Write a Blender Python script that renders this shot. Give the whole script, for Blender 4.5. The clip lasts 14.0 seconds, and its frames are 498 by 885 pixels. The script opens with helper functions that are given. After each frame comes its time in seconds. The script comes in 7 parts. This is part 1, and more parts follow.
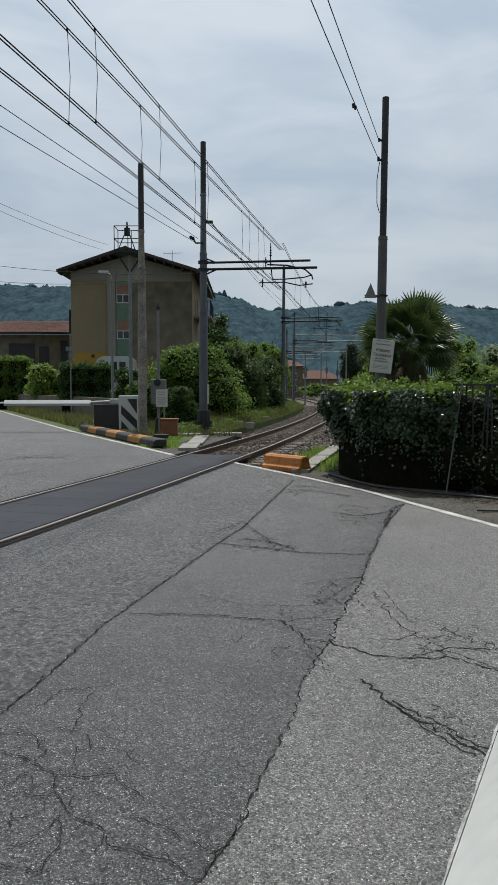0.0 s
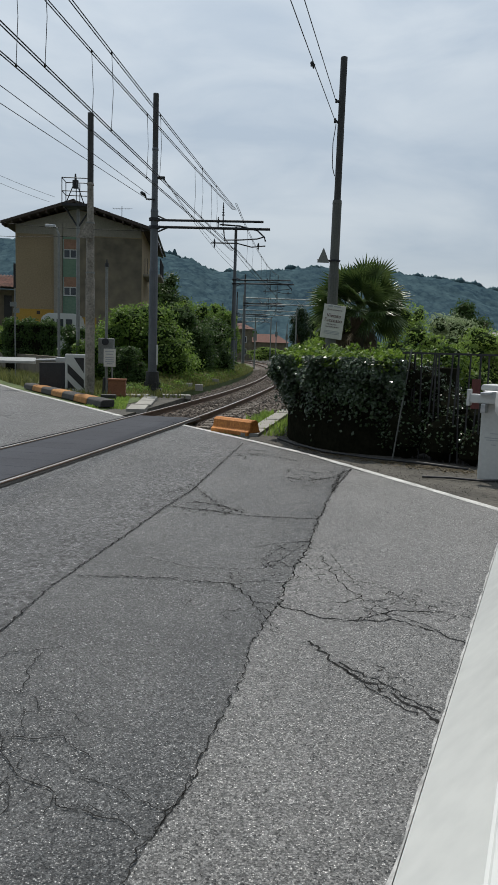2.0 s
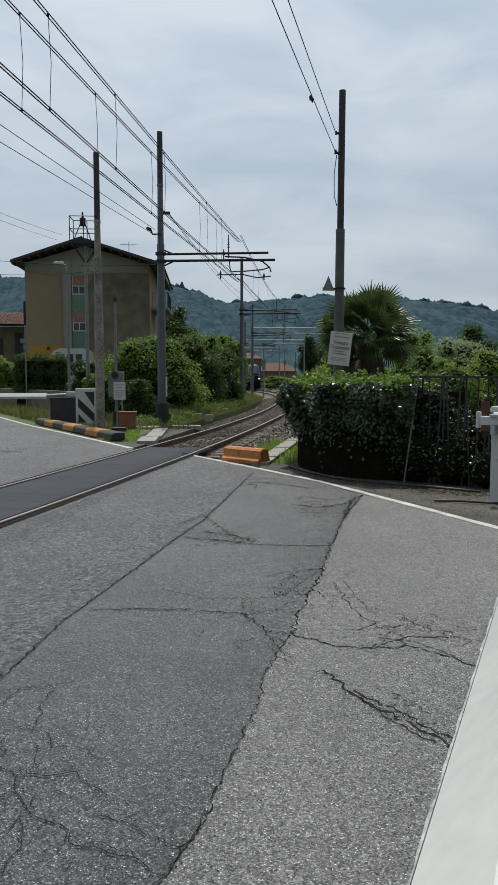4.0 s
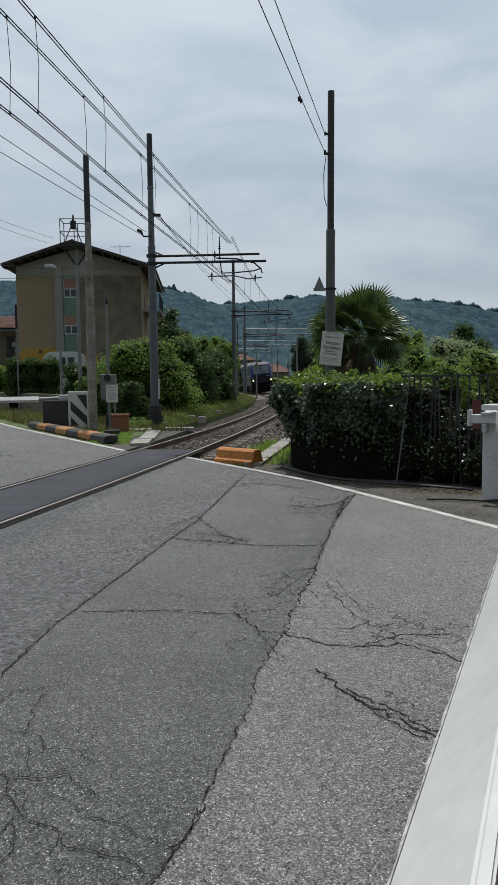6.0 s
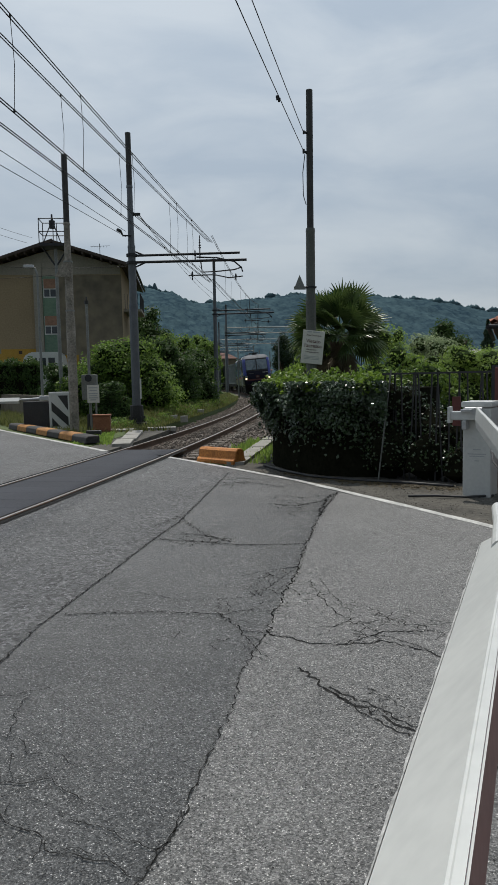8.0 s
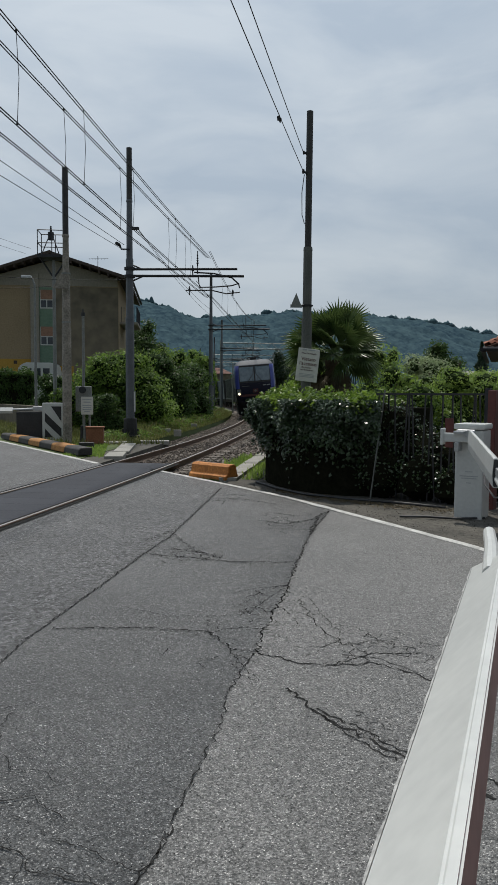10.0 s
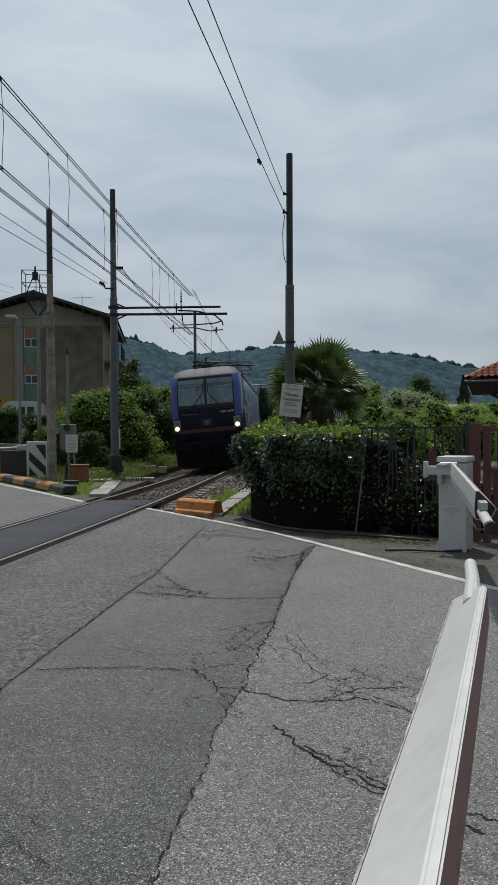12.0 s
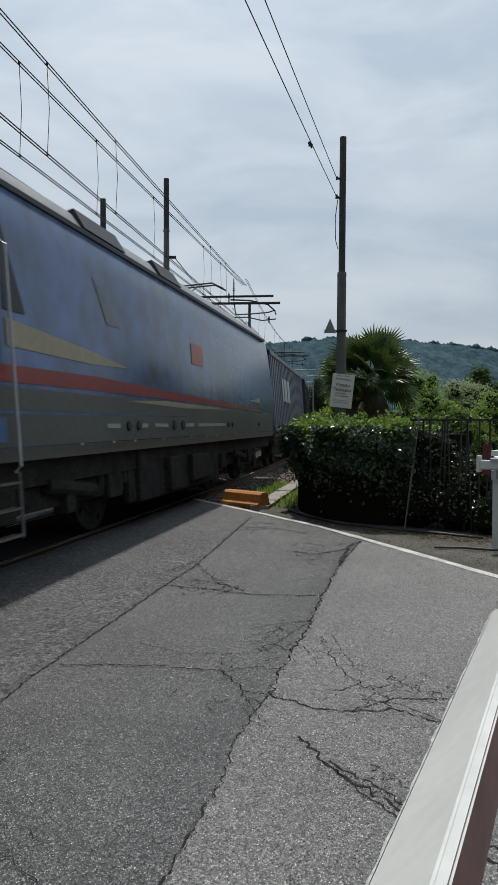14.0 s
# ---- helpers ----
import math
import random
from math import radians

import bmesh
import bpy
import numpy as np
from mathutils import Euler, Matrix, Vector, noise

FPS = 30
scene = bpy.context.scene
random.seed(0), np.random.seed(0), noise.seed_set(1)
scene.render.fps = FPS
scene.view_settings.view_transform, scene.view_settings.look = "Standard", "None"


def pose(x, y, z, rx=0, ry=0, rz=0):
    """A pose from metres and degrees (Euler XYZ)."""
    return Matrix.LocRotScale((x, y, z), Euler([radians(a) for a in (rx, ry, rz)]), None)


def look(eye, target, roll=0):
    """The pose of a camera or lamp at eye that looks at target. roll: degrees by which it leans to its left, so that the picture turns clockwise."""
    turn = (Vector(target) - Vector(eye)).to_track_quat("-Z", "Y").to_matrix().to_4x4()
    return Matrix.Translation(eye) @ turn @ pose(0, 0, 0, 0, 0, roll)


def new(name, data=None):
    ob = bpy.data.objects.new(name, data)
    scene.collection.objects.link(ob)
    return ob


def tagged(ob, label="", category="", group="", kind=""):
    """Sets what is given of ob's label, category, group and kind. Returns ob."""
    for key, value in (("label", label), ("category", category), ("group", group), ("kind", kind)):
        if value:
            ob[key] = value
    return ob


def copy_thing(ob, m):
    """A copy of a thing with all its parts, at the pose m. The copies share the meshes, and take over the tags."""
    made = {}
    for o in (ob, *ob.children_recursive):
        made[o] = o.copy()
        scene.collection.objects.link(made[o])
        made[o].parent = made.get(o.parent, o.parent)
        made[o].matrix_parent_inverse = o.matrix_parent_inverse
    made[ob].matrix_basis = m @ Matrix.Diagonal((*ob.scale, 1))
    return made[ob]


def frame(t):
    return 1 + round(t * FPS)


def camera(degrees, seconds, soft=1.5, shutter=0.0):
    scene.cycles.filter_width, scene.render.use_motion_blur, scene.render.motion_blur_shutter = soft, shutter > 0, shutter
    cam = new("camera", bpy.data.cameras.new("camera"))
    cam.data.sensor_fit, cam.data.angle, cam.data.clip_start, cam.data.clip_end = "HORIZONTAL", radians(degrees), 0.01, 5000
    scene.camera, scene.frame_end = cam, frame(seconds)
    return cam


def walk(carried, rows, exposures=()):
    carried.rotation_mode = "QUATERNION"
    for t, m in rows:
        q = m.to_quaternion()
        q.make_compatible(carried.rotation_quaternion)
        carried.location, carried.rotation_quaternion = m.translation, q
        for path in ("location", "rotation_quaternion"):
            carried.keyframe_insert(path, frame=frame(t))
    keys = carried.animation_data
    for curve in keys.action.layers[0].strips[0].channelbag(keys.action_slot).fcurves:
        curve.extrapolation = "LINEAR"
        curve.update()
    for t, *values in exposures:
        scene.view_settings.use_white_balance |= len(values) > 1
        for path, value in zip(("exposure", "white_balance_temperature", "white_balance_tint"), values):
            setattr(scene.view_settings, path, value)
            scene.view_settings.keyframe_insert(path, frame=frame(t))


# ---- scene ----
cam = camera(38.0, 14.0, soft=1.0, shutter=0.15)
# seconds, place, pitch, roll, yaw
PATH = [
    (0.0, 0.0, 0.0, 1.6, -4.3, -0.15, 0.0), (0.5, 0.004, 0.008, 1.6, -4.987, -0.405, -0.292),
    (1.0, 0.015, 0.007, 1.604, -5.96, -0.621, -2.266), (1.5, -0.014, 0.022, 1.603, -5.465, -1.141, -2.939),
    (2.0, -0.033, 0.027, 1.603, -7.17, -1.755, -4.018), (2.5, -0.028, 0.039, 1.598, -7.419, -1.752, -3.696),
    (3.0, -0.046, 0.008, 1.611, -5.68, -2.347, -3.293), (3.2, -0.034, 0.015, 1.604, -5.053, -1.466, -3.063),
    (5.5, 0.001, 0.007, 1.6, -4.813, 0.495, -3.374), (6.0, 0.009, 0.006, 1.596, -4.79, 0.576, -3.827),
    (6.5, 0.011, 0.0, 1.604, -4.888, 1.089, -5.404), (7.0, 0.015, -0.025, 1.609, -3.548, 0.739, -6.399),
    (7.5, 0.013, -0.001, 1.603, -4.437, 0.462, -5.927), (8.0, 0.022, 0.004, 1.604, -4.919, 1.142, -5.232),
    (10.3, 0.013, 0.001, 1.619, -3.639, -0.446, -5.748), (10.5, 0.008, 0.006, 1.605, -3.718, -0.275, -5.948),
    (11.0, 0.024, 0.0, 1.606, -2.676, 0.656, -5.451), (11.5, 0.029, -0.021, 1.615, -2.173, 0.213, -7.229),
    (12.0, 0.026, -0.042, 1.624, -0.891, 0.412, -6.875), (12.5, 0.019, -0.022, 1.619, -2.123, -0.944, -6.721),
    (13.0, 0.015, 0.003, 1.616, -2.579, -0.172, -5.698), (13.5, 0.032, 0.041, 1.612, -3.526, -0.512, -4.622),
    (14.0, 0.207, 0.211, 1.618, -1.602, -0.127, -2.456)]
walk(cam, [(t, pose(x, y, z, 90 + p, r, w)) for t, x, y, z, p, r, w in PATH],
     exposures=[(0.0, 0.0), (1.5, 0.04), (3.0, 0.05), (5.5, 0.02), (7.0, -0.10), (11.0, -0.10), (12.2, -0.14), (13.0, -0.06), (13.4, 0.05), (14.0, 0.05)])

# ---------------------------------------------------------------- light
SUN = Vector((-0.03, 0.40, 0.91)).normalized()
sun = new("sun", bpy.data.lights.new("sun", "SUN"))
sun.data.energy, sun.data.angle, sun.data.color = 3.2, radians(1.5), (1.0, 0.95, 0.87)
sun.matrix_world = look(SUN * 60, (0, 0, 0))

world = bpy.data.worlds.new("world")
scene.world = world
world.use_nodes = True
wt = world.node_tree
wt.nodes.clear()
w_out = wt.nodes.new("ShaderNodeOutputWorld")
w_bg = wt.nodes.new("ShaderNodeBackground")
w_sky = wt.nodes.new("ShaderNodeTexSky")
w_sky.sky_type, w_sky.sun_disc = "NISHITA", False
w_sky.sun_elevation, w_sky.sun_rotation = math.asin(SUN.z), math.atan2(SUN.x, SUN.y)
w_sky.air_density, w_sky.dust_density = 1.0, 2.5
w_gain = wt.nodes.new("ShaderNodeMix")
w_gain.data_type, w_gain.blend_type = "RGBA", "MULTIPLY"
w_gain.inputs[0].default_value = 1.0
w_gain.inputs[7].default_value = (0.085, 0.085, 0.085, 1)
w_co = wt.nodes.new("ShaderNodeTexCoord")
w_map = wt.nodes.new("ShaderNodeMapping")
w_map.inputs["Scale"].default_value = (1.6, 1.6, 5.0)
w_noise = wt.nodes.new("ShaderNodeTexNoise")
w_noise.inputs["Scale"].default_value, w_noise.inputs["Detail"].default_value = 2.6, 7.0
w_noise.inputs["Roughness"].default_value, w_noise.inputs["Distortion"].default_value = 0.52, 0.4
w_ramp = wt.nodes.new("ShaderNodeValToRGB")
w_ramp.color_ramp.elements[0].position, w_ramp.color_ramp.elements[0].color = 0.36, (0.425, 0.505, 0.59, 1)
w_ramp.color_ramp.elements[1].position, w_ramp.color_ramp.elements[1].color = 0.66, (0.575, 0.640, 0.695, 1)
w_mix = wt.nodes.new("ShaderNodeMix")
w_mix.data_type = "RGBA"
w_mix.inputs[0].default_value = 0.85
for a, b in ((w_sky.outputs[0], w_gain.inputs[6]), (w_gain.outputs[2], w_mix.inputs[6]), (w_co.outputs["Generated"], w_map.inputs[0]),
             (w_map.outputs[0], w_noise.inputs["Vector"]), (w_noise.outputs[0], w_ramp.inputs[0]),
             (w_ramp.outputs[0], w_mix.inputs[7]), (w_mix.outputs[2], w_bg.inputs[0]), (w_bg.outputs[0], w_out.inputs[0])):
    wt.links.new(a, b)
w_bg.inputs[1].default_value = 1.0
# the overcast is brightest round the veiled sun and dimmest opposite it
w_dot = wt.nodes.new("ShaderNodeVectorMath")
w_dot.operation = "DOT_PRODUCT"
w_dot.inputs[1].default_value = SUN
w_rng = wt.nodes.new("ShaderNodeMapRange")
w_rng.inputs[1].default_value, w_rng.inputs[2].default_value = -0.45, 1.0
w_rng.inputs[3].default_value, w_rng.inputs[4].default_value = 0.24, 1.36
wt.links.new(w_co.outputs["Generated"], w_dot.inputs[0])
wt.links.new(w_dot.outputs["Value"], w_rng.inputs[0])
wt.links.new(w_rng.outputs[0], w_bg.inputs[1])


# ---------------------------------------------------------------- materials
def rgb(c):
    return (*c, 1.0)


def mat(name, dark, light, rough=0.8, metal=0.0, coarse=1.5, fine=40.0, bump=0.2, bump_m=0.01, island=0.0, piece=0.0, spec=0.5):
    """A surface whose colour wanders between two tones at two scales, with fine relief."""
    m = bpy.data.materials.new(name)
    m.use_nodes = True
    t = m.node_tree
    b = t.nodes["Principled BSDF"]
    b.inputs["Roughness"].default_value, b.inputs["Metallic"].default_value = rough, metal
    b.inputs["Specular IOR Level"].default_value = spec
    co = t.nodes.new("ShaderNodeTexCoord")
    n1, n2 = t.nodes.new("ShaderNodeTexNoise"), t.nodes.new("ShaderNodeTexNoise")
    for n, s, d in ((n1, coarse, 4.0), (n2, fine, 3.0)):
        n.inputs["Scale"].default_value, n.inputs["Detail"].default_value = s, d
        t.links.new(co.outputs["Object"], n.inputs["Vector"])
    add = t.nodes.new("ShaderNodeMath")
    add.operation = "ADD"
    t.links.new(n1.outputs[0], add.inputs[0])
    t.links.new(n2.outputs[0], add.inputs[1])
    last = add.outputs[0]
    for amount, kind, out in ((island, "ShaderNodeNewGeometry", "Random Per Island"), (piece, "ShaderNodeObjectInfo", "Random")):
        if amount:
            src = t.nodes.new(kind)
            mul = t.nodes.new("ShaderNodeMath")
            mul.operation = "MULTIPLY_ADD"
            mul.inputs[1].default_value = amount
            t.links.new(src.outputs[out], mul.inputs[0])
            t.links.new(last, mul.inputs[2])
            last = mul.outputs[0]
    ramp = t.nodes.new("ShaderNodeMapRange")
    ramp.inputs[1].default_value, ramp.inputs[2].default_value = 0.72, 1.28 + island + piece
    t.links.new(last, ramp.inputs[0])
    mix = t.nodes.new("ShaderNodeMix")
    mix.data_type = "RGBA"
    mix.inputs[6].default_value, mix.inputs[7].default_value = rgb(dark), rgb(light)
    t.links.new(ramp.outputs[0], mix.inputs[0])
    t.links.new(mix.outputs[2], b.inputs["Base Color"])
    if bump:
        bp = t.nodes.new("ShaderNodeBump")
        bp.inputs["Strength"].default_value, bp.inputs["Distance"].default_value = bump, bump_m
        t.links.new(n2.outputs[0], bp.inputs["Height"])
        t.links.new(bp.outputs[0], b.inputs["Normal"])
    return m


def leaf_mat(name, dark, light, through_light=0.35, rough=0.45):
    m = mat(name, dark, light, rough, coarse=0.8, fine=6.0, bump=0.0, island=0.9, spec=0.35)
    t = m.node_tree
    b = t.nodes["Principled BSDF"]
    tr = t.nodes.new("ShaderNodeBsdfTranslucent")
    mx = t.nodes.new("ShaderNodeMixShader")
    mx.inputs[0].default_value = through_light
    src = b.inputs["Base Color"].links[0].from_socket
    t.links.new(src, tr.inputs[0])
    t.links.new(b.outputs[0], mx.inputs[1])
    t.links.new(tr.outputs[0], mx.inputs[2])
    t.links.new(mx.outputs[0], t.nodes["Material Output"].inputs[0])
    return m


def asphalt(name, dark, light, chips, stain, stones=118.0, low=0.4, high=1.6):
    """Worn asphalt: pale chips in dark binder, soft stains and fine hairline crazing."""
    m = bpy.data.materials.new(name)
    m.use_nodes = True
    t = m.node_tree
    b = t.nodes["Principled BSDF"]
    b.inputs["Roughness"].default_value = 0.52
    b.inputs["Specular IOR Level"].default_value = 0.65
    co = t.nodes.new("ShaderNodeTexCoord")

    def node(kind, **kw):
        n = t.nodes.new(kind)
        for k, v in kw.items():
            n.inputs[k].default_value = v
        return n

    def link(a, c):
        t.links.new(a, c)

    vor = node("ShaderNodeTexVoronoi", Scale=150.0, Randomness=1.0)
    vor2 = node("ShaderNodeTexVoronoi", Scale=75.0)
    big = node("ShaderNodeTexNoise", Scale=0.55, Detail=5.0, Roughness=0.6)
    mid = node("ShaderNodeTexNoise", Scale=4.5, Detail=6.0, Roughness=0.65)
    pit = node("ShaderNodeTexNoise", Scale=105.0, Detail=4.0, Roughness=0.75)
    for n in (vor, vor2, big, mid, pit):
        link(co.outputs["Object"], n.inputs["Vector"])
    cell = t.nodes.new("ShaderNodeSeparateColor")
    link(vor.outputs["Color"], cell.inputs[0])
    pale = node("ShaderNodeMapRange")
    pale.inputs[1].default_value, pale.inputs[2].default_value = 0.45, 1.0
    link(cell.outputs[0], pale.inputs[0])
    base = t.nodes.new("ShaderNodeMix")
    base.data_type = "RGBA"
    base.inputs[6].default_value, base.inputs[7].default_value = rgb(dark), rgb(light)
    s = node("ShaderNodeMapRange")
    s.inputs[1].default_value, s.inputs[2].default_value = 0.35, 0.65
    link(big.outputs[0], s.inputs[0])
    link(s.outputs[0], base.inputs[0])
    grain = t.nodes.new("ShaderNodeMix")
    grain.data_type = "RGBA"
    grain.inputs[7].default_value = rgb(chips)
    link(base.outputs[2], grain.inputs[6])
    pw = t.nodes.new("ShaderNodeMath")
    pw.operation = "POWER"
    pw.inputs[1].default_value = 2.6
    link(pale.outputs[0], pw.inputs[0])
    round_ = node("ShaderNodeMapRange")
    round_.inputs[1].default_value, round_.inputs[2].default_value = 0.62, 0.28
    link(vor.outputs["Distance"], round_.inputs[0])
    chip = t.nodes.new("ShaderNodeMath")
    chip.operation = "MULTIPLY"
    link(pw.outputs[0], chip.inputs[0])
    link(round_.outputs[0], chip.inputs[1])
    link(chip.outputs[0], grain.inputs[0])
    gap = node("ShaderNodeMapRange")
    gap.inputs[1].default_value, gap.inputs[2].default_value, gap.inputs[3].default_value, gap.inputs[4].default_value = 0.36, 0.64, 0.42, 1.52
    link(pit.outputs[0], gap.inputs[0])
    pores = t.nodes.new("ShaderNodeVectorMath")
    pores.operation = "SCALE"
    # pale stones and dark pits, one or two centimetres across
    stone = node("ShaderNodeTexVoronoi", Scale=stones, Randomness=1.0)
    link(co.outputs["Object"], stone.inputs["Vector"])
    stone_cell = t.nodes.new("ShaderNodeSeparateColor")
    link(stone.outputs["Color"], stone_cell.inputs[0])
    tone = node("ShaderNodeMapRange")
    tone.inputs[3].default_value, tone.inputs[4].default_value = low, high
    link(stone_cell.outputs[1], tone.inputs[0])
    coarse = t.nodes.new("ShaderNodeVectorMath")
    coarse.operation = "SCALE"
    link(grain.outputs[2], coarse.inputs[0])
    link(tone.outputs[0], coarse.inputs["Scale"])
    rough_ = node("ShaderNodeTexNoise", Scale=20.0, Detail=6.0, Roughness=0.8)
    link(co.outputs["Object"], rough_.inputs["Vector"])
    drift = node("ShaderNodeMapRange")
    drift.inputs[1].default_value, drift.inputs[2].default_value, drift.inputs[3].default_value, drift.inputs[4].default_value = 0.3, 0.7, 0.62, 1.38
    link(rough_.outputs[0], drift.inputs[0])
    uneven = t.nodes.new("ShaderNodeVectorMath")
    uneven.operation = "SCALE"
    link(coarse.outputs[0], uneven.inputs[0])
    link(drift.outputs[0], uneven.inputs["Scale"])
    link(uneven.outputs[0], pores.inputs[0])
    link(gap.outputs[0], pores.inputs["Scale"])
    spot = t.nodes.new("ShaderNodeMix")
    spot.data_type = "RGBA"
    spot.inputs[7].default_value = rgb(stain)
    ms = node("ShaderNodeMapRange")
    ms.inputs[1].default_value, ms.inputs[2].default_value, ms.inputs[4].default_value = 0.55, 0.8, 0.55
    link(mid.outputs[0], ms.inputs[0])
    link(ms.outputs[0], spot.inputs[0])
    link(pores.outputs[0], spot.inputs[6])
    link(spot.outputs[2], b.inputs["Base Color"])
    bp = node("ShaderNodeBump", Strength=0.85, Distance=0.008)
    mixh = t.nodes.new("ShaderNodeMath")
    mixh.operation = "ADD"
    link(vor.outputs["Distance"], mixh.inputs[0])
    link(vor2.outputs["Distance"], mixh.inputs[1])
    link(mixh.outputs[0], bp.inputs["Height"])
    link(bp.outputs[0], b.inputs["Normal"])
    return m


def forest(name, dark, light):
    """A far canopy: crowns of several metres, each of its own green, darkened at their rims as shade, in a broad light
    and dark drift.
    """
    m = bpy.data.materials.new(name)
    m.use_nodes = True
    t = m.node_tree
    b = t.nodes["Principled BSDF"]
    b.inputs["Roughness"].default_value, b.inputs["Specular IOR Level"].default_value = 1.0, 0.0
    co, mp = t.nodes.new("ShaderNodeTexCoord"), t.nodes.new("ShaderNodeMapping")
    mp.inputs["Scale"].default_value = (0.17, 0.055, 0.2)
    t.links.new(co.outputs["Object"], mp.inputs[0])
    crown, drift, leaf = t.nodes.new("ShaderNodeTexVoronoi"), t.nodes.new("ShaderNodeTexNoise"), t.nodes.new("ShaderNodeTexNoise")
    crown.inputs["Scale"].default_value = 1.0
    drift.inputs["Scale"].default_value, drift.inputs["Detail"].default_value = 0.11, 4.0
    leaf.inputs["Scale"].default_value, leaf.inputs["Detail"].default_value = 2.4, 4.0
    for n in (crown, drift, leaf):
        t.links.new(mp.outputs[0], n.inputs["Vector"])
    sep = t.nodes.new("ShaderNodeSeparateColor")
    t.links.new(crown.outputs["Color"], sep.inputs[0])
    last = None
    # cell distance paints the shade between crowns
    for out, amount in ((crown.outputs["Distance"], -0.45), (sep.outputs[0], 0.42), (drift.outputs[0], 0.75), (leaf.outputs[0], 0.7)):
        k = t.nodes.new("ShaderNodeMath")
        k.operation = "MULTIPLY_ADD"
        k.inputs[1].default_value = amount
        t.links.new(out, k.inputs[0])
        if last:
            t.links.new(last, k.inputs[2])
        else:
            k.inputs[2].default_value = -0.2
        last = k.outputs[0]
    mix = t.nodes.new("ShaderNodeMix")
    mix.data_type = "RGBA"
    mix.inputs[6].default_value, mix.inputs[7].default_value = rgb(dark), rgb(light)
    t.links.new(last, mix.inputs[0])
    t.links.new(mix.outputs[2], b.inputs["Base Color"])
    return m


def glow(name, colour, strength):
    m = bpy.data.materials.new(name)
    m.use_nodes = True
    b = m.node_tree.nodes["Principled BSDF"]
    b.inputs["Emission Color"].default_value, b.inputs["Emission Strength"].default_value = rgb(colour), strength
    return m


M_ROAD = asphalt("asphalt_worn", (0.031, 0.032, 0.034), (0.060, 0.0615, 0.063), (0.38, 0.38, 0.38), (0.03, 0.03, 0.031), 36.0, 0.1, 2.1)
M_ROAD_PALE = asphalt("asphalt_pale", (0.108, 0.108, 0.106), (0.150, 0.150, 0.147), (0.56, 0.55, 0.53), (0.07, 0.07, 0.068))
M_ROAD_DARK = asphalt("asphalt_patch", (0.043, 0.0445, 0.0455), (0.083, 0.085, 0.0855), (0.44, 0.44, 0.43), (0.03, 0.031, 0.031), 125.0, 0.3, 1.75)
M_CRACK = mat("crack_filler", (0.012, 0.012, 0.012), (0.034, 0.034, 0.033), 1.0, coarse=12, fine=90, bump=0.6, spec=0.1)
M_LINE = mat("road_paint", (0.27, 0.27, 0.26), (0.58, 0.58, 0.555), 0.7, coarse=3, fine=30)
M_RUBBER = mat("rubber_panel", (0.017, 0.019, 0.027), (0.035, 0.039, 0.05), 0.7, coarse=1.2, fine=25, bump=0.4, piece=0.25, spec=0.25)
M_RAIL = mat("rusty_rail", (0.075, 0.045, 0.03), (0.14, 0.085, 0.055), 0.75, coarse=2, fine=30)
M_RAILTOP = mat("rail_top", (0.36, 0.36, 0.365), (0.5, 0.5, 0.505), 0.38, 0.9, fine=20, bump=0.05)
M_SLEEPER = mat("concrete_sleeper", (0.10, 0.085, 0.07), (0.19, 0.165, 0.14), 0.9, coarse=3, fine=30, piece=0.4)
M_BALLAST = mat("ballast", (0.06, 0.05, 0.04), (0.16, 0.135, 0.112), 0.9, coarse=3, fine=18, bump=0.8, bump_m=0.04)
M_STONE = mat("ballast_stone", (0.06, 0.05, 0.04), (0.20, 0.165, 0.14), 0.9, coarse=3, fine=20, island=0.9)
M_SOIL = mat("verge_soil", (0.036, 0.034, 0.029), (0.102, 0.095, 0.080), 0.95, coarse=1.6, fine=18, bump=0.7, bump_m=0.03)
M_TURF = mat("turf", (0.035, 0.06, 0.015), (0.09, 0.12, 0.035), 0.95, coarse=0.4, fine=9, bump=0.8, bump_m=0.05)
M_CONC = mat("concrete", (0.22, 0.215, 0.195), (0.33, 0.32, 0.29), 0.9, coarse=2, fine=30)
M_MAST = mat("painted_mast", (0.085, 0.095, 0.11), (0.13, 0.14, 0.155), 0.5, 0.3, coarse=3, fine=30, bump=0.05)
M_MASTOL = mat("olive_mast", (0.07, 0.075, 0.07), (0.12, 0.125, 0.11), 0.6, 0.2, coarse=3, fine=30, bump=0.05)
M_MASTDARK = mat("tarred_mast", (0.02, 0.02, 0.022), (0.05, 0.05, 0.05), 0.7, coarse=3, fine=30, bump=0.05)
M_POLE = mat("spun_concrete_pole", (0.13, 0.12, 0.10), (0.34, 0.31, 0.27), 0.9, coarse=2.6, fine=16, bump=0.4)
M_GREYPOLE = mat("galvanised_pole", (0.15, 0.16, 0.155), (0.25, 0.26, 0.25), 0.55, 0.3, coarse=3, fine=30, bump=0.05)
M_STEEL = mat("dark_steel", (0.015, 0.016, 0.02), (0.04, 0.042, 0.047), 0.55, 0.4, coarse=3, fine=30, bump=0.05)
M_WIRE = mat("wire", (0.015, 0.015, 0.016), (0.035, 0.035, 0.035), 0.6, 0.5, bump=0.0)
M_WHITE = mat("white_enamel", (0.475, 0.487, 0.475), (0.555, 0.566, 0.548), 0.36, coarse=2, fine=22, bump=0.03)
M_BOOMRED = mat("faded_red_band", (0.13, 0.04, 0.036), (0.22, 0.085, 0.075), 0.45, coarse=4, fine=20, bump=0.05)
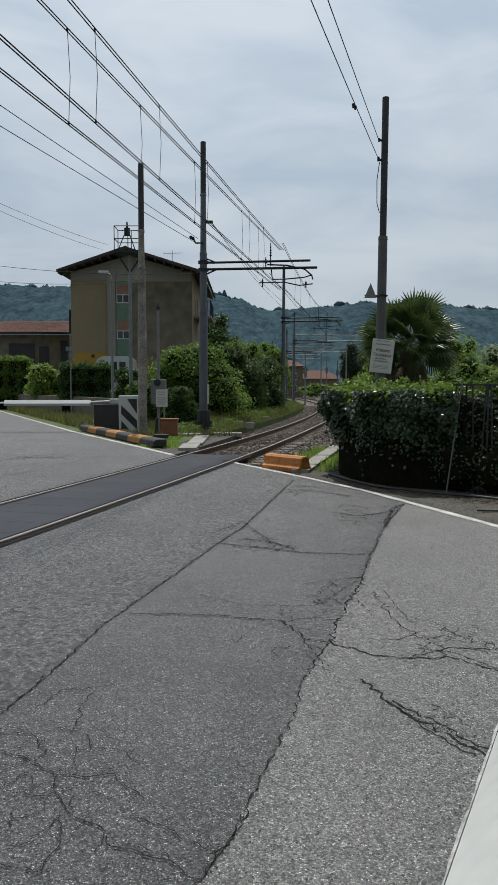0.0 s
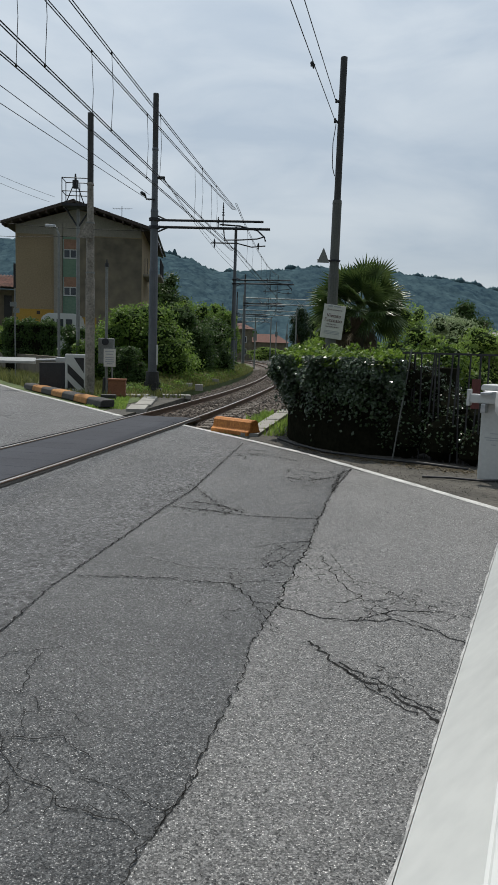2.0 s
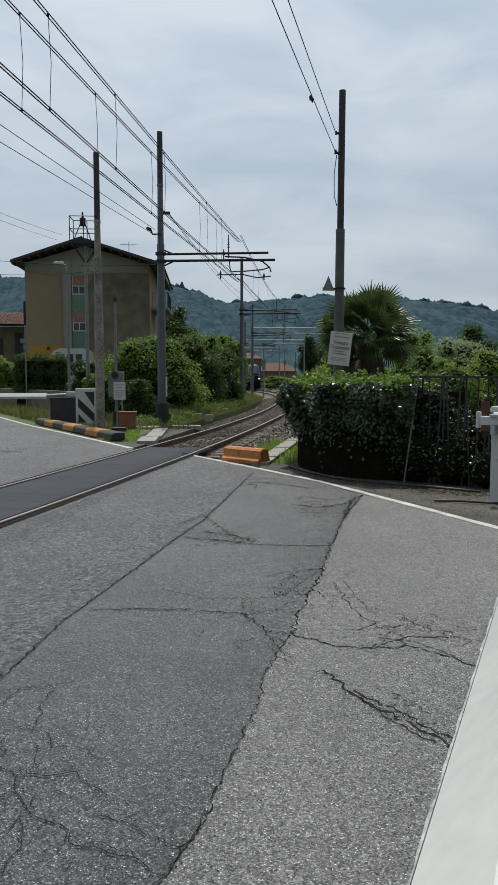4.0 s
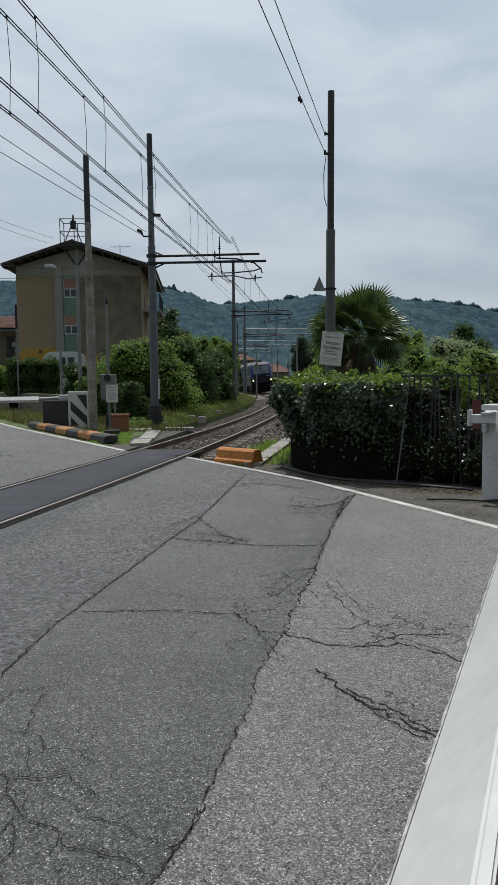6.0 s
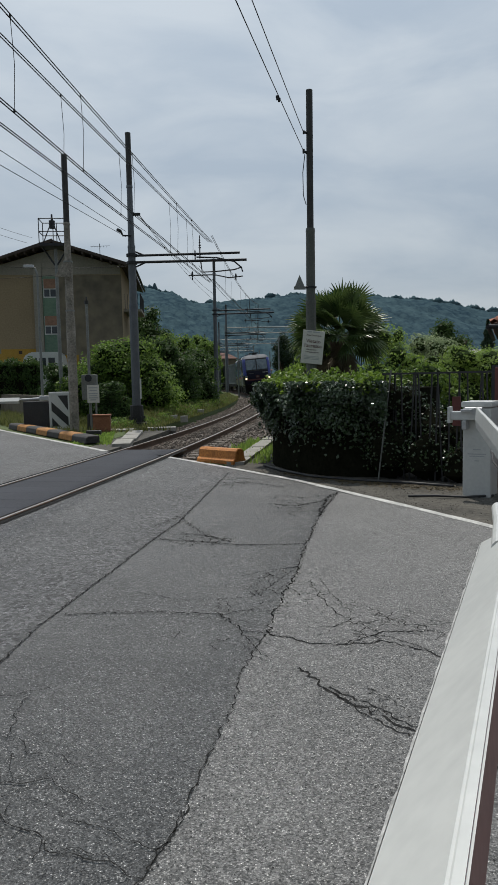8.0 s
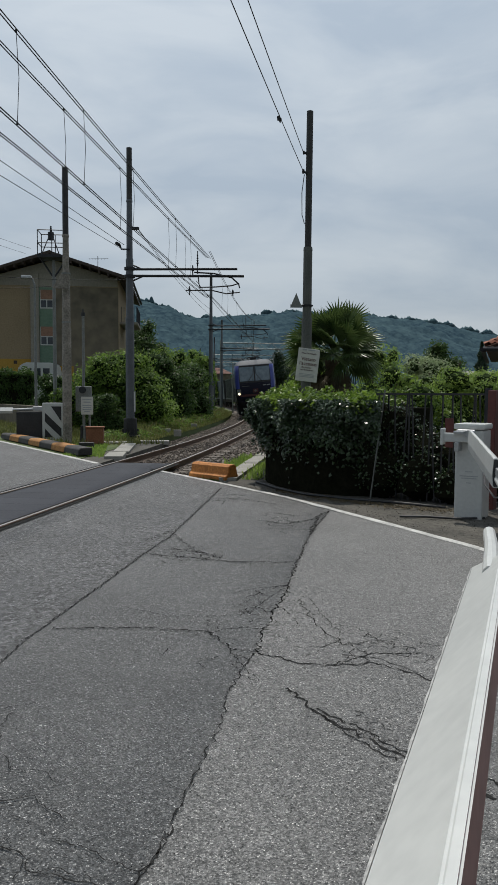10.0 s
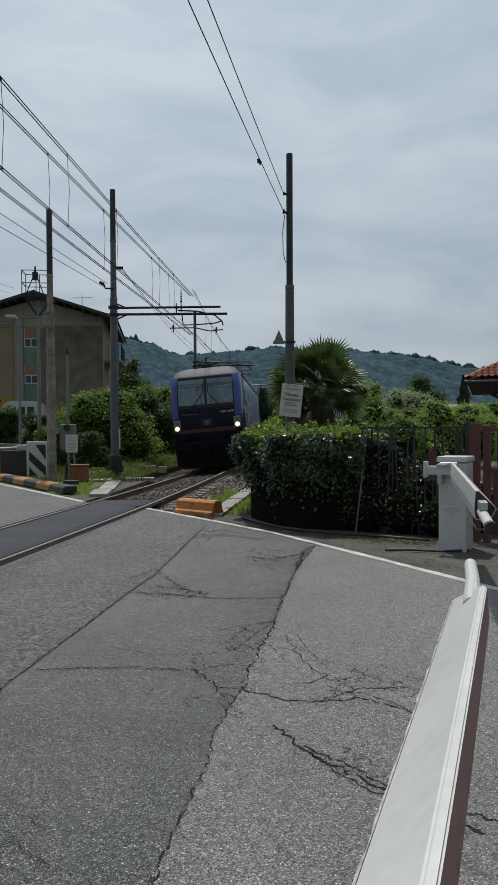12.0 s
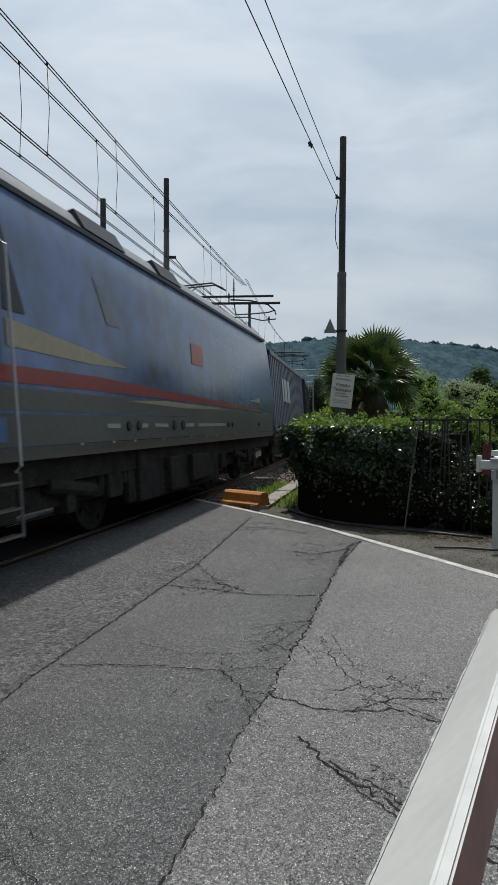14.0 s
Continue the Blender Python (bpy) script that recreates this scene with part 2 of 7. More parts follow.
M_EDGE = mat("perished_rubber", (0.22, 0.22, 0.215), (0.46, 0.46, 0.45), 0.8, coarse=30, fine=90)
M_BLACK = mat("black_paint", (0.012, 0.012, 0.013), (0.03, 0.03, 0.032), 0.55, coarse=3, fine=20, bump=0.1)
M_KERBY = mat("kerb_yellow", (0.20, 0.09, 0.03), (0.46, 0.22, 0.06), 0.85, coarse=7, fine=26, bump=0.5)
M_KERBK = mat("kerb_black", (0.02, 0.02, 0.02), (0.05, 0.048, 0.046), 0.8, coarse=4, fine=20, bump=0.3)
M_ORANGE = mat("orange_block", (0.30, 0.11, 0.025), (0.56, 0.22, 0.045), 0.7, coarse=6, fine=25, bump=0.3)
M_RUSTBOX = mat("brick_red_box", (0.17, 0.065, 0.032), (0.27, 0.11, 0.058), 0.8, coarse=4, fine=20)
M_MAROON = mat("maroon_gate", (0.07, 0.018, 0.014), (0.12, 0.03, 0.024), 0.55, coarse=3, fine=20, bump=0.1)
M_OCHRE = mat("ochre_plaster", (0.22, 0.168, 0.10), (0.30, 0.232, 0.142), 0.92, coarse=0.35, fine=12, bump=0.2)
M_OCHRE2 = mat("stained_plaster", (0.085, 0.077, 0.06), (0.20, 0.168, 0.118), 0.92, coarse=0.22, fine=1.7, bump=0.2)
M_YELLOW = mat("yellow_dado", (0.34, 0.20, 0.03), (0.42, 0.26, 0.05), 0.9, coarse=0.6, fine=10)
M_BEIGE = mat("pale_render", (0.22, 0.205, 0.17), (0.30, 0.28, 0.235), 0.92, coarse=0.4, fine=10)
M_GREEN = mat("green_panel", (0.10, 0.17, 0.12), (0.16, 0.24, 0.17), 0.8, coarse=1, fine=10)
M_TILE = mat("roof_tile", (0.24, 0.09, 0.055), (0.44, 0.19, 0.12), 0.85, coarse=2, fine=15, piece=0.8, island=0.6)
M_TILEDK = mat("weathered_tile", (0.07, 0.035, 0.028), (0.19, 0.085, 0.06), 0.9, coarse=2, fine=15, island=0.8)
M_WOODDK = mat("dark_eaves", (0.03, 0.022, 0.018), (0.07, 0.05, 0.04), 0.8, coarse=3, fine=20)
M_SHUTTER = mat("roller_blind", (0.20, 0.11, 0.07), (0.30, 0.17, 0.11), 0.7, coarse=3, fine=20)
M_GLASS = mat("window_glass", (0.02, 0.025, 0.03), (0.05, 0.06, 0.07), 0.06, bump=0.0, spec=0.8)
M_SIGN = mat("sign_enamel", (0.54, 0.53, 0.49), (0.64, 0.63, 0.58), 0.4, coarse=4, fine=30, bump=0.0)
M_INK = mat("sign_ink", (0.05, 0.02, 0.03), (0.12, 0.04, 0.05), 0.6, bump=0.0)
M_INKRED = mat("sign_red", (0.07, 0.012, 0.018), (0.12, 0.02, 0.025), 0.6, bump=0.0)
M_INKPALE = mat("sign_grey", (0.30, 0.32, 0.33), (0.40, 0.42, 0.43), 0.6, bump=0.0)
M_ALU = mat("bare_aluminium", (0.38, 0.39, 0.40), (0.52, 0.53, 0.54), 0.42, 0.7, coarse=3, fine=30, bump=0.03)
M_BARK = mat("bark", (0.06, 0.045, 0.03), (0.15, 0.11, 0.08), 0.95, coarse=3, fine=25, bump=0.8, bump_m=0.03)
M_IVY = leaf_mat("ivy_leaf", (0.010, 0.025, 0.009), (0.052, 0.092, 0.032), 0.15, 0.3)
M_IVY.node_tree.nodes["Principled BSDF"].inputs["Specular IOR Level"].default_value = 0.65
M_IVYTOP = leaf_mat("lime_vine_leaf", (0.05, 0.105, 0.016), (0.21, 0.31, 0.05), 0.45)
M_SHRUB = leaf_mat("shrub_leaf", (0.055, 0.115, 0.02), (0.24, 0.36, 0.07), 0.55)
M_SHRUBDK = leaf_mat("dark_shrub_leaf", (0.02, 0.05, 0.012), (0.085, 0.15, 0.035), 0.45)
M_OLIVE = leaf_mat("pale_leaf", (0.20, 0.27, 0.13), (0.40, 0.48, 0.27), 0.5)
M_LIME = leaf_mat("bright_leaf", (0.14, 0.24, 0.045), (0.33, 0.45, 0.10), 0.55)
M_CONIFER = leaf_mat("conifer_needle", (0.012, 0.03, 0.014), (0.04, 0.075, 0.035), 0.2)
# the next two put the shade inside foliage into a dark colour
M_CORE = mat("inner_shade_dark", (0.006, 0.007, 0.004), (0.016, 0.016, 0.010), 1.0, coarse=4, fine=20, spec=0.02)
M_LEAFSHADE = mat("inner_shade_green", (0.014, 0.026, 0.009), (0.035, 0.055, 0.018), 1.0, coarse=4, fine=20, spec=0.05)
M_PALM = leaf_mat("palm_frond", (0.022, 0.052, 0.014), (0.12, 0.17, 0.05), 0.25, 0.35)
M_PALMDRY = leaf_mat("dry_palm_frond", (0.04, 0.033, 0.018), (0.14, 0.11, 0.06), 0.2, 0.6)
M_GRASS = leaf_mat("grass_blade", (0.06, 0.085, 0.022), (0.25, 0.25, 0.09), 0.4)
# distance haze is mixed into these two blue-green base colours
M_WOODS = mat("far_forest_hazed", (0.036, 0.066, 0.086), (0.070, 0.112, 0.122), 1.0, coarse=0.03, fine=0.5, bump=0.4, bump_m=1.0, island=0.5, spec=0.0)
M_HILL = forest("far_slope_hazed", (0.018, 0.036, 0.054), (0.068, 0.110, 0.124))
M_L_BLUE = mat("loco_blue", (0.018, 0.030, 0.17), (0.032, 0.052, 0.25), 0.28, coarse=0.8, fine=12, bump=0.02)
M_L_NAVY = mat("loco_navy", (0.004, 0.004, 0.013), (0.007, 0.008, 0.022), 0.35, coarse=0.8, fine=12, bump=0.02, spec=0.18)
# blue and grey paint; the blotches put cloud reflections into the colour
M_L_SIDE = mat("loco_side_fade_reflected", (0.06, 0.068, 0.08), (0.10, 0.17, 0.36), 0.22, coarse=0.33, fine=2, bump=0.02)
M_L_LOW = mat("loco_grey", (0.075, 0.08, 0.075), (0.12, 0.125, 0.115), 0.38, coarse=0.8, fine=12, bump=0.02)
M_L_ROOF = mat("loco_roof", (0.17, 0.18, 0.19), (0.26, 0.27, 0.285), 0.55, coarse=1.0, fine=10, bump=0.03, spec=0.3)
M_L_BROW = mat("loco_brow", (0.04, 0.05, 0.07), (0.075, 0.085, 0.105), 0.68, coarse=1.0, fine=10, bump=0.03)
M_L_APRON = mat("black_apron", (0.004, 0.004, 0.004), (0.010, 0.010, 0.010), 0.7, coarse=2, fine=10, bump=0.05, spec=0.1)
M_L_RED = mat("loco_red", (0.18, 0.015, 0.014), (0.26, 0.03, 0.022), 0.4, coarse=1, fine=10, bump=0.02)
M_L_ORANGE = mat("loco_orange", (0.36, 0.07, 0.035), (0.46, 0.10, 0.05), 0.35, coarse=1, fine=10, bump=0.02)
# the loco red darkened: the shade on the front is in the colour
M_L_NOSE = mat("nose_red_shade", (0.04, 0.004, 0.005), (0.065, 0.007, 0.007), 0.4, coarse=1, fine=10, bump=0.02)
M_L_CREAM = mat("loco_cream", (0.26, 0.23, 0.14), (0.34, 0.30, 0.19), 0.4, coarse=1, fine=10, bump=0.02)
M_L_CHAR = mat("loco_charcoal", (0.008, 0.009, 0.01), (0.018, 0.019, 0.021), 0.4, coarse=1, fine=10, bump=0.02, spec=0.3)
# the bluish base colour stands in for sky reflected in the glass
M_L_GLASS = mat("windscreen", (0.055, 0.09, 0.115), (0.10, 0.145, 0.17), 0.06, coarse=1.5, fine=4, bump=0.0, spec=1.0)
M_UNDER = mat("brake_dust", (0.010, 0.0095, 0.009), (0.04, 0.037, 0.033), 0.9, coarse=3, fine=20, spec=0.2)
M_BOXGREY = mat("tarpaulin_grey", (0.11, 0.125, 0.15), (0.18, 0.20, 0.235), 0.5, coarse=0.8, fine=8, bump=0.1)
M_BOXDARK = mat("container_dark", (0.03, 0.036, 0.042), (0.06, 0.07, 0.08), 0.5, coarse=0.8, fine=8, bump=0.1)
M_LAMP = glow("headlight", (1.0, 0.76, 0.42), 2.6)
M_LAMPDK = mat("lamp_housing", (0.16, 0.16, 0.15), (0.26, 0.26, 0.24), 0.2, 0.3, coarse=5, fine=30, bump=0.02)


# ---------------------------------------------------------------- mesh helpers
def finish(name, bm, material, parent=None, label="", smooth=False, kind=""):
    me = bpy.data.meshes.new(name)
    bm.normal_update()
    bm.to_mesh(me)
    bm.free()
    for m in material if isinstance(material, (list, tuple)) else (material,):
        me.materials.append(m)
    if smooth:
        for p in me.polygons:
            p.use_smooth = True
    ob = new(name, me)
    if parent:
        ob.parent = parent
    return tagged(ob, label, kind=kind)


def part(name, bm, material, parent, label="", smooth=False):
    return finish(name, bm, material, parent, label, smooth)


def thing(name, m, label, category, group="", kind=""):
    ob = new(name)
    ob.empty_display_size = 0.3
    ob.matrix_world = m
    return tagged(ob, label, category, group, kind)


def raw(name, verts, faces, material, parent=None, label="", smooth=False, kind=""):
    me = bpy.data.meshes.new(name)
    me.from_pydata([tuple(v) for v in verts], [], [tuple(f) for f in faces])
    me.materials.append(material)
    if smooth:
        me.polygons.foreach_set("use_smooth", [True] * len(me.polygons))
    ob = new(name, me)
    if parent:
        ob.parent = parent
    return tagged(ob, label, kind=kind)


def box(x0, x1, y0, y1, z0, z1, bevel=0.0, bm=None, m=None):
    bm = bm or bmesh.new()
    r = bmesh.ops.create_cube(bm, size=1.0)
    bmesh.ops.scale(bm, vec=(x1 - x0, y1 - y0, z1 - z0), verts=r["verts"])
    bmesh.ops.translate(bm, vec=((x0 + x1) / 2, (y0 + y1) / 2, (z0 + z1) / 2), verts=r["verts"])
    vs = r["verts"]
    if bevel:
        es = list({e for v in vs for e in v.link_edges})
        bmesh.ops.bevel(bm, geom=es, offset=bevel, segments=2, affect="EDGES", profile=0.6)
        vs = [v for v in bm.verts if v.is_valid and (x0 - 1e-4 <= v.co.x <= x1 + 1e-4 and y0 - 1e-4 <= v.co.y <= y1 + 1e-4 and z0 - 1e-4 <= v.co.z <= z1 + 1e-4)]
    if m is not None:
        bmesh.ops.transform(bm, matrix=m, verts=vs)
    return bm


def tube(p0, p1, r0, r1=None, n=10, bm=None, cap=True):
    bm = bm or bmesh.new()
    p0, p1 = Vector(p0), Vector(p1)
    r1 = r0 if r1 is None else r1
    r = bmesh.ops.create_cone(bm, cap_ends=cap, segments=n, radius1=r0, radius2=r1, depth=(p1 - p0).length)
    turn = (p1 - p0).to_track_quat("Z", "Y").to_matrix().to_4x4()
    bmesh.ops.transform(bm, matrix=Matrix.Translation((p0 + p1) / 2) @ turn, verts=r["verts"])
    return bm


def pipe(points, r, n=6, bm=None):
    """One connected tube along a bent line."""
    bm = bm or bmesh.new()
    pts = [Vector(p) for p in points]
    last = None
    for i, p in enumerate(pts):
        d = (pts[min(i + 1, len(pts) - 1)] - pts[max(i - 1, 0)]).normalized()
        up = Vector((0, 0, 1)) if abs(d.z) < 0.9 else Vector((0, 1, 0))
        u = d.cross(up).normalized()
        v = u.cross(d)
        ring = [bm.verts.new(p + (u * math.cos(k * 2 * math.pi / n) + v * math.sin(k * 2 * math.pi / n)) * r) for k in range(n)]
        if last:
            for k in range(n):
                bm.faces.new((last[k], last[(k + 1) % n], ring[(k + 1) % n], ring[k]))
        else:
            bm.faces.new(ring)
        last = ring
    bm.faces.new(last[::-1])
    return bm


def prism(outline, length, bm=None):
    """An outline in x and z, drawn out along y."""
    bm = bm or bmesh.new()
    a = [bm.verts.new((x, 0, z)) for x, z in outline]
    b = [bm.verts.new((x, length, z)) for x, z in outline]
    bm.faces.new(a)
    bm.faces.new(b[::-1])
    k = len(a)
    for i in range(k):
        bm.faces.new((a[i], b[i], b[(i + 1) % k], a[(i + 1) % k]))
    bmesh.ops.recalc_face_normals(bm, faces=bm.faces)
    return bm


def slab(outline, z0, z1):
    """A flat plate from an outline in x and y."""
    bm = bmesh.new()
    lo = [bm.verts.new((x, y, z0)) for x, y in outline]
    hi = [bm.verts.new((x, y, z1)) for x, y in outline]
    bm.faces.new(hi)
    bm.faces.new(lo[::-1])
    k = len(lo)
    for i in range(k):
        bm.faces.new((lo[i], lo[(i + 1) % k], hi[(i + 1) % k], hi[i]))
    bmesh.ops.recalc_face_normals(bm, faces=bm.faces)
    return bm


def unit(v):
    return v / np.maximum(np.linalg.norm(v, axis=-1, keepdims=True), 1e-9)


def leaves(name, rng, centres, normals, size, material, parent=None, label="", slim=0.55, kind="", wild=0.8):
    """Folded leaves, one at each centre, facing roughly along the normals."""
    n = len(centres)
    nr = unit(normals + wild * rng.normal(size=(n, 3)))
    along = unit(np.cross(nr, rng.normal(size=(n, 3))))
    side = np.cross(nr, along)
    s = size * rng.uniform(0.55, 1.25, (n, 1))
    fold = nr * s * 0.22
    v = np.stack([centres - along * s * 0.5, centres + side * s * slim * 0.5 - fold, centres + along * s * 0.5 - fold * 0.6,
                  centres - side * s * slim * 0.5 - fold], 1).reshape(-1, 3)
    f = np.arange(4 * n).reshape(n, 4)
    tri = np.concatenate([f[:, [0, 1, 2]], f[:, [0, 2, 3]]])
    return raw(name, v.tolist(), tri.tolist(), material, parent, label, kind=kind)


def crown_points(rng, blobs, n, inner=0.55):
    """Points in the outer shell of several lumps, with gaps."""
    c = np.array([b[:3] for b in blobs], float)
    r = np.array([b[3:] if len(b) == 6 else (b[3],) * 3 for b in blobs], float)
    w = r.prod(1) ** (2 / 3)
    k = rng.choice(len(blobs), size=n, p=w / w.sum())
    d = unit(rng.normal(size=(n, 3)))
    twig = unit(rng.normal(size=(60 * len(blobs), 3)))
    pick = twig[rng.integers(0, len(twig), n)]
    d = unit(d * 0.45 + pick)
    rad = rng.uniform(inner, 1.0, (n, 1)) ** 0.7 * (1 + 0.10 * rng.normal(size=(n, 1)))
    return c[k] + d * r[k] * rad, d


def lumps(rng, x, y, z0, w, d, h, k):
    """Lumps that fill a rough half-egg over (x, y)."""
    out = []
    for _ in range(k):
        a, q = rng.uniform(0, 2 * math.pi), math.sqrt(rng.uniform(0, 1))
        hz = rng.uniform(0.2, 1.0)
        shrink = math.sqrt(max(0.1, 1 - (hz - 0.35) ** 2 * 1.6))
        s = rng.uniform(0.11, 0.25)
        out.append((x + math.cos(a) * q * w * 0.36 * shrink, y + math.sin(a) * q * d * 0.36 * shrink, z0 + h * hz * 0.86,
                    w * s, d * s, h * s * 0.85))
    return out


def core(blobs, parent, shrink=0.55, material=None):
    # dark lumps behind the leaves, coloured as the shade within the crown
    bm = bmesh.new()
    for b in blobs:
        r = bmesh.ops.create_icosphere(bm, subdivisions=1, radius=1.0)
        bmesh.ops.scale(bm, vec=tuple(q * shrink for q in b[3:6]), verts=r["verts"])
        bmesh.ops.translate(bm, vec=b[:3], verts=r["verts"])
    return part("painted_inner_shade", bm, material or M_LEAFSHADE, parent)


def shrub(name, seed, x, y, w, d, h, n, size, material, label, category="bush", z=0.0, k=10, trunk=False, slim=0.55):
    n = int(n * 1.35)
    rng = np.random.default_rng(seed)
    ob = thing(name, pose(x, y, z), label, category)
    base = h * 0.25 if trunk else 0.0
    bl = lumps(rng, 0, 0, base, w, d, h - base, int(k * 2.2))
    bl += [(b[0] * 1.25, b[1] * 1.25, b[2] + b[5] * 0.35, b[3] * 0.55, b[4] * 0.55, b[5] * 0.6) for b in bl[::3]]
    if not trunk:
        bl += [(0.25 * w * math.cos(i * 2.1), 0.25 * d * math.sin(i * 2.1), h * 0.25, w * 0.27, d * 0.27, h * 0.27) for i in range(3)]
    p, nr = crown_points(rng, bl, n)
    p[:, 2] = np.maximum(p[:, 2], 0.03)
    leaves("crown", rng, p, nr + np.array((0, 0, 0.6)), size, material, ob, slim=slim)
    core(bl, ob)
    bm = tube((0, 0, -0.1), (0, 0, h * 0.55), 0.03 * h + 0.02, 0.015 * h + 0.01, 8)
    for i in range(5):
        a = i * 1.3 + seed
        tube((0, 0, h * (0.15 + 0.07 * i)), (math.cos(a) * w * 0.3, math.sin(a) * d * 0.3, h * (0.5 + 0.07 * i)), 0.014 * h, 0.006 * h, 6, bm)
    part("trunk", bm, M_BARK, ob)
    return ob


# ---------------------------------------------------------------- the track's line
RADIUS, TX, TY = 333.0, 8.6 - 333.0, 95.7


def track(s, off=0.0):
    """Place on the curved track s metres along it; off: metres to the right as seen from the road."""
    a = s / RADIUS
    return Vector((TX + (RADIUS + off) * math.cos(a), TY - (RADIUS + off) * math.sin(a), 0))


def track_s(y):
    return RADIUS * math.asin((TY - y) / RADIUS)


def cant(s):
    """Lean of the track, degrees; it eases towards the road."""
    u = min(1.0, max(0.0, (s - 68.0) / 18.0))
    return 4.7 - 0.7 * u * u * (3 - 2 * u)


def rail_z(s, off):
    return 0.014 + math.sin(radians(cant(s))) * off * (0.6 if s < 68 else max(0.15, 0.6 - 0.45 * (s - 68) / 12))


# road edge: a straight line, n to the right of the road
ROAD_DIR = Vector((-0.415, 0.910, 0)).normalized()
EDGE_A = Vector((-0.5, 15.8, 0))


def edge(u, off=0.0):
    p = EDGE_A + ROAD_DIR * u + Vector((ROAD_DIR.y, -ROAD_DIR.x, 0)) * off
    return p.x, p.y


# ---------------------------------------------------------------- ground, road, track bed
bm = bmesh.new()
bmesh.ops.create_grid(bm, x_segments=60, y_segments=60, size=2400)
for v in bm.verts:
    v.co.z = -0.32
finish("ground", bm, M_TURF, label="green ground stretching to the hills", kind="structure")["category"] = "ground"

RIGHT_LINE = [(-0.55, 15.9), (0.96, 13.0), (1.78, 11.34), (2.42, 9.62), (2.9, 8.32), (4.2, 4.6), (5.8, 0.0), (8.6, -8.0)]
LEFT_LINE = [(-1.83, 17.25), (-2.5, 18.6), (-6.35, 26.2), (-18.0, 51.6), (-40.0, 99.0)]
LONG_A = [(0.79, 12.59), (-0.07, 8.21), (-0.32, 7.36), (-0.67, 5.98), (-0.98, 4.78), (-1.12, 3.9), (-1.22, 3.44), (-1.75, 1.2), (-2.6, -2.5), (-4.2, -9.0)]
LONG_B = [(2.15, 9.95), (1.56, 8.23), (1.16, 6.82), (0.94, 5.91), (0.62, 4.88), (0.49, 4.39), (0.31, 3.9), (0.19, 3.3), (0.07, 2.9),
          (-0.02, 2.58), (-0.16, 2.22), (-0.6, 0.8), (-1.5, -2.5), (-3.2, -9.0)]
road_label = "worn grey asphalt road with cracks and patches"
out = LEFT_LINE[::-1] + [RIGHT_LINE[0], (0.79, 13.3)] + LONG_A + [(-40.0, -9.0), (-75.0, 99.0)]
finish("road", slab(out, -0.3, 0.0), M_ROAD, label=road_label, kind="structure")["category"] = "road"
out = [(0.79, 13.3), (0.96, 13.0), (1.78, 11.34), (2.42, 9.62)] + LONG_B + LONG_A[::-1]
finish("road", slab(out, -0.3, -0.003), M_ROAD_DARK, label="darker repaved asphalt strip in the road", kind="structure")["category"] = "road"
out = [(2.42, 9.62), (2.9, 8.32), (4.2, 4.6), (5.8, 0.0), (8.6, -9.0)] + LONG_B[::-1]
finish("road", slab(out, -0.3, 0.002), M_ROAD_PALE, label="paler coarse asphalt lane", kind="structure")["category"] = "road"


def ribbon(line, width, z, rng, step=0.25, wobble=0.0, ragged=0.0, slim=1.0):
    """A strip along a line, with a wandering course and ragged edges."""
    pts = []
    for (ax, ay), (bx, by) in zip(line, line[1:]):
        k = max(1, int(math.hypot(bx - ax, by - ay) / step))
        for i in range(k):
            pts.append((ax + (bx - ax) * i / k, ay + (by - ay) * i / k))
    pts.append(line[-1])
    p = np.array(pts)
    d = unit(np.gradient(p, axis=0))
    nrm = np.stack([d[:, 1], -d[:, 0]], 1)
    w = rng.normal(size=len(p))
    w = (w + np.roll(w, 1) + np.roll(w, -1)) / 2.1
    p = p + nrm * (w * wobble)[:, None]
    half = width / 2 * slim * (1 + ragged * rng.normal(size=(2, len(p)))).clip(0.08, 2.4)
    l, r = p - nrm * half[0][:, None], p + nrm * half[1][:, None]
    v = [(*q, z) for q in l] + [(*q, z) for q in r]
    k = len(p)
    f = [(i, i + k, i + k + 1, i + 1) for i in range(k - 1)]
    return v, f


def strips(name, lines, material, z, seed, label, category, kind="structure", step=0.25, slim=1.0):
    rng = np.random.default_rng(seed)
    vs, fs = [], []
    for line, width, wob, rag in lines:
        v, f = ribbon(line, width, z, rng, step, wob, rag, slim)
        fs += [tuple(i + len(vs) for i in q) for q in f]
        vs += v
    ob = raw(name, vs, fs, material, None, label, kind=kind)
    ob["category"] = category
    return ob


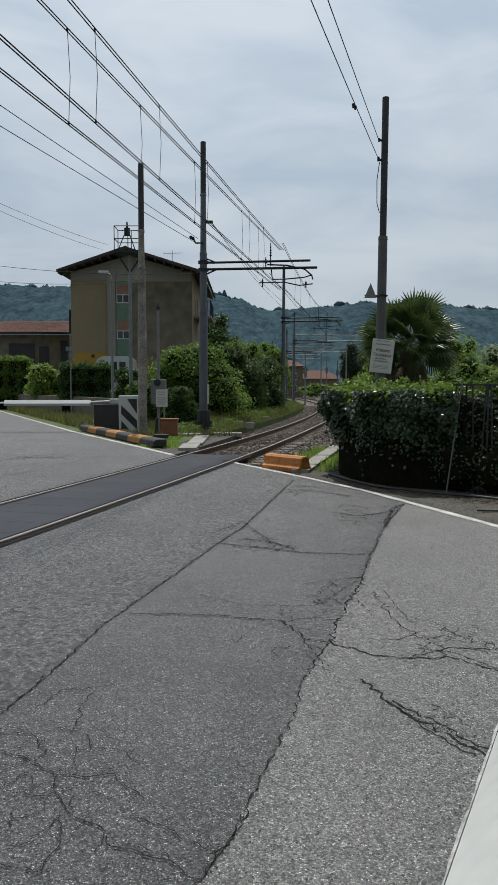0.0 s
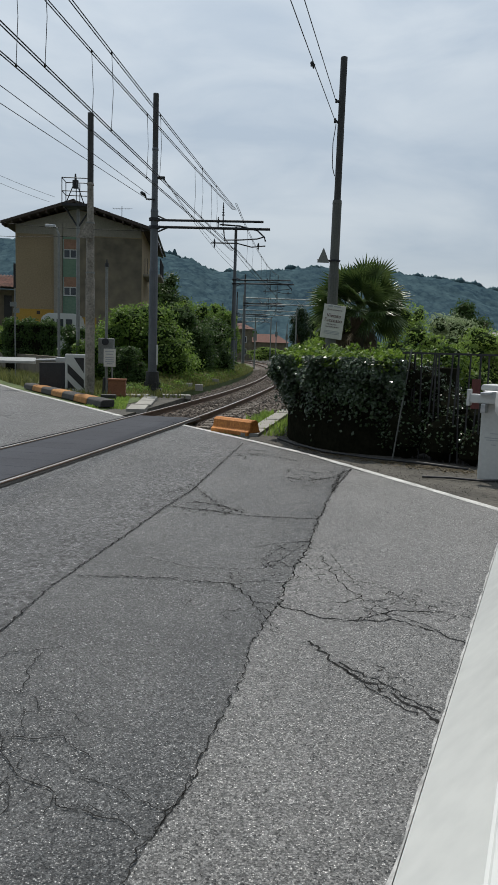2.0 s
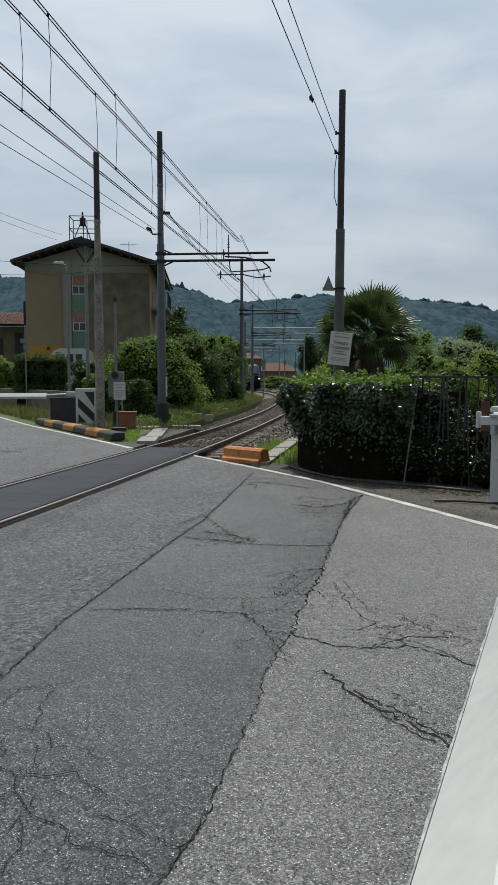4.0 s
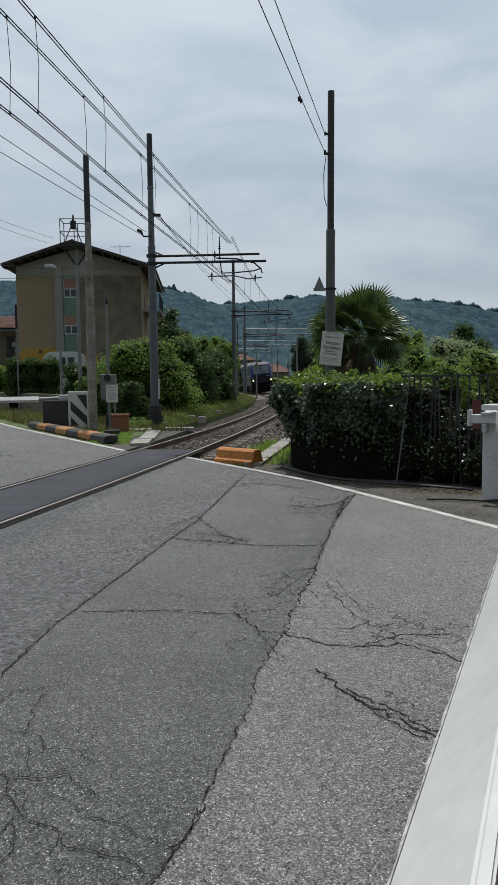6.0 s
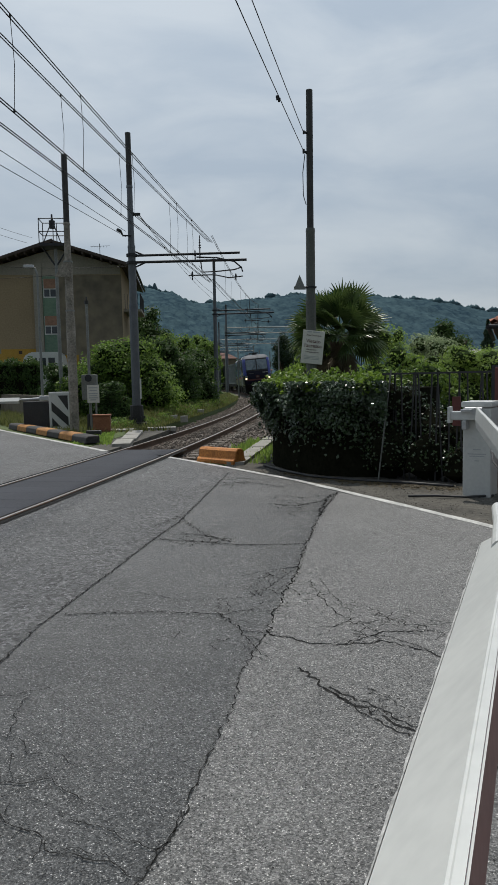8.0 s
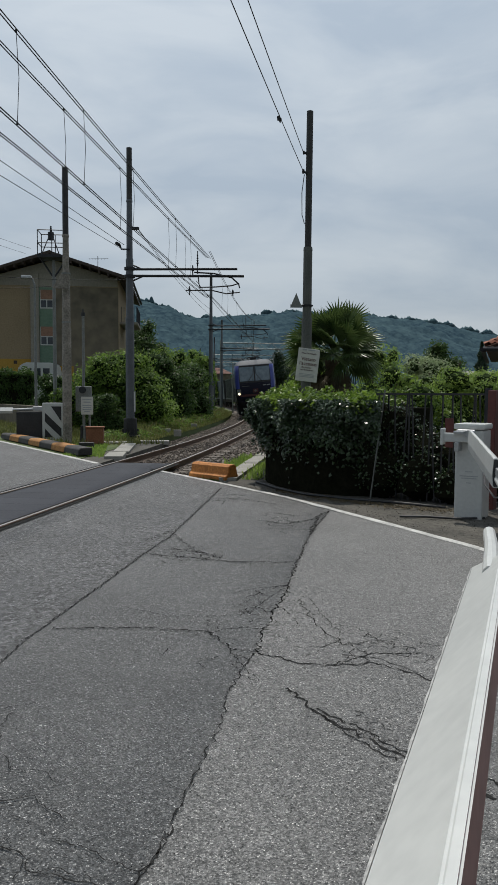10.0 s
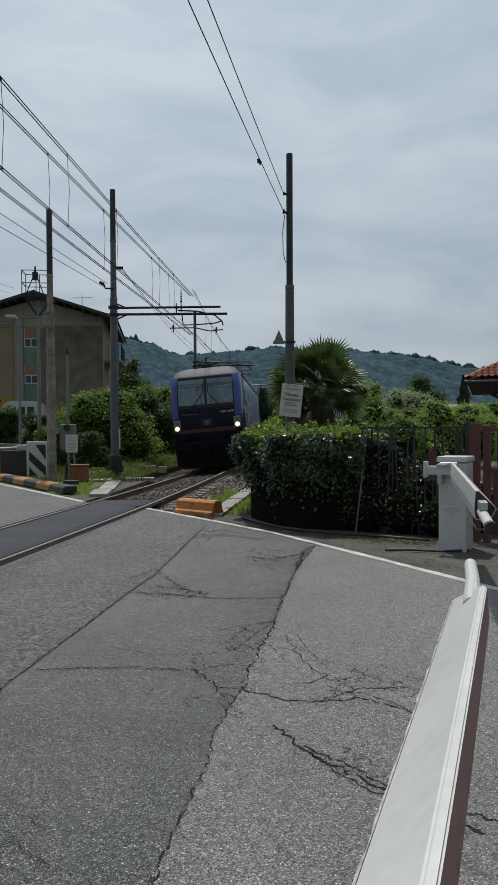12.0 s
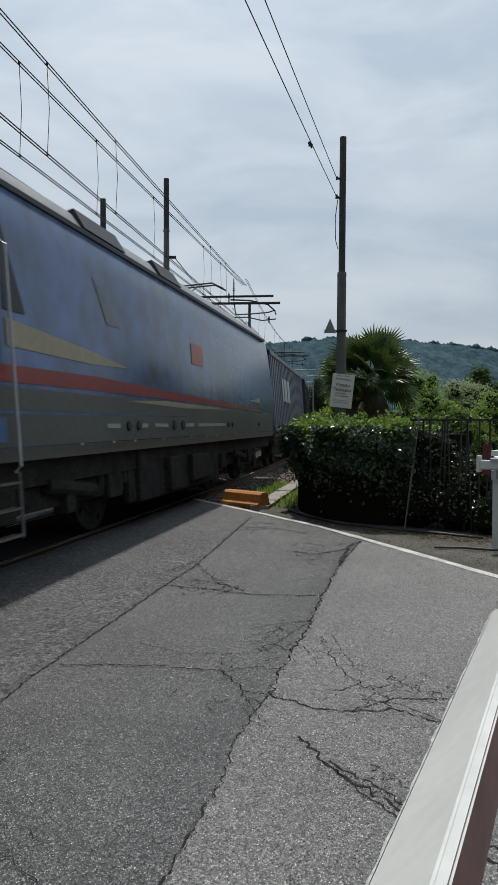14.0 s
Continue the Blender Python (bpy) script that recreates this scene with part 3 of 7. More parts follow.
strips("edge_line", [(RIGHT_LINE, 0.115, 0.004, 0.10)], M_LINE, 0.006, 3, "worn white edge line painted on the asphalt", "road marking")
strips("edge_line", [(LEFT_LINE, 0.15, 0.004, 0.08)], M_LINE, 0.006, 4, "worn white edge line beside the striped kerb", "road marking")
CRACKS = [
    (LONG_A[:8], 0.012, 0.010, 0.8), (LONG_B[:6], 0.018, 0.012, 0.8), (LONG_B[5:12], 0.010, 0.012, 0.9),
    ([(-0.32, 7.36), (0.17, 7.13), (0.55, 6.94), (1.17, 6.87)], 0.022, 0.010, 0.6),
    ([(-0.84, 5.02), (-0.22, 5.0), (0.23, 4.86), (0.38, 4.49), (0.53, 4.44)], 0.018, 0.010, 0.6),
    ([(0.53, 4.44), (0.72, 4.25), (0.94, 4.18), (1.22, 4.35), (1.53, 4.35)], 0.018, 0.012, 0.7),
    ([(0.23, 4.86), (0.45, 4.94), (0.62, 4.88)], 0.014, 0.012, 0.6),
    ([(0.94, 4.18), (1.2, 4.2), (1.32, 4.1), (1.6, 3.75)], 0.02, 0.014, 0.7),
    ([(0.62, 3.87), (0.72, 3.58), (0.82, 3.39), (0.94, 3.22), (1.04, 3.05), (1.3, 2.7)], 0.026, 0.012, 0.6),
    ([(0.74, 3.6), (0.86, 3.42), (0.98, 3.2), (1.1, 3.06)], 0.016, 0.012, 0.8),
        ([(0.5, 5.2), (0.56, 5.6), (0.7, 5.9), (0.95, 6.0)], 0.009, 0.02, 0.7), ([(0.48, 5.5), (0.66, 5.45), (0.78, 5.4)], 0.008, 0.02, 0.7),
    ([(0.36, 4.52), (0.4, 4.2), (0.47, 4.05)], 0.009, 0.015, 0.7), ([(0.25, 5.2), (0.24, 4.86)], 0.008, 0.02, 0.6),
    ([(0.99, 5.6), (0.99, 4.95), (1.09, 4.55), (1.22, 4.35)], 0.010, 0.02, 0.7), ([(1.0, 4.95), (1.25, 4.9), (1.4, 4.5)], 0.009, 0.02, 0.7),
    ([(1.09, 4.55), (1.4, 4.6), (1.6, 4.3)], 0.009, 0.02, 0.7),
    ([(1.09, 9.25), (1.41, 8.97), (1.92, 9.39)], 0.03, 0.02, 0.7), ([(0.57, 11.32), (1.05, 11.2), (1.5, 10.62)], 0.03, 0.02, 0.7),
    ([(0.7, 11.9), (1.1, 11.6)], 0.02, 0.02, 0.7), ([(2.15, 9.95), (1.9, 9.5), (1.56, 8.23)], 0.04, 0.02, 0.9),
    ([(-0.32, 8.04), (-0.07, 8.56), (0.23, 7.4), (0.51, 7.19)], 0.012, 0.03, 0.8), ([(-0.05, 7.6), (0.2, 7.45), (0.45, 7.1)], 0.018, 0.03, 0.9),
    ([(1.15, 3.0), (1.6, 2.6), (2.2, 2.5)], 0.018, 0.02, 0.8), ([(1.4, 2.2), (1.7, 1.9), (2.2, 1.8)], 0.014, 0.02, 0.8),
    ([(-5.6, 15.6), (-5.0, 16.4), (-4.2, 16.6)], 0.05, 0.04, 0.9), ([(-5.4, 16.6), (-4.6, 17.3), (-3.6, 17.5)], 0.04, 0.04, 0.9)]
# the net of cracks before the boom, and branches off the long joint
NET = [
    ([(-1.10, 3.09), (-0.95, 3.01), (-0.80, 2.89), (-0.70, 2.87), (-0.56, 2.87), (-0.45, 2.76), (-0.40, 2.72)], 0.009, 0.008, 0.6),
    ([(-0.80, 2.88), (-0.76, 2.74), (-0.65, 2.60), (-0.52, 2.50), (-0.49, 2.43), (-0.39, 2.38), (-0.27, 2.33), (-0.15, 2.24), (-0.10, 2.36), (-0.02, 2.60)], 0.009, 0.008, 0.6),
    ([(-0.70, 2.58), (-0.66, 2.50), (-0.67, 2.39), (-0.69, 2.28), (-0.83, 2.30)], 0.007, 0.008, 0.6),
    ([(-0.45, 2.60), (-0.34, 2.56), (-0.24, 2.47), (-0.16, 2.41), (-0.10, 2.38)], 0.007, 0.008, 0.6),
    ([(-1.15, 3.23), (-1.02, 3.25), (-0.96, 3.19), (-0.89, 3.06), (-0.92, 2.99)], 0.009, 0.008, 0.6),
    ([(-1.23, 3.45), (-1.16, 3.51), (-1.03, 3.54), (-1.00, 3.72), (-0.87, 3.74), (-0.72, 3.79)], 0.008, 0.008, 0.6),
    ([(-0.82, 3.72), (-0.84, 3.54), (-0.82, 3.39), (-0.82, 3.26), (-0.89, 3.30)], 0.007, 0.008, 0.6),
    ([(-0.76, 3.25), (-0.69, 3.11), (-0.56, 3.08), (-0.47, 2.99)], 0.006, 0.008, 0.6),
    ([(-1.02, 3.25), (-1.12, 3.30), (-1.17, 3.30)], 0.006, 0.008, 0.6),
    ([(-0.49, 2.42), (-0.42, 2.42), (-0.27, 2.36)], 0.006, 0.008, 0.6)]
BRANCHES = [
    ([(-0.38, 5.49), (-0.05, 5.24), (0.33, 5.20), (0.54, 5.27), (0.70, 5.57), (0.98, 6.04)], 0.009, 0.008, 0.6),
    ([(0.46, 5.81), (0.66, 5.94), (0.98, 6.04)], 0.007, 0.008, 0.6),
    ([(0.45, 5.49), (0.50, 5.27), (0.64, 5.41)], 0.007, 0.008, 0.6),
    ([(0.30, 5.16), (0.31, 4.91)], 0.008, 0.008, 0.6),
    ([(1.07, 5.65), (1.09, 5.20), (1.13, 4.74)], 0.007, 0.008, 0.6),
    ([(1.04, 4.34), (1.23, 4.29), (1.31, 4.20), (1.42, 4.02)], 0.008, 0.008, 0.6),
    ([(0.35, 4.26), (0.42, 4.02), (0.48, 3.98)], 0.007, 0.008, 0.6),
    ([(0.72, 3.58), (0.84, 3.27), (0.99, 3.04)], 0.012, 0.008, 0.6)]
CRACKS += NET + BRANCHES
strips("cracks", CRACKS, M_CRACK, 0.005, 5, "dark jagged cracks in the asphalt", "road crack", step=0.018, slim=0.5)
rng = np.random.default_rng(8)
fine_cracks = []
# alligator nets: a jittered honeycomb with edges left out towards its rim
for cx, cy, rx, ry, cell, width in ((-0.85, 2.75, 0.35, 0.5, 0.13, 0.005), (0.76, 5.4, 0.26, 0.65, 0.15, 0.009), (1.3, 4.45, 0.42, 0.38, 0.13, 0.008),
                                    (0.95, 3.35, 0.14, 0.25, 0.07, 0.006), (1.45, 9.2, 0.5, 0.8, 0.3, 0.014), (0.15, 7.3, 0.4, 0.35, 0.16, 0.012),
                                    (0.75, 11.4, 0.5, 0.7, 0.35, 0.016), (-4.8, 16.6, 0.9, 0.8, 0.4, 0.02), (0.25, 4.6, 0.3, 0.4, 0.2, 0.008)):
    shift = {}

    def knot(i, j, s):
        if (i, j, s) not in shift:
            shift[(i, j, s)] = rng.normal(size=2) * cell * 0.2
        d = shift[(i, j, s)]
        return (cx + (i + 0.5 * (j % 2)) * cell + d[0], cy + j * 0.87 * cell + s * 0.55 * cell + d[1])

    ni, nj = int(rx / cell) + 1, int(ry / cell) + 1
    for j in range(-nj, nj + 1):
        for i in range(-ni, ni + 1):
            o = j % 2
            ends = [knot(i, j, 1), knot(i - 1 + o, j + 1, 0), knot(i + o, j + 1, 0)]
            for q in ends:
                a = knot(i, j, 0) if q is ends[0] else ends[0]
                far = math.hypot((q[0] - cx) / rx, (q[1] - cy) / ry)
                if rng.uniform() < 0.78 - 0.62 * far ** 1.5:
                    m = ((a[0] + q[0]) / 2 + rng.normal() * cell * 0.12, (a[1] + q[1]) / 2 + rng.normal() * cell * 0.12)
                    fine_cracks.append(([a, m, q], width * rng.uniform(0.6, 1.3), 0.006, 0.8))
strips("hairline_cracks", fine_cracks, M_CRACK, 0.0045, 6, "fine net of crazing in the asphalt", "road crack", step=0.018, slim=0.46)
# pits and crumbled edges strewn along the cracks
rng = np.random.default_rng(9)
vs, fs = [], []
for line, width, wob, rag in CRACKS + fine_cracks[::2]:
    for (ax, ay), (bx, by) in zip(line, line[1:]):
        span = math.hypot(bx - ax, by - ay)
        for _ in range(int(span * (60 if width < 0.0115 else 130))):
            u, off = rng.uniform(), rng.normal() * (0.006 + width * 0.75)
            x, y = ax + (bx - ax) * u - (by - ay) / span * off, ay + (by - ay) * u + (bx - ax) / span * off
            r = rng.uniform(0.0012, 0.0042) * (1 if y < 6 else 1.8)
            a0 = rng.uniform(0, 6.28)
            fs.append(tuple(range(len(vs), len(vs) + 5)))
            vs += [(x + math.cos(a0 + 1.257 * q) * r * rng.uniform(0.6, 1.4), y + math.sin(a0 + 1.257 * q) * r * rng.uniform(0.6, 1.4), 0.0052) for q in range(5)]
crumbs = raw("crack_crumbs", vs, fs, M_CRACK, None, "dark pits and crumbs along the cracks", kind="stuff")
crumbs["category"] = "road wear"

# exposed pale stones and dark pits of the worn surface
M_PIT = mat("binder_pit", (0.026, 0.026, 0.026), (0.055, 0.055, 0.055), 0.9, coarse=8, fine=60, bump=0.0, spec=0.2)
M_CHIP = mat("exposed_stone", (0.13, 0.13, 0.125), (0.36, 0.36, 0.35), 0.7, coarse=8, fine=60, bump=0.0, island=0.8)
rng = np.random.default_rng(10)
for name, m, n, lo, hi, z, label in (("exposed_stones", M_CHIP, 30000, 0.0022, 0.0062, 0.0046, "pale stones worn bare in the asphalt"),
                                     ("surface_pits", M_PIT, 34000, 0.0020, 0.0062, 0.0042, "dark pits between the stones of the asphalt")):
    y = 2.0 + 12.5 * rng.uniform(0, 1, n) ** 1.3
    x = np.where(rng.uniform(size=n) < 0.55, -1.6 + y * 0.02 - rng.uniform(0, 1, n) * (1.0 + 0.33 * y), -1.2 + rng.uniform(0, 1, n) * 4.2)
    keep = x < 5.2 - 0.36 * y + 0.6 * (y > 10)
    x, y = x[keep], y[keep]
    k = len(x)
    a0 = rng.uniform(0, 6.28, (k, 1)) + np.arange(5)[None] * 1.2566
    r = rng.uniform(lo, hi, (k, 1)) * (0.42 + 0.10 * y[:, None]) * rng.uniform(0.6, 1.4, (k, 5))
    v = np.stack([x[:, None] + np.cos(a0) * r, y[:, None] + np.sin(a0) * r, np.full((k, 5), z)], 2).reshape(-1, 3)
    raw(name, v.tolist(), np.arange(5 * k).reshape(k, 5).tolist(), m, None, label, kind="stuff")["category"] = "road wear"

# verges: raised slabs either side of the track bed
arc = [track_s(17.6) - i * (track_s(17.6) + 150) / 46 for i in range(47)]
left_arc = [tuple(track(s, -2.3).xy) for s in arc]
far_left = [(-100.0, 240.0), (-100.0, 130.0), (-40.2, 99.0)]
out = [q for q in left_arc if q[1] > 20.5] + far_left + [(x - 0.02, y) for x, y in LEFT_LINE[::-1][1:-1]]
finish("verge", slab(out, -0.31, -0.03), M_TURF, label="rough grass verge beside the railway line", kind="structure")["category"] = "verge"
right_arc = [tuple(track(s, 2.45).xy) for s in arc if s > -60]
out = right_arc + [(60.0, 160.0), (60.0, -9.0), (8.62, -9.0)] + RIGHT_LINE[::-1][1:-1] + [(0.9, 13.15)]
finish("verge", slab(out, -0.31, -0.012), M_SOIL, label="dry bare soil behind the road edge", kind="structure")["category"] = "verge"

q = [track(track_s(17.2), -1.15), track(track_s(20.0), -1.25), track(track_s(26.0), -1.5), ]
finish("verge", slab([tuple(v.xy) for v in q] + [(-3.0, 26.5), (-3.5, 21.0), (-2.48, 18.5), (-1.83, 17.22)], -0.31, -0.045), M_SOIL, label="trodden soil between the road and the rails", kind="structure")["category"] = "verge"

# ballast bed
vs, fs = [], []
bed = [track_s(16.2) - i * 1.0 for i in range(int(track_s(16.2)) + 150)]
rng = np.random.default_rng(2)
for s in bed:
    for off, dz in ((-2.5, -0.24), (-1.9, -0.17), (-0.75, -0.15), (0.0, -0.16), (0.75, -0.15), (1.9, -0.17), (2.6, -0.2)):
        p = track(s, off)
        vs.append((p.x, p.y, rail_z(s, off) - 0.03 + dz + rng.normal() * 0.012))
for i in range(len(bed) - 1):
    for j in range(6):
        a = i * 7 + j
        fs.append((a, a + 1, a + 8, a + 7))
ballast = raw("ballast_bed", vs, fs, M_BALLAST, None, "brown-grey ballast bed of the railway track", kind="structure")
ballast["category"] = "ballast"

base = bmesh.new()
bmesh.ops.create_icosphere(base, subdivisions=1, radius=1.0)
ico_v = np.array([v.co[:] for v in base.verts])
ico_f = np.array([[v.index for v in f.verts] for f in base.faces])
base.free()
oct_v = np.array([(1, 0, 0), (-1, 0, 0), (0, 1, 0), (0, -1, 0), (0, 0, 1), (0, 0, -1)], float)
oct_f = np.array([(0, 2, 4), (2, 1, 4), (1, 3, 4), (3, 0, 4), (2, 0, 5), (1, 2, 5), (3, 1, 5), (0, 3, 5)])


def pebbles(name, rng, places, size, material, label, category, parent=None):
    n = len(places)
    sc = size * rng.uniform(0.5, 1.3, (n, 1, 1)) * rng.uniform(0.6, 1.2, (n, 6, 1))
    rot = unit(rng.normal(size=(n, 3)))
    v = oct_v[None] * sc
    ax = rot[:, None, :]
    v = v + np.cross(ax, v) * 0.8
    v = (v + places[:, None, :]).reshape(-1, 3)
    f = (oct_f[None] + 6 * np.arange(n)[:, None, None]).reshape(-1, 3)
    ob = raw(name, v.tolist(), f.tolist(), material, parent, label, kind="stuff")
    ob["category"] = category
    return ob


pl = []
for _ in range(13000):
    s = track_s(16.4) - rng.uniform(0, 1) ** 1.7 * 60
    off = rng.uniform(-2.5, 2.5)
    p = track(s, off)
    pl.append((p.x, p.y, rail_z(s, off) - 0.185 + rng.uniform(0, 0.03) - 0.05 * max(0, abs(off) - 1.5)))
pebbles("ballast_stones", rng, np.array(pl), 0.042, M_STONE, "loose crushed ballast stones", "gravel")
pl = []
for _ in range(1300):
    u, w = rng.uniform(0, 1), rng.uniform(0, 1) ** 1.6
    i = min(3, int(u * 4))
    a, b = RIGHT_LINE[i + 1], RIGHT_LINE[i + 2]
    k = u * 4 - i
    pl.append((a[0] + (b[0] - a[0]) * k + 0.15 + w * 1.2, a[1] + (b[1] - a[1]) * k + 0.06 + w * 0.5, -0.008))
pebbles("loose_grit", rng, np.array(pl), 0.006, M_SOIL, "loose grit and dry litter along the road edge", "gravel")

# railway track: rails, sleepers
line = thing("railway_track", pose(0, 0, 0), "curved single railway track with rusty rails on concrete sleepers", "railway track", kind="structure")


def sweep_rail(off):
    prof = [(-0.036, 0.0), (-0.036, -0.035), (-0.009, -0.05), (-0.009, -0.14), (-0.07, -0.155), (-0.07, -0.17),
            (0.07, -0.17), (0.07, -0.155), (0.009, -0.14), (0.009, -0.05), (0.036, -0.035), (0.036, 0.0)]
    st = [100.0 - i * 1.25 for i in range(201)]
    vs, fs = [], []
    for s in st:
        for u, v in prof:
            p = track(s, off + u)
            vs.append((p.x, p.y, rail_z(s, off) + v))
    k = len(prof)
    for i in range(len(st) - 1):
        for j in range(k):
            fs.append((i * k + j, i * k + (j + 1) % k, (i + 1) * k + (j + 1) % k, (i + 1) * k + j))
    rail = raw("rail", vs, fs, M_RAIL, line, "rusty steel rail")
    vs, fs = [], []
    for i, s in enumerate(st):
        for u in (-0.015, 0.015):
            p = track(s, off + u)
            vs.append((p.x, p.y, rail_z(s, off) + 0.003))
        if i:
            fs.append((2 * i - 2, 2 * i - 1, 2 * i + 1, 2 * i))
    raw("running_surface", vs, fs, M_RAILTOP, rail, "worn bright running surface")


for off in (-0.75, 0.75):
    sweep_rail(off)
sl = bmesh.new()
for x0, x1, h in ((-1.25, -0.35, 0.0), (-0.35, 0.35, -0.03), (0.35, 1.25, 0.0)):
    box(x0, x1, -0.13, 0.13, -0.16, h, 0.02, sl)
sleeper = part("sleeper", sl, M_SLEEPER, line)
n_sl = 0
s = track_s(16.6)
sleeper_mesh = sleeper.data
while s > -75:
    ob = sleeper if n_sl == 0 else new("sleeper", sleeper_mesh)
    ob.parent = line
    p = track(s)
    ob.matrix_local = pose(p.x, p.y, rail_z(s, 0) - 0.168, 0, cant(s) * -0.6, math.degrees(-s / RADIUS))
    n_sl += 1
    s -= 0.6

# level crossing deck: dark panels between and beside the rails
deck = thing("crossing_deck", pose(0, 0, 0), "dark level crossing deck of rubber panels between the rails", "crossing deck", kind="structure")
s, n_p = track_s(17.3), 0
while s < 103:
    q = [track(s + 0.003, -0.665), track(s + 0.003, 0.655), track(s + 0.597, 0.655), track(s + 0.597, -0.665)]
    bm = slab([tuple(v.xy) for v in q], -0.2, 0.0)
    for v in bm.verts:
        v.co.z += rail_z(s, 0) - 0.008 if v.co.z > -0.1 else 0
    part("panel", bm, M_RUBBER, deck)
    s += 0.6
for off, w in ((-0.80, 0.075), (0.825, 0.12), (-0.665, 0.06), (0.67, 0.06)):
    vs, fs = [], []
    for i in range(60):
        s = track_s(17.3) + i * 0.4
        for u in (-w / 2, w / 2):
            p = track(s, off + u)
            vs.append((p.x, p.y, 0.0085))
        if i:
            fs.append((2 * i - 2, 2 * i - 1, 2 * i + 1, 2 * i))
    raw("flangeway", vs, fs, M_CRACK, deck, "dark groove beside the rail")

finish("verge", slab([(-4.2, 18.6), (-1.75, 18.4), (-1.3, 22.0), (-0.75, 25.5), (-4.2, 25.5)], -0.31, -0.055), M_SOIL, label="trodden soil round the paving slabs", kind="structure")["category"] = "verge"
# concrete strip beside the ballast and slabs on the verge
for i in range(6):
    s = track_s(14.35) - i * 1.02
    q = [track(s, 2.38), track(s, 2.72), track(s - 1.0, 2.72), track(s - 1.0, 2.38)]
    tagged(finish("kerbstone", slab([tuple(v.xy) for v in q], -0.25, 0.05 + 0.01 * (i % 2)), M_CONC), "pale concrete kerbstone beside the ballast", "kerbstone", "kerbstones beside the track")
for i, (x, y, w, d) in enumerate(((-1.62, 19.7, 0.48, 1.5), (-1.55, 21.4, 0.45, 1.6), (-1.55, 23.2, 0.45, 1.8), (-2.2, 24.9, 1.5, 0.7), (-0.75, 25.4, 1.0, 0.5))):
    tagged(finish("paving_slab", box(x - w / 2, x + w / 2, y - d / 2, y + d / 2, -0.1, 0.035, 0.015), M_CONC), "pale concrete paving slab in the grass", "paving slab", "verge slabs")
for x, y in ((0.05, 30.5), (0.9, 37.0), (1.5, 44.0), (-0.4, 31.5)):
    tagged(finish("marker_stone", box(x - 0.16, x + 0.16, y - 0.09, y + 0.09, -0.1, 0.17, 0.02), M_CONC), "small pale concrete marker stone in the grass", "marker stone", "marker stones")

# striped kerb
KA, KB = Vector((-2.42, 19.6, 0)), Vector((-6.25, 27.4, 0))
kdir = (KB - KA).normalized()
kyaw = math.degrees(math.atan2(-kdir.x, kdir.y))
klen = (KB - KA).length / 7
kerb = thing("striped_kerb", pose(KA.x, KA.y, 0, 0, 0, kyaw), "black and yellow striped concrete kerb round the barrier", "kerb")
for i in range(7):
    bm = prism([(-0.2, 0), (-0.17, 0.16), (-0.1, 0.205), (0.2, 0.205), (0.2, 0)], klen - 0.02)
    bmesh.ops.translate(bm, vec=(0, i * klen, 0), verts=bm.verts)
    bmesh.ops.bevel(bm, geom=list(bm.edges), offset=0.015, segments=1, affect="EDGES")
    part("kerb_segment", bm, M_KERBK if i % 2 == 0 else M_KERBY, kerb, "black kerb segment" if i % 2 == 0 else "chipped yellow kerb segment")

# orange block at the road edge
blk = thing("orange_block", pose(0.74, 14.2, 0, 0, 0, 43), "orange painted concrete kerb block with rounded top", "kerb block")
bm = prism([(-0.19, 0.0), (-0.19, 0.07), (-0.13, 0.11), (-0.11, 0.25), (-0.06, 0.29), (0.06, 0.29), (0.11, 0.25), (0.14, 0.11), (0.17, 0.07), (0.17, 0.0)], 1.02)
bmesh.ops.translate(bm, vec=(0, -0.51, 0), verts=bm.verts)
bmesh.ops.bevel(bm, geom=[e for e in bm.edges if abs(e.verts[0].co.y - e.verts[1].co.y) < 0.01], offset=0.012, segments=2, affect="EDGES")
part("block", bm, M_ORANGE, blk)


# ---------------------------------------------------------------- masts and wires
def mast(x, y, h, r, material, name, label, dark_top=0.0, cap=True, lean=0.0, base=-0.1):
    ob = thing(name, pose(x, y, 0, 0, lean, 0), label, "mast")
    cuts = [base, h * 0.42, h * 0.62, h - dark_top, h]
    rad = [r, r * 0.86, r * 0.72, r * 0.62, r * 0.60]
    bm = bmesh.new()
    for i in range(3):
        tube((0, 0, cuts[i]), (0, 0, cuts[i + 1]), rad[i], rad[i] * 0.97 if i < 2 else rad[3], 14, bm)
        tube((0, 0, cuts[i + 1] - 0.05), (0, 0, cuts[i + 1] + 0.03), rad[i] * 1.03, rad[i] * 0.96, 14, bm)
    part("shaft", bm, material, ob, smooth=False)
    if dark_top:
        part("top_section", tube((0, 0, h - dark_top), (0, 0, h), rad[3] * 1.02, rad[4] * 1.02, 14), M_MASTDARK, ob, "black tarred top section")
    return ob


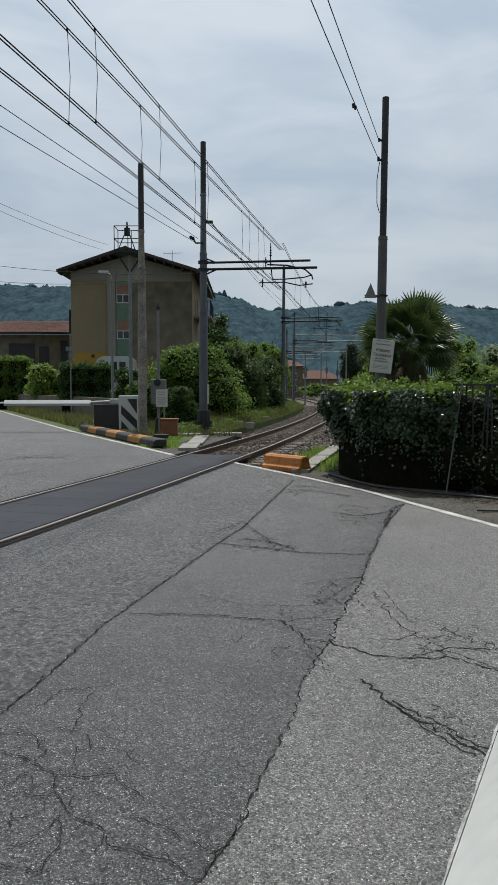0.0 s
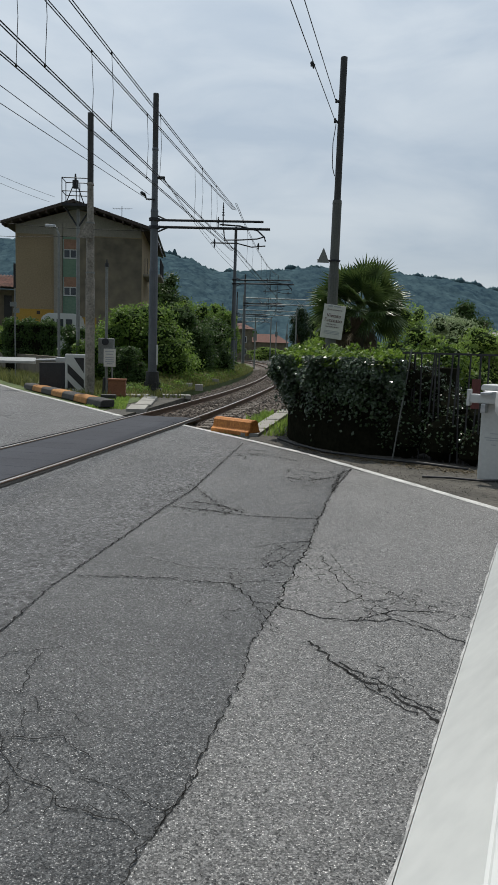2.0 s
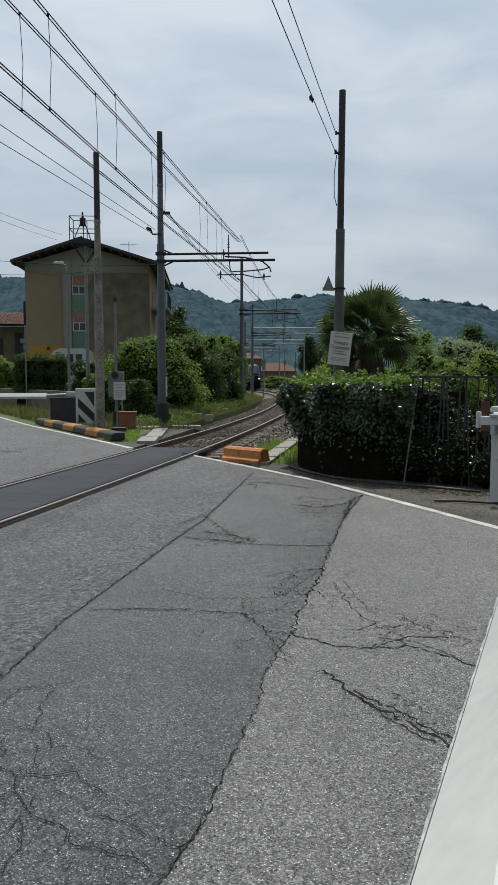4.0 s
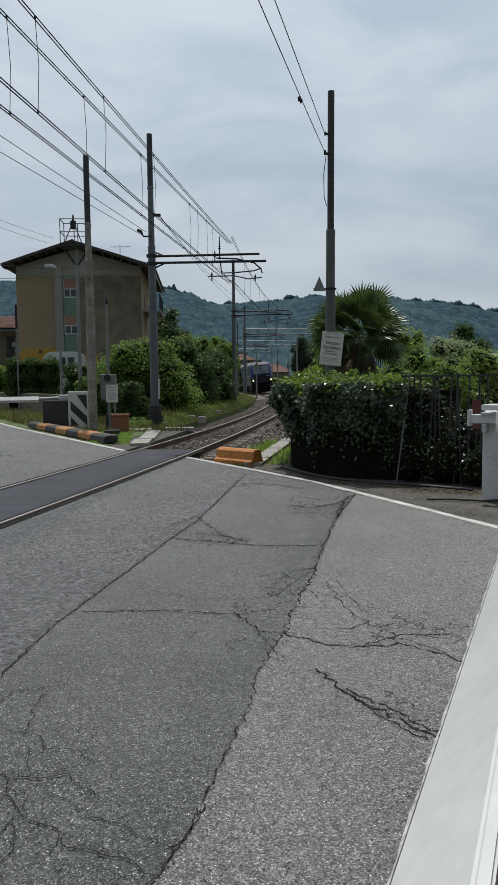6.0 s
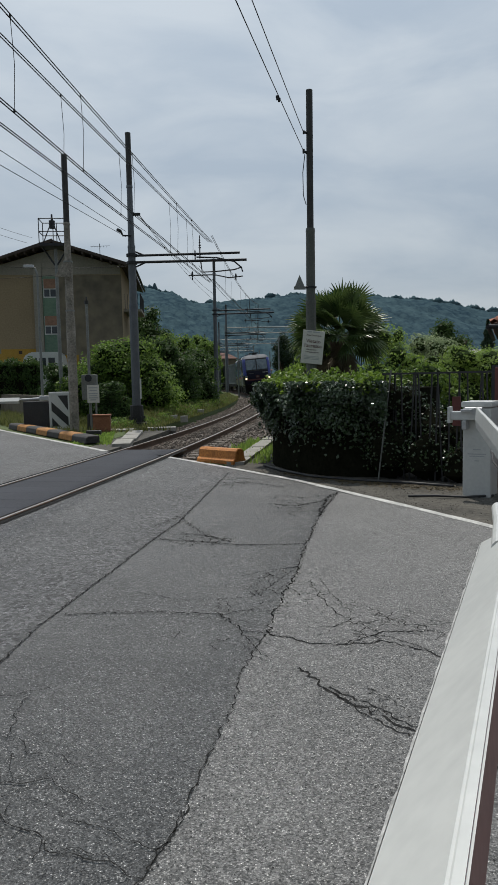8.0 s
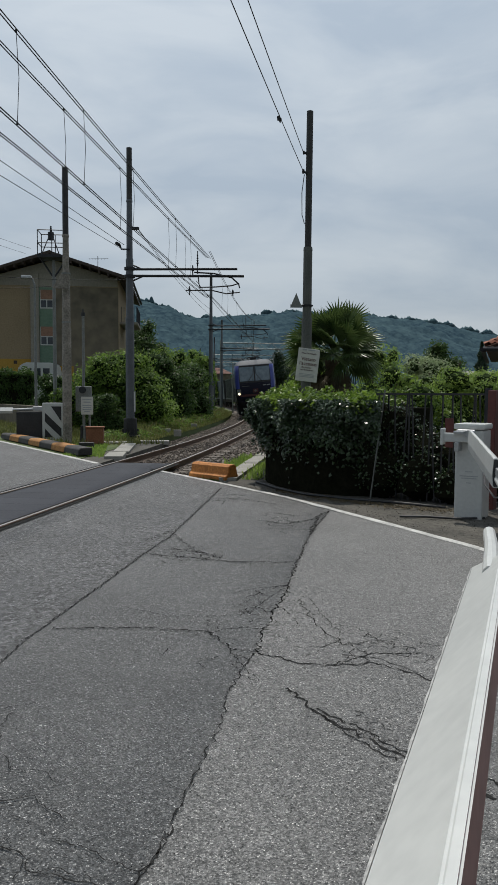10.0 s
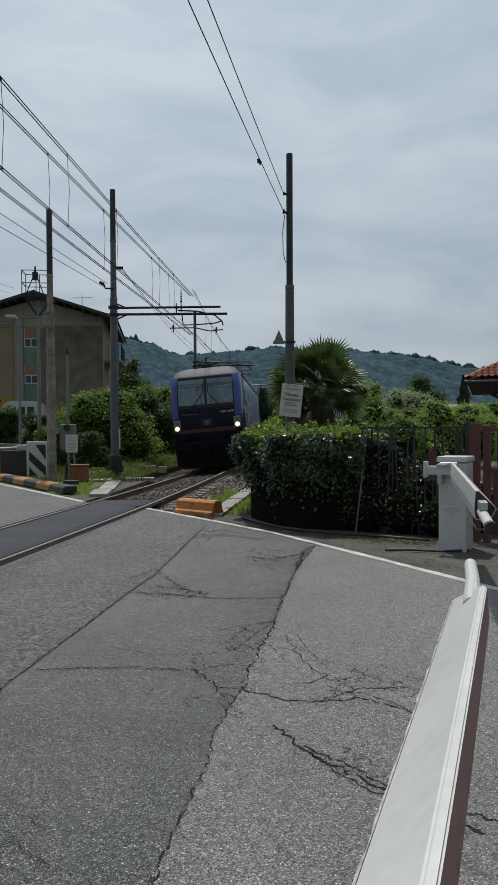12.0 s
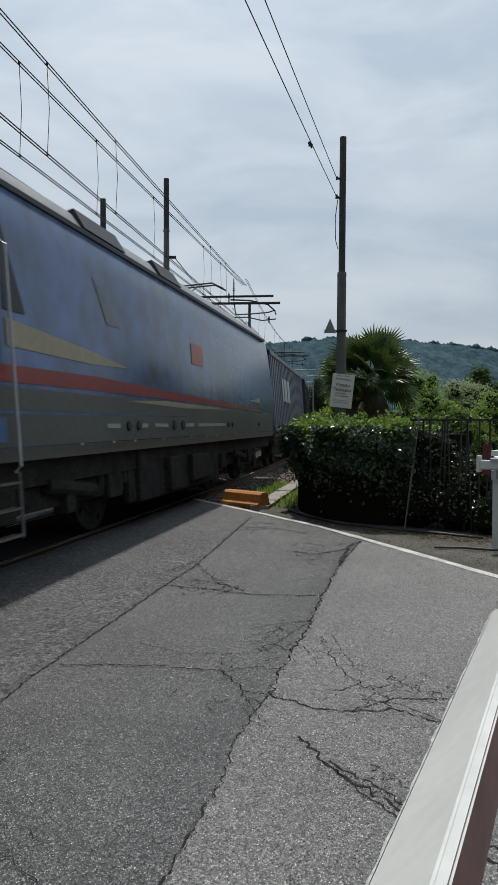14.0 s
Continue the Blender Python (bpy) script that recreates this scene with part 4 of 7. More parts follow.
def arm(parent, h, length, turn):
    """Twin horizontal bars with a curved registration tube and insulators."""
    m = pose(0, 0, 0, 0, 0, turn)

    def at(x, z, y=0.0):
        return m @ Vector((x, y, z))
    bm = tube(at(-0.15, h + 0.12), at(length - 0.25, h + 0.20), 0.045, 0.045, 8)
    part("upper_bar", bm, M_STEEL, parent)
    bm = tube(at(-0.15, h - 0.12), at(length, h - 0.06), 0.05, 0.05, 8)
    part("lower_bar", bm, M_STEEL, parent)
    bm = tube(at(0.0, h - 0.35), at(0.55, h - 0.1), 0.03, 0.03, 6)
    tube(at(0.05, h + 0.3), at(0.5, h + 0.12), 0.03, 0.03, 6, bm)
    for zz in (-0.14, 0.14):
        tube(at(0, h + zz - 0.05), at(0, h + zz + 0.05), 0.2, 0.2, 12, bm)
    part("bracket", bm, M_STEEL, parent)
    x0 = length * 0.62
    pts = [at(x0 - 0.25, h + 0.05), at(x0 + 0.5, h + 0.02), at(x0 + 1.15, h - 0.12), at(x0 + 1.42, h - 0.35), at(x0 + 1.46, h - 0.5)]
    bm = pipe(pts, 0.03)
    pipe([at(x0 - 0.1, h - 0.06), at(x0 - 0.05, h - 0.5), at(x0 + 0.5, h - 0.48), at(x0 + 1.15, h - 0.42), at(x0 + 1.4, h - 0.34)], 0.026, bm=bm)
    pipe([at(x0 - 0.55, h - 0.62), at(x0 + 0.4, h - 0.6), at(x0 + 0.95, h - 0.72), at(x0 + 1.46, h - 0.66)], 0.024, bm=bm)
    part("registration_arm", bm, M_STEEL, parent, "curved steady arm")
    for x, z, half in ((x0 - 0.12, h + 0.42, 0.42), (x0 - 0.3, h + 0.12, 0.2), (x0 - 0.42, h - 0.62, 0.16), (x0 + 1.2, h - 0.68, 0.12)):
        bm = bmesh.new()
        for k in range(4):
            zk = z + half * (-0.1 + 0.22 * k)
            tube(at(x, zk), at(x, zk + 0.03), 0.05 - 0.006 * k, 0.044 - 0.006 * k, 8, bm)
        tube(at(x, z - half), at(x, z + half), 0.028, 0.018, 6, bm)
        part("insulator", bm, M_STEEL, parent)


M1 = mast(-1.72, 27.5, 10.67, 0.165, M_MAST, "catenary_mast", "blue-grey tapered steel catenary mast on a black foot", 1.9)
bm = tube((0, 0, -0.1), (0, 0, 0.75), 0.27, 0.24, 12)
for i in range(6):
    a = i * math.pi / 3
    box(math.cos(a) * 0.26 - 0.05, math.cos(a) * 0.26 + 0.05, math.sin(a) * 0.26 - 0.05, math.sin(a) * 0.26 + 0.05, 0.0, 0.35, 0, bm)
box(-0.35, 0.35, -0.35, 0.35, -0.1, 0.12, 0.02, bm)
part("foot", bm, M_BLACK, M1, "black bolted foot")
part("reflector_strip", box(0.15, 0.205, -0.20, -0.15, 1.0, 1.75), M_WHITE, M1, "white reflective strip")
arm(M1, 6.15, 4.25, -2)
part("clamp", box(-0.05, 0.36, -0.06, 0.06, 7.72, 7.82, 0.02), M_STEEL, M1)

M3 = mast(2.45, 52.0, 10.2, 0.16, M_MAST, "catenary_mast", "grey tapered steel catenary mast beside the curve", 1.0)
arm(M3, 6.45, 4.2, -3)
for y, off in ((77.0, -3.3), (100.0, -3.4), (124.0, -3.4)):
    p = track(track_s(y), off)
    mm = mast(p.x, p.y, 9.6, 0.15, M_MAST, "catenary_mast", "distant grey catenary mast beside the curve", 0.8)
    arm(mm, 6.5, 4.2, -5)
    q = track(track_s(y), 4.4)
    portal = thing("lattice_portal", pose(p.x, p.y + 1.5, 0), "pale galvanised lattice portal over the tracks", "portal")
    w = (q - p).length + 0.6
    bm = tube((0, 0, 7.3), (w, 0, 7.3), 0.05, 0.05, 6)
    part("upper_chord", bm, M_GREYPOLE, portal)
    part("lower_chord", tube((0, 0, 6.7), (w, 0, 6.7), 0.05, 0.05, 6), M_GREYPOLE, portal)
    bm = bmesh.new()
    k = 12
    for i in range(k):
        tube((w * i / k, 0, 6.7 if i % 2 else 7.3), (w * (i + 1) / k, 0, 7.3 if i % 2 else 6.7), 0.025, 0.025, 5, bm)
    part("lattice", bm, M_GREYPOLE, portal)
    for x in (0, w):
        part("post", tube((x, 0, -0.3), (x, 0, 7.6), 0.11, 0.09, 8), M_GREYPOLE, portal)

M2 = mast(-3.64, 24.8, 9.07, 0.155, M_POLE, "concrete_pole", "weathered spun concrete pole with black top", 2.2)
bm = prism([(-0.29, 0), (0.29, 0), (0, 0.5)], 0.02)
bmesh.ops.translate(bm, vec=(-0.12, -0.26, 5.1), verts=bm.verts)
part("warning_triangle", bm, M_POLE, M2, "grey back of a triangular sign")
for z in (2.2, 4.0, 5.6):
    part("band", tube((0, 0, z), (0, 0, z + 0.05), 0.15, 0.15, 12), M_GREYPOLE, M2)

MR = mast(2.97, 16.5, 8.01, 0.12, M_MASTOL, "line_mast", "dark tapered steel line mast behind the hedge", 3.9, lean=0.25)
for m, z0 in ((pose(-0.03, -0.14, 1.95, 0, 0, 2), 0.0),):
    sign = part("sign_plate", box(-0.25, 0.25, -0.012, 0.012, 0, 0.75, 0.008), M_SIGN, MR, "white enamel notice with dark lettering")
    sign.matrix_local = m @ pose(0, 0, 0, 0, 6, 0)


def lettering(text, size, x, z, material, parent, y=-0.016):
    cu = bpy.data.curves.new("lettering", "FONT")
    cu.body, cu.size, cu.align_x, cu.extrude = text, size, "CENTER", 0.0015
    tmp = new("lettering", cu)
    me = bpy.data.meshes.new_from_object(tmp.evaluated_get(bpy.context.evaluated_depsgraph_get()))
    bpy.data.objects.remove(tmp)
    me.materials.clear()
    me.materials.append(material)
    ob = new("lettering", me)
    ob.parent = parent
    ob.matrix_local = pose(x, y, z, 90, 0, 0)
    return ob


lettering("Area Ferroviaria", 0.052, 0.0, 0.625, M_INK, sign)
lettering("Vietato", 0.115, 0.0, 0.475, M_INKRED, sign)
lettering("l'accesso", 0.115, 0.0, 0.37, M_INKRED, sign)
lettering("alle persone", 0.048, -0.03, 0.305, M_INK, sign)
lettering("non autorizzate", 0.048, -0.01, 0.25, M_INK, sign)
for x0, x1, z0, z1 in ((-0.18, 0.17, 0.10, 0.112), (-0.18, 0.17, 0.13, 0.142), (-0.18, 0.17, 0.16, 0.172), (-0.16, -0.06, 0.70, 0.735), (-0.03, 0.13, 0.705, 0.73)):
    part("small_print", box(x0, x1, -0.015, -0.0125, z0, z1), M_INKPALE, sign, "grey bar of small print")
bm = prism([(-0.14, 0), (0.14, 0), (0, 0.33)], 0.012)
bmesh.ops.translate(bm, vec=(-0.27, -0.1, 3.62), verts=bm.verts)
part("warning_triangle", bm, M_GREYPOLE, MR, "grey back of a triangular sign")
bm = tube((-0.4, -0.08, 3.68), (0.12, -0.08, 3.68), 0.015, 0.015, 6)
tube((0, 0, 3.66), (0, 0, 3.70), 0.125, 0.125, 12, bm)
part("clamp", bm, M_STEEL, MR)
for z in (2.1, 2.6):
    part("clamp", tube((0, 0, z - 0.02), (0, 0, z + 0.02), 0.135, 0.135, 12), M_STEEL, MR)
bm = bmesh.new()
tube((0, 0, 6.62), (-0.14, -0.05, 6.67), 0.03, 0.03, 6, bm)
tube((0, 0, 7.08), (-0.14, -0.05, 7.08), 0.03, 0.03, 6, bm)
box(-0.17, -0.12, -0.07, -0.03, 6.62, 6.72, 0.01, bm)
box(-0.16, -0.12, -0.07, -0.03, 7.04, 7.12, 0.01, bm)
pipe([(-0.12, -0.06, 6.6), (-0.17, -0.06, 6.2), (-0.16, -0.06, 5.7), (-0.10, -0.06, 5.5)], 0.009, bm=bm)
part("wire_bracket", bm, M_STEEL, MR, "dark wire bracket with a loop")


def wire(name, a, b, r, label, sag=0.0, twin=0.0, group=""):
    a, b = Vector(a), Vector(b)
    k = 14
    for o in ((-twin / 2, twin / 2) if twin else (0.0,)):
        pts = []
        for i in range(k + 1):
            u = i / k
            p = a.lerp(b, u)
            p.z -= 4 * sag * u * (1 - u)
            p.x += o
            pts.append(p)
        tagged(finish(name, pipe(pts, r, 5), M_WIRE), label, "wire", group)


def catenary(ax, ay, bx, by, zm, zc, sag, group, twin=0.05):
    """A messenger, a contact wire and their droppers."""
    wire("messenger_wire", (ax, ay, zm), (bx, by, zm), 0.009, "dark twin messenger wire over the track", sag, twin, group)
    wire("contact_wire", (ax, ay, zc), (bx, by, zc), 0.009, "dark twin contact wire over the track", 0.0, twin, group)
    n = int(math.hypot(bx - ax, by - ay) / 3.4)
    for i in range(1, n):
        u = (i + 0.2 * math.sin(i * 2.3)) / n
        x, y = ax + (bx - ax) * u, ay + (by - ay) * u
        z = zm - 4 * sag * u * (1 - u)
        bm = pipe([(x, y, z), (x + 0.03, y, (z + zc) / 2), (x, y, zc)], 0.005, 5)
        box(x - 0.012, x + 0.012, y - 0.012, y + 0.012, zc - 0.01, zc + 0.03, 0, bm)
        box(x - 0.012, x + 0.012, y - 0.012, y + 0.012, z - 0.02, z + 0.02, 0, bm)
        tagged(finish("dropper", bm, M_WIRE), "thin dropper between the overhead wires", "dropper wire", "droppers")


catenary(1.26, 27.5, -7.22, -15.0, 6.75, 5.3, 0.22, "overhead wires over the crossing")
catenary(1.16, 27.6, -8.05, -15.0, 6.78, 5.3, 0.22, "overhead wires over the crossing")
ends = [(1.25, 27.5), (5.55, 52.0), (8.0, 77.0), (8.5, 100.0), (7.4, 124.0)]
for (ax, ay), (bx, by) in zip(ends, ends[1:]):
    catenary(ax, ay, bx, by, 7.0, 5.4, 0.5, "overhead wires along the curve")
    wire("contact_wire", (ax - 0.5, ay, 5.9), (bx - 0.5, by, 5.9), 0.010, "dark feeder wire along the curve", 0.2)
for z0, z1 in ((7.12, 7.3), (6.92, 6.6)):
    wire("feeder_wire", (-1.9, 27.3, z0), (-9.4, -4.0, z1), 0.009, "thin feeder wire beside the track", 0.05)
bm = bmesh.new()
for k in range(4):
    tube((-2.05 - 0.02 * k, 26.8 - 0.07 * k, 7.02), (-2.06 - 0.02 * k, 26.77 - 0.07 * k, 7.02), 0.06, 0.06, 8, bm)
box(-2.06, -2.0, 26.6, 27.4, 7.0, 7.04, 0, bm)
box(-2.03, -1.7, 27.35, 27.38, 6.95, 7.0, 0, bm)
tagged(finish("line_insulator", bm, M_STEEL), "dark strain insulator on the feeder wire", "insulator")
for (a, b) in (((-8.6, 44.6, 10.25), (-11.3, 22.5, 8.95)), ((-8.9, 44.6, 9.95), (-11.4, 22.5, 8.75)), ((-1.75, 27.5, 5.9), (-11.6, 28.0, 6.5)),
               ((-5.0, 30.0, 5.95), (-12.6, 29.0, 6.1)), ((-1.42, 27.5, 7.78), (2.4, 51.8, 7.7)), ((-1.42, 27.5, 7.76), (2.4, 51.8, 7.3))):
    wire("service_wire", a, b, 0.009, "thin overhead service wire", 0.25)
wire("line_wire", (2.84, 16.4, 6.67), (-2.85, -2.0, 6.72), 0.008, "thin wire from the line mast over the road", 0.08)
wire("line_wire", (2.84, 16.4, 7.08), (-2.7, -2.0, 7.1), 0.008, "thin wire from the line mast over the road", 0.05)
bm = bmesh.new()
for k in range(3):
    tube((1.85 + 0.025 * k, 13.3 + 0.085 * k, 6.64), (1.86 + 0.025 * k, 13.34 + 0.085 * k, 6.64), 0.034 - 0.007 * k, 0.018, 8, bm)
box(1.84, 1.92, 13.39, 13.41, 6.62, 6.66, 0, bm)
tagged(finish("line_insulator", bm, M_STEEL), "dark egg insulator in the wire", "insulator")


# ---------------------------------------------------------------- buildings
def gable_house(name, x0, x1, y0, y1, z_eave, z_ridge, xr, over, wall_m, roof_m, label):
    ob = thing(name, pose((x0 + x1) / 2, (y0 + y1) / 2, -0.1), label, "house")
    ox, oy = (x0 + x1) / 2, (y0 + y1) / 2
    bm = prism([(x0 - ox, 0), (x1 - ox, 0), (x1 - ox, z_eave), (xr - ox, z_ridge), (x0 - ox, z_eave)], y1 - y0)
    bmesh.ops.translate(bm, vec=(0, y0 - oy, 0), verts=bm.verts)
    part("wall", bm, wall_m, ob)
    return ob, ox, oy


hx0, hx1, hy0, hy1 = -10.97, -3.5, 45.0, 56.0
house, ox, oy = gable_house("apartment_house", hx0, hx1, hy0, hy1, 8.75, 9.8, -7.4, 0.8, M_OCHRE, M_TILEDK, "three-storey ochre plastered house with a dark gable roof")


def hpart(name, x0, x1, z0, z1, proud, m, parent=None, label="", bevel=0.0):
    return part(name, box(x0 - ox, x1 - ox, hy0 - oy - proud, hy0 - oy + 0.05, z0 - 0.15, z1 - 0.15, bevel), m, parent or house, label)


bm = bmesh.new()
for xa, za, xb, zb in ((-11.62, 8.66, -7.4, 10.02), (-7.4, 10.02, -2.8, 8.55)):
    vs = []
    for y in (hy0 - 0.85 - oy, hy1 + 0.8 - oy):
        for x, z in ((xa, za), (xb, zb), (xb, zb + 0.2), (xa, za + 0.14)):
            vs.append(bm.verts.new((x - ox, y, z)))
    for q in ((0, 1, 2, 3), (7, 6, 5, 4), (0, 4, 5, 1), (1, 5, 6, 2), (2, 6, 7, 3), (3, 7, 4, 0)):
        bm.faces.new([vs[i] for i in q])
bmesh.ops.recalc_face_normals(bm, faces=bm.faces)
roof = part("roof", bm, M_WOODDK, house, "dark overhanging roof with timber eaves")
for i in range(9):
    u = i / 8
    for xa, za, xb, zb in ((-11.5, 8.62, -7.5, 9.9), (-7.3, 9.9, -2.95, 8.5)):
        x, z = xa + (xb - xa) * u, za + (zb - za) * u
        part("rafter", box(x - 0.05 - ox, x + 0.05 - ox, hy0 - 0.8 - oy, hy0 + 0.02 - oy, z - 0.06, z + 0.10), M_WOODDK, roof)
part("gutter", tube((hx1 + 0.85 - ox, hy0 - 0.8 - oy, 8.6), (hx1 + 0.85 - ox, hy1 - oy, 8.6), 0.08, 0.08, 8), M_STEEL, roof, "dark metal gutter")
hpart("stained_panel", -7.25, -3.52, 0.0, 8.35, 0.012, M_OCHRE2, label="grey-stained plaster panel")
hpart("gable_band", -10.93, -3.55, 8.4, 8.95, 0.02, M_BEIGE, label="pale plaster band under the roof")
bm = prism([(-10.93 - ox, 8.74), (-3.55 - ox, 8.74), (-7.4 - ox, 9.76)], 0.03)
bmesh.ops.translate(bm, vec=(0, hy0 - oy - 0.022, 0), verts=bm.verts)
part("gable_panel", bm, M_BEIGE, house, "pale plaster gable")
hpart("pilaster", -8.72, -8.22, 0.0, 9.1, 0.10, M_BEIGE, label="pale vertical pilaster")
hpart("stair_panel", -8.2, -7.27, 2.9, 8.3, 0.03, M_GREEN, label="green painted panels round the stair windows")
hpart("stair_panel", -8.2, -7.27, 8.3, 9.3, 0.03, M_BEIGE, label="pale panel in the gable")
hpart("dado", -10.95, -8.74, 2.2, 4.0, 0.015, M_YELLOW, label="yellow painted dado patch")
hpart("dado", -7.2, -6.2, 1.8, 3.6, 0.025, M_YELLOW, label="yellow painted dado patch")
for z0 in (6.95, 4.75):
    win = hpart("window", -8.15, -7.35, z0 + 0.08, z0 + 1.2, 0.06, M_WHITE, label="white framed window with half-lowered blind")
    part("blind", box(-8.12 - ox, -7.38 - ox, hy0 - oy - 0.075, hy0 - oy - 0.06, z0 + 0.48, z0 + 1.05), M_SHUTTER, win, "tan roller blind")
    for k in range(2):
        xa = -8.1 + 0.37 * k
        part("pane", box(xa - ox, xa + 0.31 - ox, hy0 - oy - 0.07, hy0 - oy - 0.06, z0 + 0.0, z0 + 0.42), M_GLASS, win, "dark glass pane")
hpart("vent", -9.75, -9.55, 3.7, 3.9, 0.03, M_WOODDK)
for z0 in (6.1, 3.3):
    bal = part("balcony", box(hx1 - ox, hx1 + 1.1 - ox, 1.0 + hy0 - oy, 5.0 + hy0 - oy, z0, z0 + 0.16, 0.02), M_BEIGE, house, "projecting balcony slab")
    bm = bmesh.new()
    for k in range(26):
        y = hy0 - oy + 1.05 + k * 0.155
        tube((hx1 + 1.05 - ox, y, z0 + 0.16), (hx1 + 1.05 - ox, y, z0 + 1.1), 0.014, 0.014, 5, bm)
    for k in range(7):
        x = hx1 - ox + 0.1 + k * 0.155
        tube((x, hy0 - oy + 1.05, z0 + 0.16), (x, hy0 - oy + 1.05, z0 + 1.1), 0.014, 0.014, 5, bm)
    tube((hx1 + 1.05 - ox, hy0 - oy + 1.0, z0 + 1.1), (hx1 + 1.05 - ox, hy0 - oy + 5.0, z0 + 1.1), 0.025, 0.025, 6, bm)
    part("railing", bm, M_STEEL, bal, "dark balcony railing")
bal = part("balcony", box(hx0 - 0.35 - ox, hx0 - ox, 0.9 + hy0 - oy, 3.0 + hy0 - oy, 5.0, 5.12), M_BEIGE, house)
bm = bmesh.new()
for k in range(10):
    tube((hx0 - 0.33 - ox, hy0 - oy + 0.95 + 0.2 * k, 5.1), (hx0 - 0.33 - ox, hy0 - oy + 0.95 + 0.2 * k, 6.6), 0.03, 0.03, 5, bm)
box(hx0 - 0.36 - ox, hx0 - 0.02 - ox, hy0 - oy + 0.9, hy0 - oy + 0.95, 5.1, 6.5, 0, bm)
part("railing", bm, M_STEEL, bal)
bm = pipe([(-5.3 - ox, 0, 9.7), (-5.3 - ox, 0, 11.1)], 0.02)
pipe([(-5.9 - ox, 0, 10.9), (-4.6 - ox, 0, 10.95)], 0.012, bm=bm)
for k in range(6):
    x = -5.85 - ox + k * 0.2
    pipe([(x, -0.3, 10.9), (x, 0.3, 10.9)], 0.008, 5, bm)
part("aerial", bm, M_STEEL, roof, "thin television aerial")
dish = thing("satellite_dish", pose(-2.9, 46.0, 3.55), "round grey satellite dish on the house corner", "satellite dish")
bm = tube((0, 0, 0), (0.1, 0.12, 0.02), 0.36, 0.12, 18)
part("dish", bm, M_ALU, dish, smooth=False)
part("bracket", pipe([(0.1, 0.12, 0.02), (-0.35, 0.35, -0.15), (-0.7, 0.4, -0.15)], 0.03), M_STEEL, dish)


def tile_roof(parent, corners, rows, cols, m):
    """Rounded roof tiles laid over a four-cornered slope: eave left, eave right, ridge right, ridge left."""
    a, b, c, d = (Vector(q) for q in corners)
    nrm = (b - a).cross(d - a).normalized()
    vs, fs = [], []
    for i in range(rows):
        for j in range(cols):
            quad = []
            for u, v, lift in ((j, i, 0.05), (j + 0.5, i, 0.11), (j + 1, i, 0.05), (j, i + 1.15, 0.02), (j + 0.5, i + 1.15, 0.075), (j + 1, i + 1.15, 0.02)):
                p = a.lerp(b, u / cols).lerp(d.lerp(c, u / cols), min(1.0, v / rows)) + nrm * lift
                quad.append(p)
            k = len(vs)
            vs += quad
            fs += [(k, k + 1, k + 4, k + 3), (k + 1, k + 2, k + 5, k + 4)]
    return raw("tiles", vs, fs, m, parent, "rows of curved clay tiles", kind="stuff")


shed = thing("tiled_outbuilding", pose(-18.2, 61.0, 0), "low outbuilding with a weathered red tile roof and dark openings", "outbuilding")
bm = box(-2.6, 3.0, 0.0, 5.0, -0.1, 5.0)
part("wall", bm, M_OCHRE2, shed)
shed.matrix_world = pose(-18.2, 61.0, 0) @ Matrix.Scale(1.2, 4)
bm = bmesh.new()
for x0, x1, z1 in ((-1.6, 0.2, 4.4), (0.5, 1.2, 4.2), (2.0, 2.5, 4.6)):
    box(x0, x1, -0.04, 0.02, 0.2, z1, 0, bm)
part("opening", bm, M_BLACK, shed, "dark arched openings")
tr_ = part("roof", slab([(-3.1, -0.6), (3.4, -0.6), (3.4, 2.6), (-3.1, 2.6)], 5.0, 5.08), M_WOODDK, shed)
for v in tr_.data.vertices:
    v.co.z += max(0, (v.co.y + 0.6)) * 0.33
tile_roof(tr_, ((-3.1, -0.6, 5.08), (3.4, -0.6, 5.08), (3.0, 2.6, 6.14), (-2.7, 2.6, 6.14)), 12, 26, M_TILEDK)
tile_roof(tr_, ((0.6, -1.4, 5.02), (3.9, -1.4, 5.02), (3.9, 0.6, 5.75), (1.6, 0.6, 5.75)), 8, 13, M_TILEDK)

villa = thing("tiled_cottage", pose(9.2, 20.1, 0, 0, 0, -25), "low cottage with an orange clay tile roof", "cottage")
part("wall", box(0.75, 7.0, 0.8, 7.0, -0.1, 3.1), M_BEIGE, villa)
rf = part("roof", slab([(-0.3, -0.2), (7.5, -0.2), (7.5, 7.6), (-0.3, 7.6)], 2.98, 3.08), M_WOODDK, villa, "overhanging hipped roof")
tile_roof(rf, ((-0.35, -0.25, 3.1), (7.6, -0.25, 3.1), (4.6, 3.0, 4.75), (2.9, 3.0, 4.75)), 18, 44, M_TILE)
tile_roof(rf, ((-0.35, 7.6, 3.1), (-0.35, -0.25, 3.1), (2.9, 3.0, 4.75), (2.9, 4.4, 4.75)), 18, 44, M_TILE)
bm = slab([(-0.3, -0.2), (7.5, -0.2), (7.5, 7.6), (-0.3, 7.6)], 3.08, 4.6)
for v in bm.verts:
    if v.co.z > 4:
        v.co.x, v.co.y = 3.0 + (v.co.x > 3) * 1.5, 2.9 + (v.co.y > 3) * 1.4
part("roof_core", bm, M_TILEDK, rf)
bm = pipe([(-0.4, -0.32, 2.98), (7.6, -0.32, 2.98)], 0.07, 8)
pipe([(-0.42, -0.3, 2.98), (-0.42, 7.6, 2.98)], 0.07, 8, bm)
